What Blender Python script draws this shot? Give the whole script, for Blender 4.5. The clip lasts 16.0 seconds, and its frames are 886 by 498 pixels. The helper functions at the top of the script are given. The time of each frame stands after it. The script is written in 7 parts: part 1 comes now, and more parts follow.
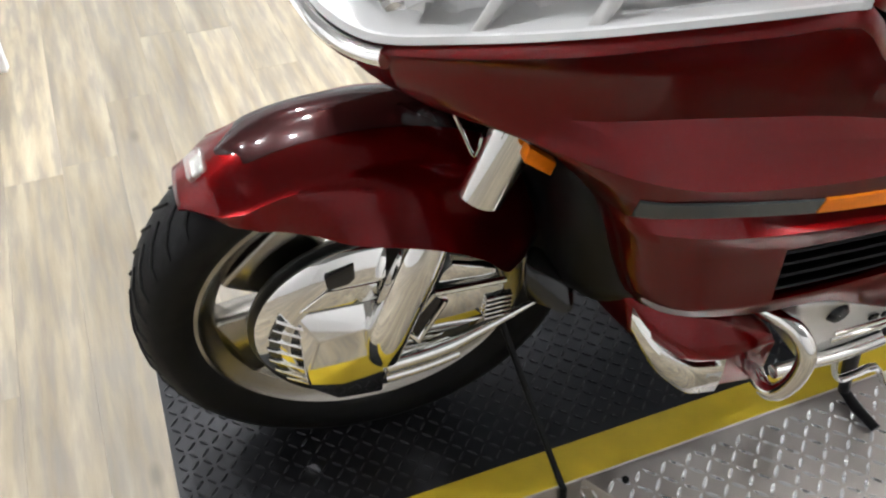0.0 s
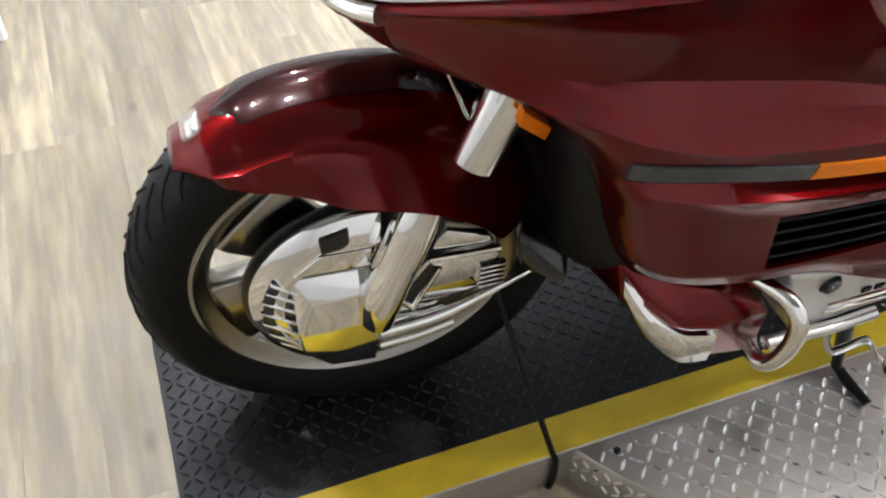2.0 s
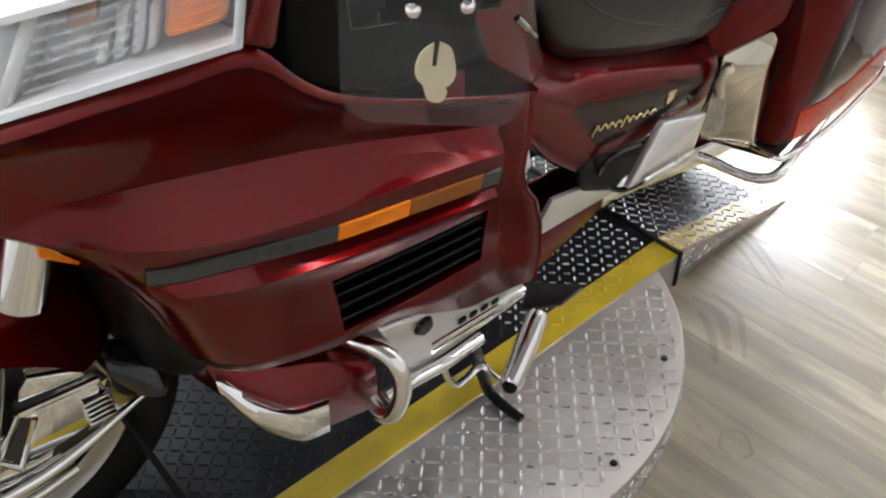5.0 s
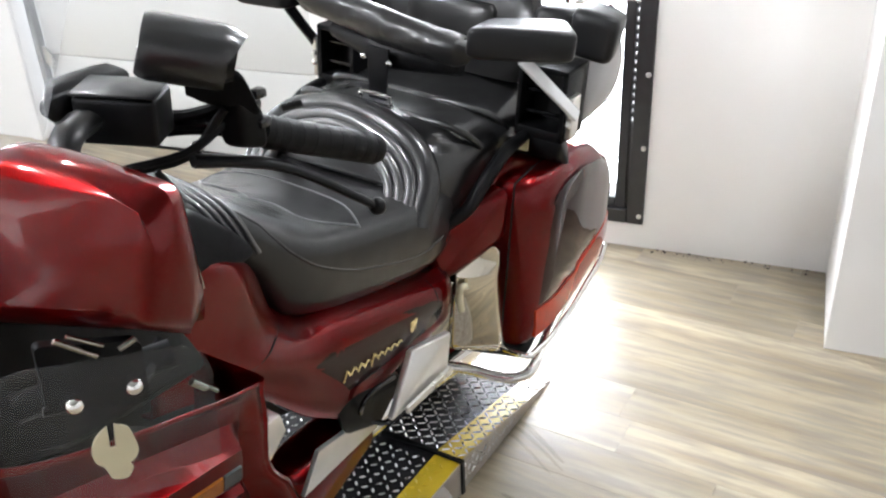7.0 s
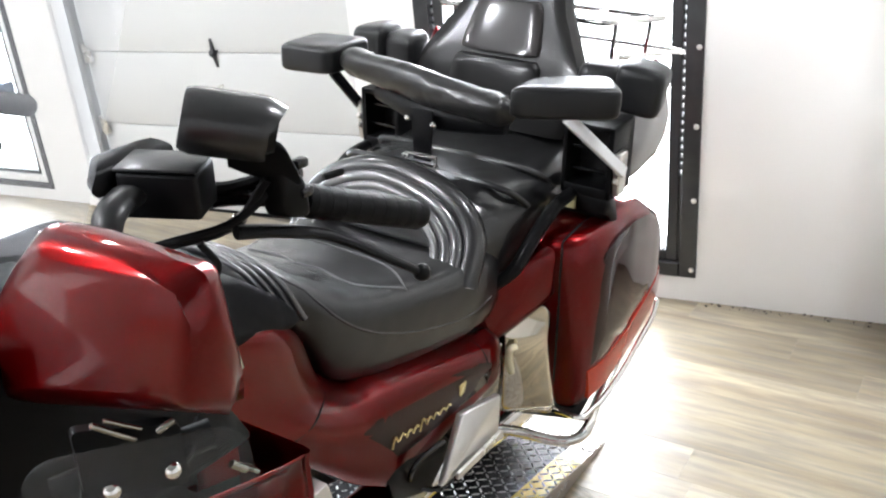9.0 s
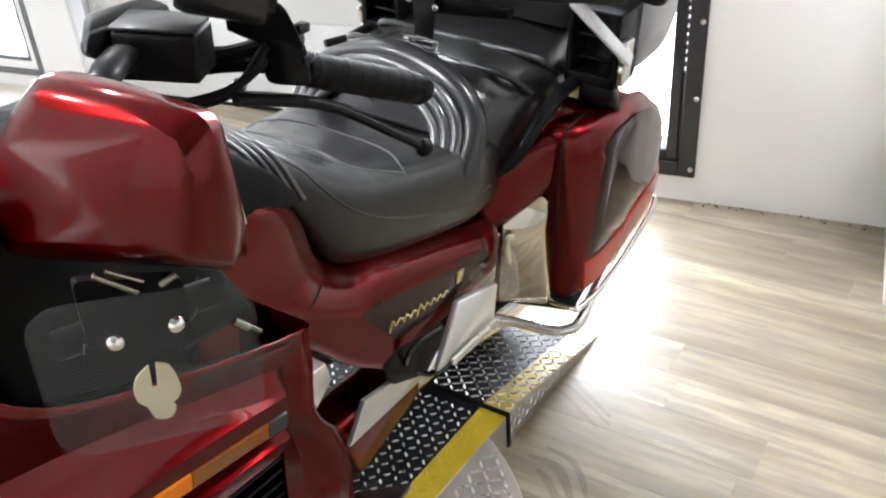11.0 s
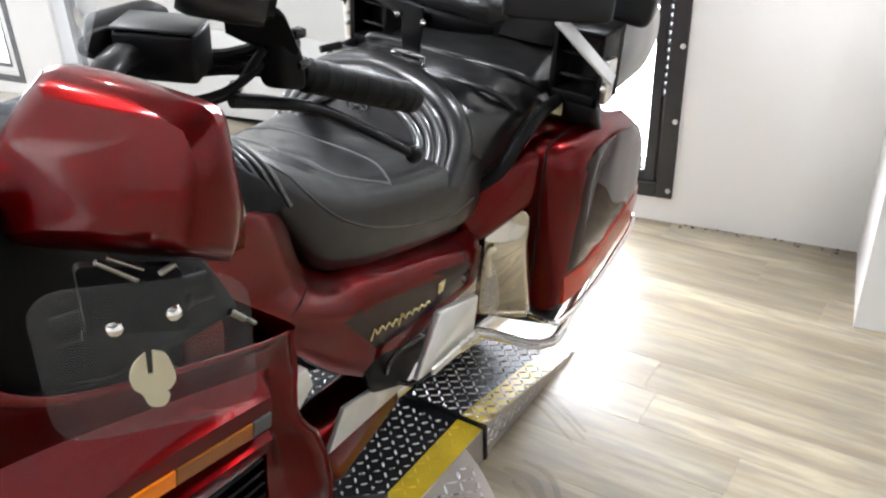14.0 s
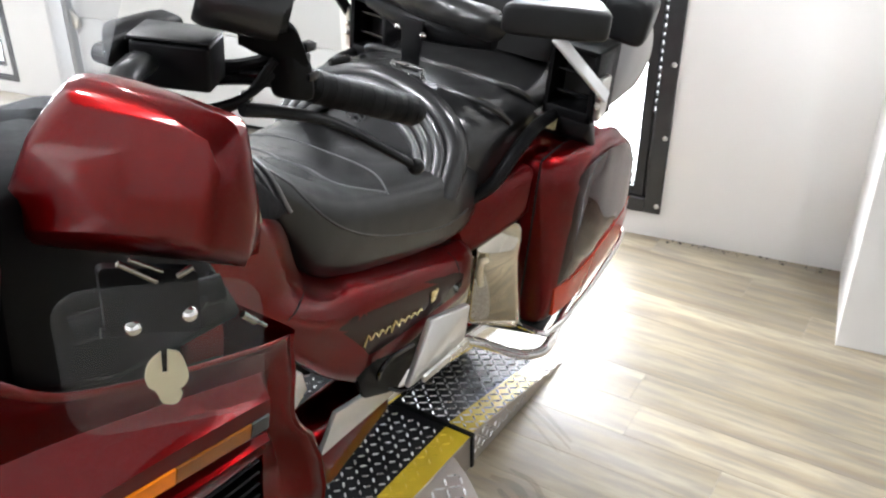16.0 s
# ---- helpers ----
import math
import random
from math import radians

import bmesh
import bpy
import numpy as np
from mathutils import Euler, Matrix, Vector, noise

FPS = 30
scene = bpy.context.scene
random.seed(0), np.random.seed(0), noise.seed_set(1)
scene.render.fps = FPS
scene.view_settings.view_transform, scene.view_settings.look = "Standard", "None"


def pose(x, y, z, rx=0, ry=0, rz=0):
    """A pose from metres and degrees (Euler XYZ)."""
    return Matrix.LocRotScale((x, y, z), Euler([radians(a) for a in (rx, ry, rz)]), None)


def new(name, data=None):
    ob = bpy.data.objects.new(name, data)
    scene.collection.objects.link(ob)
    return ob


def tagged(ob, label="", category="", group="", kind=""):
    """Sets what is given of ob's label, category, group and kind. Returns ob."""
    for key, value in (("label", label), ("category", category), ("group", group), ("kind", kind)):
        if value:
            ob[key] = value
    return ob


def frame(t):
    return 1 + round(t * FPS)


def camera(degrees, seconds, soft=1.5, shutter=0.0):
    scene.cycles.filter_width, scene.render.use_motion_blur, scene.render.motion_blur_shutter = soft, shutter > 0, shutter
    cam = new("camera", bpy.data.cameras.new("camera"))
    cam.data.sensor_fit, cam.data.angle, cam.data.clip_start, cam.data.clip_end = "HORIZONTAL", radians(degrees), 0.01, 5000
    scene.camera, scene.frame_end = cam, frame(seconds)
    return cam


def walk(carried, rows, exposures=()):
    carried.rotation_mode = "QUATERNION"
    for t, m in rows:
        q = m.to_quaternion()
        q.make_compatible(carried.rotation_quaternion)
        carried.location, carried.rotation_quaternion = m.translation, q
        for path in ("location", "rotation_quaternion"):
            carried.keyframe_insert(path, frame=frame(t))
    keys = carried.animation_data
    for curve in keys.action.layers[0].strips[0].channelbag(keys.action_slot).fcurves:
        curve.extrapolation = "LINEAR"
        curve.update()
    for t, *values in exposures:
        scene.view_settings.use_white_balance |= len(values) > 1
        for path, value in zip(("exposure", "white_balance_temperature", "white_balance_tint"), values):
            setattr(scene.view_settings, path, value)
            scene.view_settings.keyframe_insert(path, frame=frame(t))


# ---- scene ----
from mathutils.bvhtree import BVHTree

# camera: eye in metres, then yaw, pitch and roll in degrees
PATH = [
    (0, (-0.214, -0.914, 1.246), (-21.28, -43.82, 0.35)),
    (0.5, (-0.231, -0.920, 1.232), (-18.78, -44.58, 1.47)),
    (1, (-0.234, -0.922, 1.228), (-18.32, -44.95, 2.02)),
    (1.5, (-0.223, -0.931, 1.226), (-19.56, -44.77, 1.17)),
    (2, (-0.213, -0.933, 1.230), (-21.29, -44.84, 1.11)),
    (2.5, (-0.172, -0.946, 1.233), (-26.76, -43.54, 1.07)),
    (3, (-0.151, -0.975, 1.252), (-31.78, -39.06, 1.04)),
    (3.2, (-0.143, -0.978, 1.253), (-32.51, -39.09, 0.51)),
    (5.5, (0.026, -1.056, 1.235), (-45.31, -38.60, -1.14)),
    (6, (0.067, -1.055, 1.263), (-48.73, -36.48, -3.53)),
    (6.5, (0.085, -1.064, 1.308), (-54.41, -32.67, -3.55)),
    (7, (0.082, -1.076, 1.343), (-57.74, -27.75, -2.55)),
    (7.5, (0.089, -1.091, 1.359), (-58.73, -22.84, -2.89)),
    (8, (0.104, -1.079, 1.353), (-56.40, -23.56, -4.27)),
    (8.5, (0.108, -1.070, 1.350), (-54.89, -22.99, -4.81)),
    (9, (0.105, -1.067, 1.346), (-54.44, -24.05, -5.10)),
    (9.5, (0.105, -1.064, 1.349), (-54.60, -26.63, -6.47)),
    (10, (0.097, -1.074, 1.342), (-55.26, -27.41, -6.12)),
    (10.2, (0.097, -1.070, 1.333), (-54.97, -28.77, -5.58)),
    (12.5, (0.072, -1.056, 1.306), (-53.38, -30.55, -2.74)),
    (13, (0.056, -1.066, 1.317), (-53.00, -29.03, -2.80)),
    (13.5, (0.061, -1.076, 1.315), (-55.53, -29.48, -1.43)),
    (14, (0.068, -1.064, 1.310), (-56.15, -29.08, -1.78)),
    (14.5, (0.065, -1.051, 1.312), (-54.25, -28.53, -3.07)),
    (15, (0.062, -1.051, 1.313), (-54.21, -28.88, -2.38)),
    (15.5, (0.062, -1.064, 1.315), (-53.96, -28.96, -2.74)),
    (16, (0.039, -1.065, 1.325), (-57.21, -28.51, 0.17)),
]
cam = camera(53.41, 16.0, 2.2)
walk(cam, [(t, pose(*eye, 90 + pitch, 0, yaw) @ pose(0, 0, 0, 0, 0, roll)) for t, eye, (yaw, pitch, roll) in PATH],
     [(0, -0.08, 6050, 9), (3, -0.12, 6000, 9), (5.5, -0.06, 6000, 9), (7, 0.02, 6000, 9), (16, 0.04, 6000, 9)])

# ---- light: daylight outside the glass doors, ceiling spots inside ----
PHI = radians(9.5)
FLOOR = -0.09
CEIL = 2.75
ROOM = Matrix.Rotation(PHI, 4, "Z")


def uvz(u, v, z):
    """A place in the room's own axes: u towards the rear wall, v along it."""
    return ROOM @ Vector((u, v, z))


world = bpy.data.worlds.new("daylight")
scene.world = world
world.use_nodes = True
wn = world.node_tree
sky = wn.nodes.new("ShaderNodeTexSky")
sky.sky_type, sky.sun_disc = "NISHITA", False
sky.sun_elevation, sky.sun_rotation = radians(38), radians(60)
wn.nodes["Background"].inputs[1].default_value = 0.12
wn.links.new(sky.outputs[0], wn.nodes["Background"].inputs[0])


def area_lamp(name, m, sx, sy, power, colour):
    data = bpy.data.lights.new(name, "AREA")
    data.shape, data.size, data.size_y, data.energy, data.color = "RECTANGLE", sx, sy, power, colour
    ob = new(name, data)
    ob.matrix_world = m
    return ob


def spot_lamp(name, place, power, colour, radius=0.04):
    data = bpy.data.lights.new(name, "POINT")
    data.energy, data.color, data.shadow_soft_size = power, colour, radius
    ob = new(name, data)
    ob.location = place
    return ob


# skylight in the openings
area_lamp("daylight_door", ROOM @ pose(2.72, -0.18, 1.05, 0, 90, 0), 1.9, 0.75, 95, (1.0, 0.99, 0.98))
area_lamp("daylight_side_door", ROOM @ pose(3.03, 3.1, 1.0, 0, 90, 0), 1.9, 0.75, 90, (0.9, 0.95, 1.0))
SPOTS = [(-0.95, 1.0), (-0.35, 0.45), (0.15, 1.3), (1.5, -1.5), (1.9, 1.3), (-1.7, 1.6), (0.4, 2.6)]
for u, v in SPOTS:
    spot_lamp("ceiling_bulb", uvz(u, v, CEIL - 0.12), 80 if u < 1 else 80 if v < 0 else 34, (1.0, 0.975, 0.955))


# ---- materials ----
def mat(name, colour=(0.5, 0.5, 0.5), rough=0.5, metal=0.0, coat=0.0, scale=0.0, vary=0.0, bump=0.0, ior=1.5, spec=0.5, crease=0.0, coat_rough=0.01, coat_ior=1.36, edge=(1, 1, 1)):
    """A surface with two scales of variation in colour, roughness and relief."""
    m = bpy.data.materials.new(name)
    m.use_nodes = True
    nt = m.node_tree
    b = nt.nodes["Principled BSDF"]
    b.inputs["Base Color"].default_value = (*colour, 1)
    b.inputs["Roughness"].default_value = rough
    b.inputs["Metallic"].default_value = metal
    b.inputs["Coat Weight"].default_value = coat
    b.inputs["Coat Roughness"].default_value, b.inputs["Coat IOR"].default_value = coat_rough, coat_ior
    b.inputs["IOR"].default_value = ior
    b.inputs["Specular IOR Level"].default_value = spec
    b.inputs["Specular Tint"].default_value = (*edge, 1)
    if scale:
        co = nt.nodes.new("ShaderNodeTexCoord")
        n1, n2 = nt.nodes.new("ShaderNodeTexNoise"), nt.nodes.new("ShaderNodeTexNoise")
        n1.inputs["Scale"].default_value, n2.inputs["Scale"].default_value = scale, scale * 14
        n1.inputs["Detail"].default_value = n2.inputs["Detail"].default_value = 4
        for n in (n1, n2):
            nt.links.new(co.outputs["Object"], n.inputs["Vector"])
        mix = nt.nodes.new("ShaderNodeMix")
        mix.data_type = "RGBA"
        mix.inputs[6].default_value = (*[c * (1 - vary) for c in colour], 1)
        mix.inputs[7].default_value = (*[min(1, c * (1 + vary)) for c in colour], 1)
        nt.links.new(n1.outputs["Fac"], mix.inputs[0])
        nt.links.new(mix.outputs[2], b.inputs["Base Color"])
        mr = nt.nodes.new("ShaderNodeMapRange")
        mr.inputs["To Min"].default_value, mr.inputs["To Max"].default_value = rough * (1 - min(0.3, 1.2 * vary)), min(1, rough * (1 + min(0.3, 1.2 * vary)))
        nt.links.new(n1.outputs["Fac"], mr.inputs["Value"])
        nt.links.new(mr.outputs[0], b.inputs["Roughness"])
        if bump:
            bp = nt.nodes.new("ShaderNodeBump")
            bp.inputs["Strength"].default_value, bp.inputs["Distance"].default_value = bump, 0.002
            nt.links.new(n2.outputs["Fac"], bp.inputs["Height"])
            nt.links.new(bp.outputs[0], b.inputs["Normal"])
            if crease:
                wv = nt.nodes.new("ShaderNodeTexNoise")
                wv.inputs["Scale"].default_value, wv.inputs["Detail"].default_value, wv.inputs["Distortion"].default_value = scale * 0.4, 1, 0.6
                nt.links.new(co.outputs["Object"], wv.inputs["Vector"])
                b2 = nt.nodes.new("ShaderNodeBump")
                b2.inputs["Strength"].default_value, b2.inputs["Distance"].default_value = crease, 0.012
                nt.links.new(wv.outputs["Fac"], b2.inputs["Height"])
                nt.links.new(b2.outputs[0], bp.inputs["Normal"])
    return m


PAINT = mat("red_metallic_paint", (0.130, 0.0008, 0.0015), 0.31, 0.92, 1.0, 7, 0.05, spec=0.0, coat_rough=0.05, coat_ior=1.375, edge=(0.5, 0.01, 0.015))
PAINT_GREY = mat("grey_brown_paint", (0.022, 0.0055, 0.0055), 0.36, 0.5, 1.0, 7, 0.06, spec=0.0, coat_ior=1.41, edge=(0.4, 0.1, 0.1))
CHROME = mat("chrome", (0.86, 0.85, 0.83), 0.045, 1.0, 0, 9, 0.03)
ALU = mat("polished_aluminium", (0.70, 0.69, 0.66), 0.28, 1.0, 0, 22, 0.08, 0.04)
PLATE = mat("brushed_aluminium", (0.74, 0.735, 0.715), 0.34, 0.8, 0, 26, 0.10, 0.08)
RIM = mat("satin_rim_alloy", (0.33, 0.31, 0.275), 0.22, 1.0, 0, 25, 0.1, 0.04)
BLACK = mat("black_plastic", (0.0045, 0.0045, 0.005), 0.36, 0, 0, 60, 0.2, 0.1, spec=0.18)
MATT_BLACK = mat("matt_black_plastic", (0.004, 0.004, 0.0045), 0.55, 0, 0, 60, 0.2, 0.1, spec=0.10)
GLOSS_BLACK = mat("gloss_black_plastic", (0.008, 0.008, 0.009), 0.18, 0, 0.3, 30, 0.2)
LEATHER = mat("black_vinyl", (0.010, 0.010, 0.0105), 0.45, 0, 1.0, 24, 0.06, 0.10, spec=0.25, coat_rough=0.20, crease=0.34, coat_ior=1.52)
# lit copy of the black vinyl: ribs and bands carry their highlights in the colour
HIGHLIT_VINYL = mat("highlit_black_vinyl", (0.020, 0.020, 0.022), 0.34, 0, 1.0, 24, 0.08, 0.12, spec=0.8, coat_rough=0.18, crease=0.35, coat_ior=1.8)
BACK_VINYL = mat("worn_black_vinyl", (0.006, 0.0055, 0.0052), 0.45, 0, 0.6, 22, 0.08, 0.12, spec=0.12, coat_rough=0.20, crease=0.5, coat_ior=1.42)
SATIN_VINYL = mat("satin_black_vinyl", (0.007, 0.007, 0.0075), 0.40, 0, 0.35, 30, 0.06, 0.12, spec=0.28, coat_rough=0.18, crease=0.12)
RUBBER = mat("tyre_rubber", (0.0065, 0.0065, 0.007), 0.55, 0, 0, 40, 0.3, 0.3, spec=0.16)
DIAMOND = mat("worn_steel_plate", (0.52, 0.48, 0.44), 0.40, 0.8, 0, 6, 0.34, 0.12)
LANE_BLACK = mat("black_painted_plate", (0.010, 0.010, 0.012), 0.42, 0, 0, 8, 0.3, 0.12, spec=0.25)
LANE_YELLOW = mat("yellow_painted_plate", (0.56, 0.40, 0.012), 0.42, 0, 0, 13, 0.32, 0.2)
WALL = mat("white_wall_paint", (0.80, 0.79, 0.77), 0.55, 0, 0, 3, 0.02, 0.06)
UNSEEN_WALL = mat("unseen_wall_grey", (0.60, 0.595, 0.59), 0.6, 0, 0, 3, 0.04, 0.06)
GARAGE = mat("white_steel_door", (0.60, 0.605, 0.595), 0.45, 0, 0, 4, 0.02, 0.03)
DARK_FRAME = mat("dark_bronze_frame", (0.05, 0.05, 0.052), 0.4, 0.6, 0, 20, 0.3, 0.1)
CEILING_M = mat("ceiling_paint", (0.20, 0.197, 0.193), 0.8, 0, 0, 3, 0.06, 0.1)


def wood_floor(name):
    """Weathered oak boards: long grain, knots, a tone of its own for each board."""
    m = bpy.data.materials.new(name)
    m.use_nodes = True
    nt = m.node_tree
    b = nt.nodes["Principled BSDF"]
    info, co = nt.nodes.new("ShaderNodeObjectInfo"), nt.nodes.new("ShaderNodeTexCoord")
    add = nt.nodes.new("ShaderNodeVectorMath")
    add.operation = "MULTIPLY_ADD"
    add.inputs[1].default_value, add.inputs[2].default_value = (1, 1, 1), (0, 0, 0)
    comb = nt.nodes.new("ShaderNodeCombineXYZ")
    mul = nt.nodes.new("ShaderNodeMath")
    mul.operation, mul.inputs[1].default_value = "MULTIPLY", 37.0
    nt.links.new(info.outputs["Random"], mul.inputs[0])
    nt.links.new(mul.outputs[0], comb.inputs[0])
    nt.links.new(mul.outputs[0], comb.inputs[1])
    nt.links.new(co.outputs["Object"], add.inputs[0])
    nt.links.new(comb.outputs[0], add.inputs[2])
    mp = nt.nodes.new("ShaderNodeMapping")
    mp.inputs["Scale"].default_value = (15, 1.3, 1)
    nt.links.new(add.outputs[0], mp.inputs[0])
    g = nt.nodes.new("ShaderNodeTexNoise")
    g.inputs["Scale"].default_value, g.inputs["Detail"].default_value, g.inputs["Roughness"].default_value = 1.0, 8, 0.58
    nt.links.new(mp.outputs[0], g.inputs["Vector"])
    mp2 = nt.nodes.new("ShaderNodeMapping")
    mp2.inputs["Scale"].default_value = (160, 6, 1)
    nt.links.new(add.outputs[0], mp2.inputs[0])
    fine = nt.nodes.new("ShaderNodeTexNoise")
    fine.inputs["Detail"].default_value = 3
    nt.links.new(mp2.outputs[0], fine.inputs["Vector"])
    ramp = nt.nodes.new("ShaderNodeValToRGB")
    e = ramp.color_ramp.elements
    e[0].position, e[0].color = 0.34, (0.265, 0.215, 0.145, 1)
    e[1].position, e[1].color = 0.68, (0.52, 0.445, 0.32, 1)
    mid = e.new(0.5)
    mid.color = (0.40, 0.335, 0.23, 1)
    nt.links.new(g.outputs["Fac"], ramp.inputs[0])
    hsv = nt.nodes.new("ShaderNodeHueSaturation")
    val = nt.nodes.new("ShaderNodeMapRange")
    val.inputs["To Min"].default_value, val.inputs["To Max"].default_value = 0.72, 1.16
    nt.links.new(info.outputs["Random"], val.inputs["Value"])
    nt.links.new(val.outputs[0], hsv.inputs["Value"])
    nt.links.new(ramp.outputs[0], hsv.inputs["Color"])
    mixf = nt.nodes.new("ShaderNodeMix")
    mixf.data_type, mixf.blend_type = "RGBA", "MULTIPLY"
    mixf.inputs[0].default_value = 0.24
    nt.links.new(hsv.outputs[0], mixf.inputs[6])
    nt.links.new(fine.outputs["Fac"], mixf.inputs[7])
    # grey weathering in long patches, and small knots
    mp3 = nt.nodes.new("ShaderNodeMapping")
    mp3.inputs["Scale"].default_value = (9, 1.1, 1)
    nt.links.new(add.outputs[0], mp3.inputs[0])
    patch = nt.nodes.new("ShaderNodeTexNoise")
    patch.inputs["Detail"].default_value = 5
    nt.links.new(mp3.outputs[0], patch.inputs["Vector"])
    pr = nt.nodes.new("ShaderNodeMapRange")
    pr.inputs["From Min"].default_value, pr.inputs["From Max"].default_value = 0.42, 0.62
    pr.inputs["To Max"].default_value = 0.55
    nt.links.new(patch.outputs["Fac"], pr.inputs["Value"])
    grey = nt.nodes.new("ShaderNodeMix")
    grey.data_type = "RGBA"
    grey.inputs[7].default_value = (0.185, 0.172, 0.155, 1)
    nt.links.new(pr.outputs[0], grey.inputs[0])
    nt.links.new(mixf.outputs[2], grey.inputs[6])
    mp4 = nt.nodes.new("ShaderNodeMapping")
    mp4.inputs["Scale"].default_value = (7, 3.2, 1)
    nt.links.new(add.outputs[0], mp4.inputs[0])
    vor = nt.nodes.new("ShaderNodeTexVoronoi")
    vor.inputs["Scale"].default_value = 1.0
    nt.links.new(mp4.outputs[0], vor.inputs["Vector"])
    kr = nt.nodes.new("ShaderNodeMapRange")
    kr.inputs["From Min"].default_value, kr.inputs["From Max"].default_value = 0.03, 0.11
    kr.inputs["To Min"].default_value, kr.inputs["To Max"].default_value = 0.55, 0.0
    nt.links.new(vor.outputs["Distance"], kr.inputs["Value"])
    knot = nt.nodes.new("ShaderNodeMix")
    knot.data_type = "RGBA"
    knot.inputs[7].default_value = (0.10, 0.075, 0.05, 1)
    nt.links.new(kr.outputs[0], knot.inputs[0])
    nt.links.new(grey.outputs[2], knot.inputs[6])
    nt.links.new(knot.outputs[2], b.inputs["Base Color"])
    rr = nt.nodes.new("ShaderNodeMapRange")
    rr.inputs["To Min"].default_value, rr.inputs["To Max"].default_value = 0.42, 0.30
    nt.links.new(g.outputs["Fac"], rr.inputs["Value"])
    nt.links.new(rr.outputs[0], b.inputs["Roughness"])
    bp = nt.nodes.new("ShaderNodeBump")
    bp.inputs["Strength"].default_value, bp.inputs["Distance"].default_value = 0.12, 0.001
    nt.links.new(fine.outputs["Fac"], bp.inputs["Height"])
    nt.links.new(bp.outputs[0], b.inputs["Normal"])
    return m


WOOD = wood_floor("oak_board")


def glow(name, colour, strength):
    m = bpy.data.materials.new(name)
    m.use_nodes = True
    nt = m.node_tree
    nt.nodes.remove(nt.nodes["Principled BSDF"])
    em = nt.nodes.new("ShaderNodeEmission")
    em.inputs[0].default_value, em.inputs[1].default_value = (*colour, 1), strength
    nt.links.new(em.outputs[0], nt.nodes["Material Output"].inputs[0])
    return m


def glass(name, colour=(1, 1, 1), rough=0.0, tint=1.0):
    m = bpy.data.materials.new(name)
    m.use_nodes = True
    b = m.node_tree.nodes["Principled BSDF"]
    b.inputs["Base Color"].default_value = (*colour, 1)
    b.inputs["Transmission Weight"].default_value = tint
    b.inputs["Roughness"].default_value = rough
    b.inputs["IOR"].default_value = 1.45
    return m


OUTSIDE = glow("bright_outdoors", (1.0, 1.0, 1.0), 2.6)
LAMP_GLOW = glow("lamp_glow", (1.0, 0.88, 0.72), 30.0)
CLEAR = glass("clear_glass")


# ---- mesh helpers ----
def done(name, bm, material, parent=None, smooth=40, label=""):
    """Links a bmesh as one mesh object; faces meeting at less than the angle shade smoothly."""
    bmesh.ops.recalc_face_normals(bm, faces=bm.faces)
    me = bpy.data.meshes.new(name)
    bm.to_mesh(me)
    bm.free()
    for m in (material if isinstance(material, (list, tuple)) else [material]):
        me.materials.append(m)
    if smooth:
        me.polygons.foreach_set("use_smooth", [True] * len(me.polygons))
        me.set_sharp_from_angle(angle=radians(smooth))
    ob = new(name, me)
    if parent:
        ob.parent = parent
    if label:
        tagged(ob, label)
    return ob


def part(name, bm, material, parent, label="", smooth=40):
    return done(name, bm, material, parent, smooth, label)


def thing(name, label, category, group="", m=None, kind=""):
    ob = new(name)
    if m is not None:
        ob.matrix_world = m
    return tagged(ob, label, category, group, kind)


def box(bm, x0, x1, y0, y1, z0, z1, bevel=0.0, seg=2, m=None):
    r = bmesh.ops.create_cube(bm, size=1.0)
    vs = r["verts"]
    for v in vs:
        v.co = Vector((x0 + (v.co.x + 0.5) * (x1 - x0), y0 + (v.co.y + 0.5) * (y1 - y0), z0 + (v.co.z + 0.5) * (z1 - z0)))
    if bevel:
        es = list({e for v in vs for e in v.link_edges})
        r = bmesh.ops.bevel(bm, geom=es, offset=bevel, segments=seg, affect="EDGES", profile=0.5)
        vs = list({v for f in r["faces"] for v in f.verts} | {v for v in vs if v.is_valid})
    if m is not None:
        for v in vs:
            v.co = m @ v.co
    return vs


def loft(bm, rings, cap=True, closed=True):
    """A skin over rings of equal length."""
    rows = [[bm.verts.new(p) for p in ring] for ring in rings]
    n = len(rows[0])
    for a, b in zip(rows, rows[1:]):
        for i in range(n if closed else n - 1):
            j = (i + 1) % n
            bm.faces.new((a[i], a[j], b[j], b[i]))
    if cap and closed:
        bm.faces.new(rows[0][::-1])
        bm.faces.new(rows[-1])
    return rows


def spline(points, per=6):
    """A smooth line through the points."""
    p = [Vector(q) for q in points]
    if len(p) < 3:
        return p
    p = [2 * p[0] - p[1], *p, 2 * p[-1] - p[-2]]
    out = []
    for a, b, c, d in zip(p, p[1:], p[2:], p[3:]):
        for k in range(per):
            t = k / per
            out.append(0.5 * (2 * b + (c - a) * t + (2 * a - 5 * b + 4 * c - d) * t * t + (3 * b - a - 3 * c + d) * t ** 3))
    return out + [p[-2]]


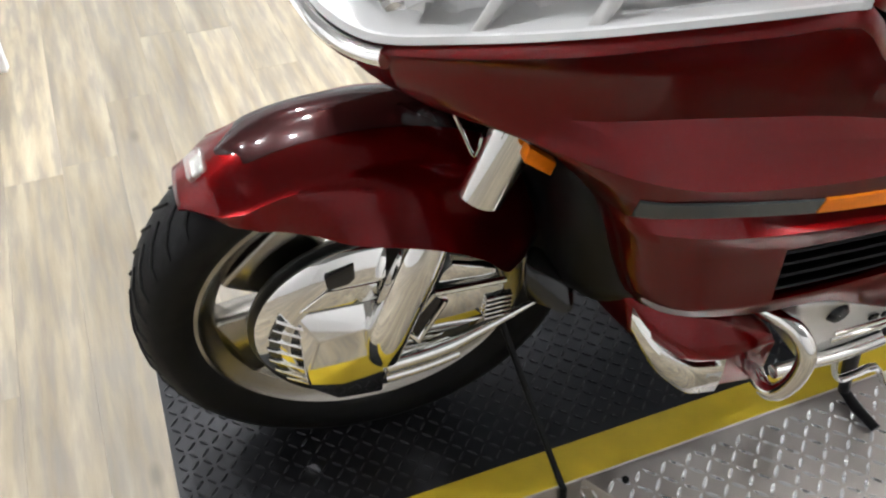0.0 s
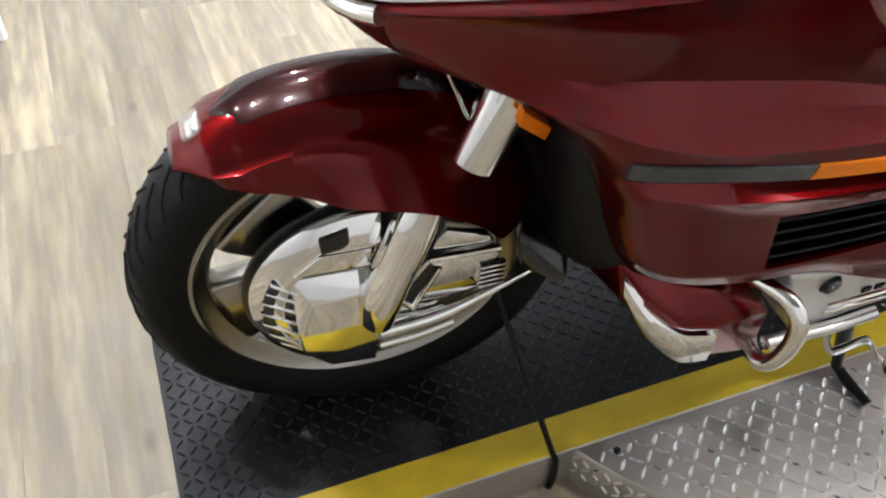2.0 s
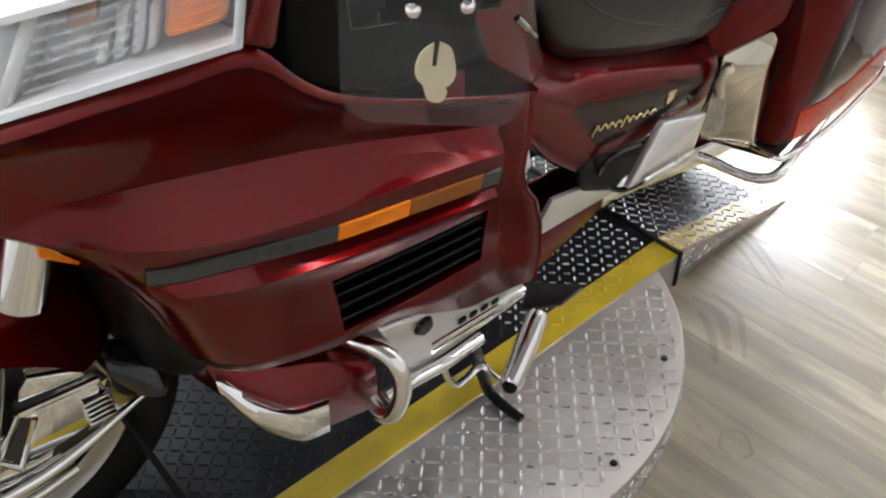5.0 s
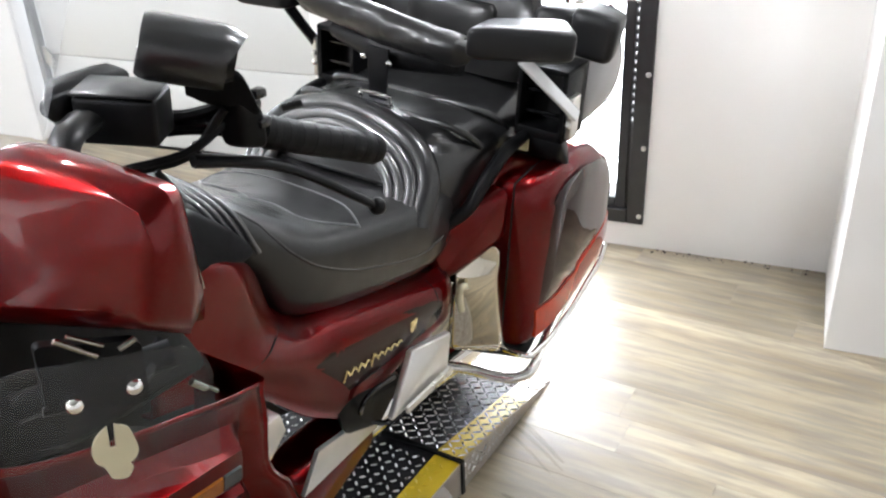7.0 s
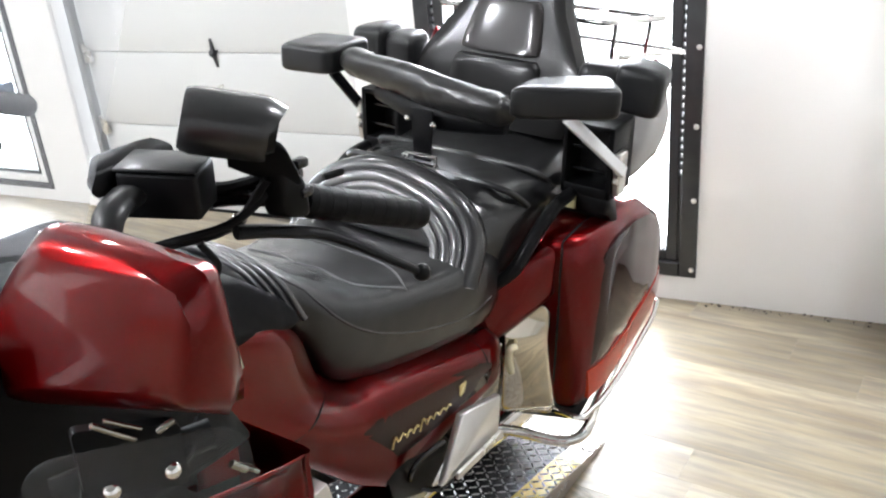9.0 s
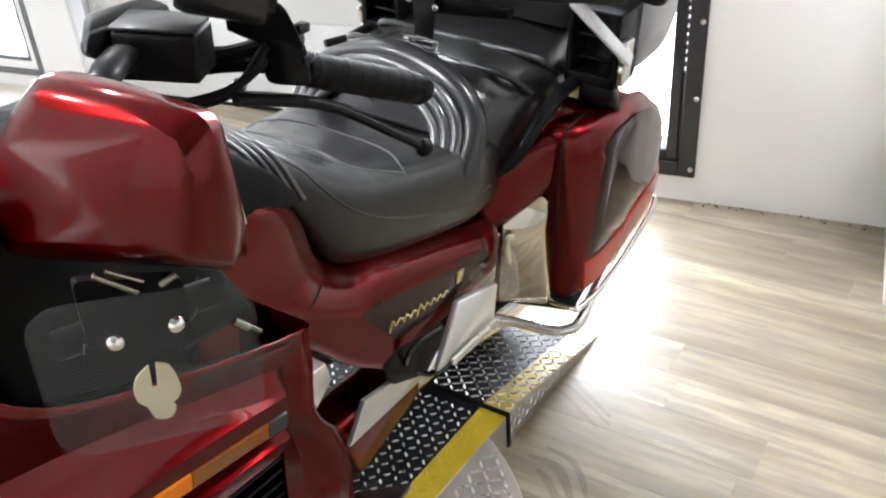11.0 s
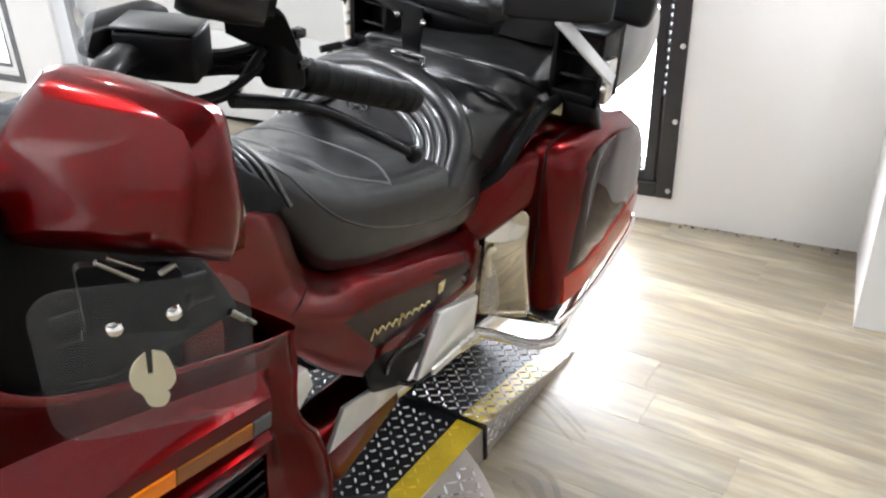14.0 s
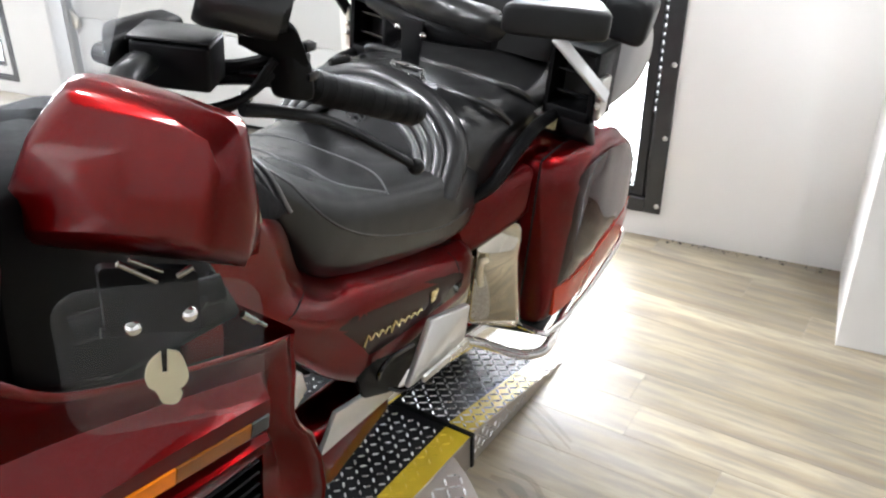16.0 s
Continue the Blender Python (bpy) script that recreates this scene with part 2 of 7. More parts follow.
def tube(bm, points, radius, n=12, per=6, flat=1.0, cap=True):
    """A round bar along a smooth line; radius may be a list, one for each given point."""
    line = spline(points, per) if per > 1 else [Vector(p) for p in points]
    k = len(line)
    if isinstance(radius, (list, tuple)):
        rs = [float(np.interp(i / (k - 1), np.linspace(0, 1, len(radius)), radius)) for i in range(k)]
    else:
        rs = [radius] * k
    rings, side = [], None
    for i, p in enumerate(line):
        d = (line[min(i + 1, k - 1)] - line[max(i - 1, 0)]).normalized()
        if side is None:
            side = d.cross(Vector((0, 0, 1)) if abs(d.z) < 0.9 else Vector((1, 0, 0))).normalized()
        side = (side - d * side.dot(d)).normalized()
        up = side.cross(d)
        rings.append([p + (side * math.cos(a) + up * math.sin(a) * flat) * rs[i] for a in (2 * math.pi * j / n for j in range(n))])
    loft(bm, rings, cap)


def lathe(bm, profile, axis_m, n=48, closed=False, span=2 * math.pi, start=0.0):
    """Turns (radius, along) pairs round the local y axis of axis_m."""
    full = abs(span - 2 * math.pi) < 1e-6
    k = n if full else n + 1
    rows = []
    for i in range(k):
        a = start + span * i / n
        rows.append([bm.verts.new(axis_m @ Vector((r * math.cos(a), h, r * math.sin(a)))) for r, h in profile])
    m = len(profile)
    for i in range(n):
        a, b = rows[i], rows[(i + 1) % k]
        for j in range(m if closed else m - 1):
            q = (j + 1) % m
            f = [a[j], a[q], b[q], b[j]]
            if len(set(f)) == 4:
                bm.faces.new(f)


def plate(bm, outline, thick, m=None, bevel=0.0):
    """A plate with the outline (x, z), thick along y, moved by m."""
    front = [bm.verts.new((x, -thick / 2, z)) for x, z in outline]
    back = [bm.verts.new((x, thick / 2, z)) for x, z in outline]
    n = len(outline)
    fs = [bm.faces.new(front), bm.faces.new(back[::-1])]
    for i in range(n):
        bm.faces.new((front[i], back[i], back[(i + 1) % n], front[(i + 1) % n]))
    vs = front + back
    if bevel:
        es = list(set(fs[0].edges) | set(fs[1].edges))
        r = bmesh.ops.bevel(bm, geom=es, offset=bevel, segments=2, affect="EDGES", profile=0.5)
        vs = list({v for f in r["faces"] for v in f.verts} | {v for v in vs if v.is_valid})
    if m is not None:
        for v in vs:
            v.co = m @ v.co


def soft_block(bm, front, back, e=0.32, n=14, k=40):
    """A rounded block: eight corners (four in front, four behind, in the same order) filled by a superquadric."""
    def pw(v):
        return math.copysign(abs(v) ** e, v)
    f = [Vector(p) for p in front]
    b = [Vector(p) for p in back]
    rings = []
    for i in range(1, n):
        lat = -math.pi / 2 + math.pi * i / n
        ring = []
        for j in range(k):
            a = 2 * math.pi * j / k
            u, v, w = pw(math.cos(lat)) * pw(math.cos(a)), pw(math.cos(lat)) * pw(math.sin(a)), pw(math.sin(lat))
            u, v, w = (u + 1) / 2, (v + 1) / 2, (w + 1) / 2
            lo = f[0].lerp(f[1], u).lerp(f[3].lerp(f[2], u), v)
            hi = b[0].lerp(b[1], u).lerp(b[3].lerp(b[2], u), v)
            ring.append(lo.lerp(hi, w))
        rings.append(ring)
    loft(bm, rings)


# ---- the room ----
def room_box(name, u0, u1, v0, v1, z0, z1, material, parent=None, kind="structure", label="", bevel=0.0):
    bm = bmesh.new()
    box(bm, u0, u1, v0, v1, z0, z1, bevel)
    ob = done(name, bm, material, parent, 30)
    if not parent:
        ob.matrix_world = ROOM
        tagged(ob, label, "", "", kind)
    return ob


W1, W2 = 2.63, 2.90          # faces of the rear wall, right and left of the step
DOOR = (-0.67, 0.28)         # glass door in the rear wall
GAR = (0.60, 2.13)           # sectional door
SIDE = (2.52, 3.45)          # second glass door
U0, V0, V1 = -3.2, -3.6, 4.4

floor = room_box("floor", U0 - 0.2, W2 + 0.4, V0 - 0.2, V1 + 0.2, FLOOR - 0.2, FLOOR - 0.006, mat("subfloor", (0.12, 0.1, 0.08), 0.8, scale=5, vary=0.2), label="weathered oak plank floor with dirt marks")
# the ceiling is out of view; its grey is set to limit bounced light
ceiling = room_box("ceiling", U0 - 0.2, W2 + 0.5, V0 - 0.2, V1 + 0.2, CEIL, CEIL + 0.15, CEILING_M, label="unseen ceiling greyed to limit bounced light, with round spotlights")
wall_rear = thing("wall_rear", "white painted rear wall with a glass door", "wall", "", ROOM, "structure")
DZ0, DZ1 = 0.0, 2.08
for v0, v1, z0, z1 in ((-1.26, DOOR[0], FLOOR, CEIL), (DOOR[1], GAR[0] - 0.06, FLOOR, CEIL), (DOOR[0], DOOR[1], FLOOR, DZ0), (DOOR[0], DOOR[1], DZ1, CEIL)):
    room_box("wall_panel", W1, W1 + 0.34, v0, v1, z0, z1, WALL, wall_rear)
wall_left_rear = thing("wall_left_rear", "white painted wall round the sectional door", "wall", "", ROOM, "structure")
for v0, v1, z0, z1 in ((GAR[0] - 0.06, GAR[1] + 0.1, 2.2, CEIL), (GAR[1] + 0.1, SIDE[0], FLOOR, CEIL), (SIDE[1], V1, FLOOR, CEIL), (SIDE[0], SIDE[1], FLOOR, -0.03), (SIDE[0], SIDE[1], 2.08, CEIL)):
    room_box("wall_panel", W2, W2 + 0.16, v0, v1, z0, z1, WALL, wall_left_rear)
room_box("wall_pillar", 2.18, W1 + 0.3, -3.6, -1.26, FLOOR, CEIL, WALL, label="white painted projecting wall")
# unseen walls added to close the room; their grey dims fill and reflections
room_box("wall_front", U0 - 0.15, U0, V0, V1, FLOOR, CEIL, UNSEEN_WALL, label="unseen plain wall added to close the room, greyed to dim reflections")
room_box("wall_side", U0, 2.18, V0 - 0.15, V0, FLOOR, CEIL, UNSEEN_WALL, label="unseen plain wall added to close the room, greyed to dim reflections")
room_box("wall_far", U0, W2, V1, V1 + 0.15, FLOOR, CEIL, UNSEEN_WALL, label="unseen plain wall added to close the room, greyed to dim reflections")
backdrop = room_box("backdrop", 4.4, 4.42, -4, 7, -1, 4, OUTSIDE, label="overexposed daylight outdoors")

# ---- the turntable platform ----
# pale metal for worn tips, and for sky glint coloured onto the black bars
WORN_GLINT_TIP = mat("worn_glint_bar_tip", (0.62, 0.62, 0.62), 0.28, 0.9, 0, 30, 0.3, 0.1)
LW, YB = 0.281, 0.067        # half width of the lane, width of its yellow edges
X0, X1, X2 = -0.335, 1.377, 1.86
DC, DR = 0.79, 0.585


def lug_field(inside, x0, x1, y0, y1, pitch, height, span=0.50):
    """Raised bars of tread plate, set crosswise by turns."""
    bm = bmesh.new()
    r2 = math.sqrt(0.5)
    nx, ny = int((x1 - x0) / pitch) + 1, int((y1 - y0) / pitch) + 1
    for i in range(nx):
        for j in range(ny):
            x, y = x0 + (i + 0.5) * pitch, y0 + (j + 0.5) * pitch
            if not inside(x, y):
                continue
            dx, dy = (r2, r2) if (i + j) % 2 else (r2, -r2)
            a, w = pitch * span, pitch * (0.09 + 0.07 * span)
            z = height(x, y)
            slope = (height(x + 0.01, y) - z) / 0.01
            v = []
            for s, q, h in ((-1, 0, 0), (-0.45, -1, 0), (0.45, -1, 0), (1, 0, 0), (0.45, 1, 0), (-0.45, 1, 0), (-0.66, 0, 1), (0.66, 0, 1)):
                px, py = s * a * dx - q * w * dy, s * a * dy + q * w * dx
                v.append(bm.verts.new((x + px, y + py, z + slope * px + h * 0.0026)))
            for f in ((0, 1, 6), (1, 2, 7, 6), (2, 3, 7), (3, 4, 7), (4, 5, 6, 7), (5, 0, 6)):
                bm.faces.new([v[k] for k in f])
    return bm


def flat0(x, y):
    return 0.0


def ramp_z(x, y):
    return FLOOR * (x - X1) / (X2 - X1)


platform = thing("turntable_platform", "steel tread-plate motorcycle turntable with black lane and yellow edges", "turntable", "", Matrix())
bm = bmesh.new()
loft(bm, [[(DC + r * math.cos(2 * math.pi * k / 96), r * math.sin(2 * math.pi * k / 96), z) for k in range(96)] for r, z in ((DR, FLOOR), (DR, -0.006), (DR - 0.002, -0.003), (DR - 0.004, -0.0025))])
disc = part("turntable_disc", bm, DIAMOND, platform, "round worn steel tread plate")
bm = bmesh.new()
box(bm, X0, X1, -LW, LW, FLOOR, 0.0005, 0.002, 1)
lane = part("lane_beam", bm, DIAMOND, platform, "steel beam under the wheel lane")
bm = bmesh.new()
box(bm, X0 + 0.001, X1 - 0.001, -LW + YB, LW - YB, -0.002, 0.0012)
part("black_strip", bm, LANE_BLACK, platform, "black painted tread plate")
for s in (-1, 1):
    bm = bmesh.new()
    box(bm, X0 + 0.001, X1 - 0.001, min(s * (LW - YB), s * (LW - 0.002)), max(s * (LW - YB), s * (LW - 0.002)), -0.002, 0.0012)
    part("yellow_strip", bm, LANE_YELLOW, platform, "yellow painted edge strip")
bm = lug_field(lambda x, y: abs(y) < LW - YB - 0.008 and 0.93 < x < X1 - 0.02, X0 + 0.005, X1 - 0.005, -LW, LW, 0.0225, lambda x, y: 0.0012, 0.36)
tagged(part("worn_glint_relief", bm, WORN_GLINT_TIP, platform, "", 0), "", "", "", "stuff")
bm = lug_field(lambda x, y: abs(y) < LW - YB - 0.008 and x <= 0.93, X0 + 0.005, X1 - 0.005, -LW, LW, 0.0195, lambda x, y: 0.0012)
tagged(part("black_tread_relief", bm, LANE_BLACK, platform, "", 0), "", "", "", "stuff")
bm = lug_field(lambda x, y: LW - YB + 0.008 < abs(y) < LW - 0.012 and x < X1 - 0.02 and x > 0.9, X0 + 0.005, X1 - 0.005, -LW, LW, 0.0225, lambda x, y: 0.0012, 0.40)
tagged(part("yellow_tread_relief", bm, LANE_YELLOW, platform, "", 0), "", "", "", "stuff")
bm = lug_field(lambda x, y: math.hypot(x - DC, y) < DR - 0.014 and abs(y) > LW + 0.008, DC - DR, DC + DR, -DR, DR, 0.0240, lambda x, y: -0.0025, 0.58)
tagged(part("steel_tread_relief", bm, WORN_GLINT_TIP, platform, "", 0), "", "", "", "stuff")
# bolt heads round the disc
for k in range(12):
    a = radians(-85.7 + 30 * k)
    if abs(0.545 * math.sin(a)) > LW + 0.02:
        bm = bmesh.new()
        lathe(bm, [(0.001, 0.004), (0.006, 0.004), (0.0075, 0.0), (0.001, 0.0)], Matrix.Translation((DC + 0.545 * math.cos(a), 0.545 * math.sin(a), -0.0025)) @ Matrix.Rotation(radians(90), 4, "X"), 6)
        part("bolt_head", bm, BLACK, platform)
# rear ramp
bm = bmesh.new()
ring = lambda y: [(X1 + 0.004, y, FLOOR), (X2, y, FLOOR + 0.001), (X2, y, FLOOR + 0.004), (X1 + 0.004, y, 0.001)]
loft(bm, [ring(-LW + 0.004), ring(LW - 0.004)])
ramp = part("loading_ramp", bm, DIAMOND, platform, "sloping tread-plate ramp with worn paint")


def ramp_strip(name, y0, y1, material, x_end):
    bm = bmesh.new()
    loft(bm, [[(x, y0, ramp_z(x, 0) + 0.001), (x, y1, ramp_z(x, 0) + 0.001), (x, y1, ramp_z(x, 0) + 0.0058), (x, y0, ramp_z(x, 0) + 0.0058)] for x in (X1 + 0.006, x_end)])
    return part(name, bm, material, ramp)


ramp_strip("black_strip", -LW + YB, LW - YB, LANE_BLACK, X2 - 0.06)
ramp_strip("yellow_strip", -LW + 0.006, -LW + YB, LANE_YELLOW, X2 - 0.14)
ramp_strip("yellow_strip", LW - YB, LW - 0.006, LANE_YELLOW, X2 - 0.14)
for nm, mt, test in (("black_tread_relief", LANE_BLACK, lambda x, y: abs(y) < LW - YB - 0.006 and x < X2 - 0.07), ("yellow_tread_relief", DIAMOND, lambda x, y: LW - YB + 0.002 < abs(y) < LW - 0.008 and x < X2 - 0.15), ("steel_tread_relief", DIAMOND, lambda x, y: abs(y) < LW - 0.01 and (x >= X2 - 0.06 or (x >= X2 - 0.14 and abs(y) > LW - YB)))):
    bm = lug_field(test, X1 + 0.012, X2 - 0.01, -LW, LW, 0.0215, lambda x, y: ramp_z(x, y) + (0.0038 if "steel" in nm else 0.0056), 0.56)
    tagged(part(nm, bm, WORN_GLINT_TIP, ramp, "", 0), "", "", "", "stuff")
# tread bars on the ramp's flank and on the disc's rim
bm = lug_field(lambda x, y: FLOOR + 0.010 < y < ramp_z(x, 0) - 0.008, X1 + 0.012, X2 - 0.01, FLOOR, 0.0, 0.0190, flat0)
for v in bm.verts:
    v.co = Vector((v.co.x, -LW + 0.0038 - v.co.z, v.co.y))
tagged(part("flank_tread_relief", bm, WORN_GLINT_TIP, ramp, "", 0), "", "", "", "stuff")
bm = lug_field(lambda x, y: FLOOR + 0.010 < y < -0.010, -1.9, 0.3, FLOOR, 0.0, 0.0195, flat0)
for v in bm.verts:
    a, r = v.co.x / DR, DR + v.co.z
    v.co = Vector((DC + r * math.cos(a), r * math.sin(a), v.co.y))
tagged(part("rim_tread_relief", bm, WORN_GLINT_TIP, platform, "", 0), "", "", "", "stuff")
bm = bmesh.new()
box(bm, X1 - 0.004, X1 + 0.008, -LW - 0.004, LW + 0.004, 0.0012, 0.007, 0.001, 1)
for s in (-1, 1):
    box(bm, X1 - 0.004, X1 + 0.008, min(s * LW, s * (LW + 0.005)), max(s * LW, s * (LW + 0.005)), FLOOR + 0.002, 0.007, 0.001, 1)
part("joint_bracket", bm, BLACK, platform, "black steel joint strap")

# ---- the motorcycle: x to the rear from the front axle, y to its right, z up from the tyre ----
LEAN = Matrix.Rotation(radians(5.30), 4, "X")
bike = thing("motorcycle", "dark red touring motorcycle with chrome trim, leaning on its side stand", "motorcycle", "", LEAN)
AMBER = mat("amber_lens", (0.85, 0.22, 0.002), 0.30, 0, 0.05, 120, 0.12, spec=0.12)
DARK_AMBER = mat("smoked_amber_lens", (0.26, 0.080, 0.005), 0.2, 0, 0.2, 120, 0.12, spec=0.2)
SMOKE = mat("dark_grey_reflector", (0.030, 0.034, 0.036), 0.22, 0, 0.4, 60, 0.1)
RED_LENS = mat("red_lens", (0.42, 0.024, 0.005), 0.16, 0, 0.35, 90, 0.2, spec=0.3)
GOLD = mat("gold_badge", (0.80, 0.66, 0.34), 0.25, 0.8, 0, 40, 0.1)
CREAM = mat("cream_badge", (0.72, 0.66, 0.47), 0.4, 0.2, 0, 40, 0.1)
WHITE_PLASTIC = mat("white_reflector_shell", (0.86, 0.87, 0.88), 0.22, 0.15, 0.5, 60, 0.06)
LABEL = mat("yellowed_label", (0.62, 0.55, 0.30), 0.6, 0, 0, 60, 0.1)


def clear_sheet(name, tint, amount, rough):
    """Thin plastic: light passes, a share is scattered or mirrored by its surface."""
    m = bpy.data.materials.new(name)
    m.use_nodes = True
    nt = m.node_tree
    b = nt.nodes["Principled BSDF"]
    b.inputs["Base Color"].default_value = (*tint, 1)
    b.inputs["Roughness"].default_value = rough
    tr = nt.nodes.new("ShaderNodeBsdfTransparent")
    mx = nt.nodes.new("ShaderNodeMixShader")
    mx.inputs[0].default_value = amount
    nt.links.new(tr.outputs[0], mx.inputs[1])
    nt.links.new(b.outputs[0], mx.inputs[2])
    nt.links.new(mx.outputs[0], nt.nodes["Material Output"].inputs[0])
    return m


WING = clear_sheet("clear_acrylic", (0.27, 0.275, 0.28), 0.095, 0.08)
SCREEN = clear_sheet("windscreen_acrylic", (0.75, 0.78, 0.82), 0.13, 0.03)
LENS = clear_sheet("headlamp_lens", (0.92, 0.93, 0.94), 0.16, 0.03)


def mir(p):
    return Vector((p[0], -p[1], p[2]))


def both(name, make, material, parent, label=""):
    """A part on the left and its twin on the right."""
    out = []
    for s in (1, -1):
        bm = bmesh.new()
        make(bm)
        if s < 0:
            for v in bm.verts:
                v.co.y = -v.co.y
        out.append(part(name, bm, material, parent, label))
    return out


def hull(bm, pts, bevel=0.0, seg=3, flat=3):
    """A convex block over the points, with rounded edges."""
    tmp = bmesh.new()
    for p in pts:
        tmp.verts.new(p)
    r = bmesh.ops.convex_hull(tmp, input=tmp.verts[:])
    bmesh.ops.delete(tmp, geom=list({g for g in r["geom_interior"] + r["geom_unused"] if isinstance(g, bmesh.types.BMVert)}), context="VERTS")
    bmesh.ops.dissolve_limit(tmp, angle_limit=radians(flat), verts=tmp.verts[:], edges=tmp.edges[:])
    if bevel:
        bmesh.ops.bevel(tmp, geom=tmp.edges[:], offset=bevel, segments=seg, affect="EDGES", profile=0.5)
    m = {v: bm.verts.new(v.co) for v in tmp.verts}
    for f in tmp.faces:
        bm.faces.new([m[v] for v in f.verts])
    tmp.free()


def cushion(bm, stations, n=20, power=2.6):
    """A padded form: at each station x, half width, top, bottom and crown; sections are soft rectangles."""
    fine = spline([Vector((x, w, t)) for x, w, t, *_ in stations], 5)
    low = spline([Vector((x, b, c)) for x, w, t, b, c in stations], 5)
    rings = []
    for f, l in zip(fine, low):
        x, w, t = f
        b, crown = l.y, l.z
        mid, half = (t + b) / 2, (t - b) / 2
        ring = []
        for k in range(n):
            a = 2 * math.pi * k / n
            c, s = math.cos(a), math.sin(a)
            y = w * math.copysign(abs(c) ** (2 / power), c)
            z = mid + half * math.copysign(abs(s) ** (2 / power), s)
            if s > 0:
                z += crown * (1 - (y / max(w, 1e-4)) ** 2)
            ring.append((x, y, z))
        rings.append(ring)
    loft(bm, rings)


# -- front wheel --
STEER = pose(0, 0, 0.31, 0, 0, -5.4)
wheel = new("front_wheel")
wheel.parent = bike
wheel.matrix_local = STEER
I4 = Matrix()
bm = bmesh.new()
prof = [(0.232, -0.036), (0.243, -0.047), (0.262, -0.058), (0.285, -0.064), (0.300, -0.058), (0.311, -0.044), (0.318, -0.026), (0.321, 0.0), (0.318, 0.026), (0.311, 0.044), (0.300, 0.058), (0.285, 0.064), (0.262, 0.058), (0.243, 0.047), (0.232, 0.036)]
lathe(bm, prof, I4, 96, False)
part("tyre", bm, RUBBER, wheel, "black rubber tyre with slanting tread grooves")
# near-black bars laid on the tread colour in the shade of its grooves
GROOVE = mat("groove_shade", (0.004, 0.004, 0.004), 0.9)
bm = bmesh.new()
for k in range(46):
    a0 = 2 * math.pi * k / 46
    for s in (-1, 1):
        pts = []
        for q, h, r in ((0.0, 0.006, 0.3215), (0.05, 0.022, 0.3195), (0.095, 0.040, 0.3135), (0.12, 0.055, 0.3035)):
            a = a0 + q * 1.5 + (0.07 if s > 0 else 0)
            pts.append(Vector((r * math.cos(a), s * h, r * math.sin(a))))
        tube(bm, pts, [0.0015, 0.0026, 0.0026, 0.0012], 5, 1, 1.0)
tagged(part("tread_pattern", bm, GROOVE, wheel, "", 60), "", "", "", "stuff")
bm = bmesh.new()
rimp = [(0.2425, -0.046), (0.2365, -0.0475), (0.232, -0.042), (0.224, -0.038), (0.213, -0.030), (0.208, 0.0), (0.213, 0.030), (0.224, 0.038), (0.232, 0.042), (0.2365, 0.0475), (0.2425, 0.046), (0.236, 0.040), (0.220, 0.0), (0.236, -0.040)]
lathe(bm, rimp, I4, 96, True)
part("rim", bm, RIM, wheel, "satin alloy rim ring")
for k in range(6):
    bm = bmesh.new()
    a = 2 * math.pi * (k + 0.27) / 6
    m = Matrix.Rotation(-a, 4, "Y")
    hull(bm, [m @ Vector(p) for p in ((0.06, -0.026, -0.045), (0.06, -0.026, 0.045), (0.205, -0.036, -0.074), (0.205, -0.036, 0.074), (0.06, 0.02, -0.04), (0.06, 0.02, 0.04), (0.205, 0.01, -0.066), (0.205, 0.01, 0.066))], 0.008, 3)
    part("spoke", bm, RIM, wheel, "broad cast alloy spoke")
bm = bmesh.new()
lathe(bm, [(0.03, -0.062), (0.172, -0.060), (0.172, -0.055), (0.03, -0.055)], I4, 64, True)
part("brake_disc", bm, mat("dark_brake_steel", (0.10, 0.10, 0.10), 0.35, 1, 0, 60, 0.2), wheel)
# chrome rotor cover with its fins, hexagonal cap and black inset
cover = new("rotor_cover")
cover.parent = bike
cover.matrix_local = STEER
bm = bmesh.new()
lathe(bm, [(0.158, -0.064), (0.164, -0.068), (0.165, -0.074), (0.161, -0.080), (0.126, -0.096), (0.118, -0.096), (0.112, -0.088)], I4, 64, False, radians(212), radians(82))
lathe(bm, [(0.112, -0.088), (0.05, -0.089), (0.002, -0.089)], I4, 64, False, radians(295), radians(58))
part("cover_shell", bm, CHROME, cover, "mirror chrome brake rotor cover")
bm = bmesh.new()
hull(bm, [(x, y, z) for x, z in ((-0.100, 0.082), (-0.062, 0.116), (0.006, 0.117), (0.006, 0.082)) for y in (-0.086, -0.0985)], 0.002, 2)
part("upper_facet", bm, CHROME, cover)
bm = bmesh.new()
hull(bm, [(-0.062, -0.095, 0.142), (-0.022, -0.090, 0.152), (-0.022, -0.095, 0.122), (-0.060, -0.099, 0.119), (-0.062, -0.088, 0.140), (-0.022, -0.082, 0.150), (-0.022, -0.085, 0.122), (-0.060, -0.085, 0.119)], 0.001, 1)
part("cover_inset", bm, GLOSS_BLACK, cover, "black inset in the cover")
OUT = [(-0.131, 0.071), (-0.138, 0.055), (-0.145, 0.036), (-0.149, 0.014), (-0.149, -0.010), (-0.143, -0.036), (-0.130, -0.062)]
INN = [(-0.084, 0.034), (-0.087, 0.018), (-0.092, -0.001), (-0.099, -0.022), (-0.103, -0.046), (-0.100, -0.072), (-0.084, -0.096)]
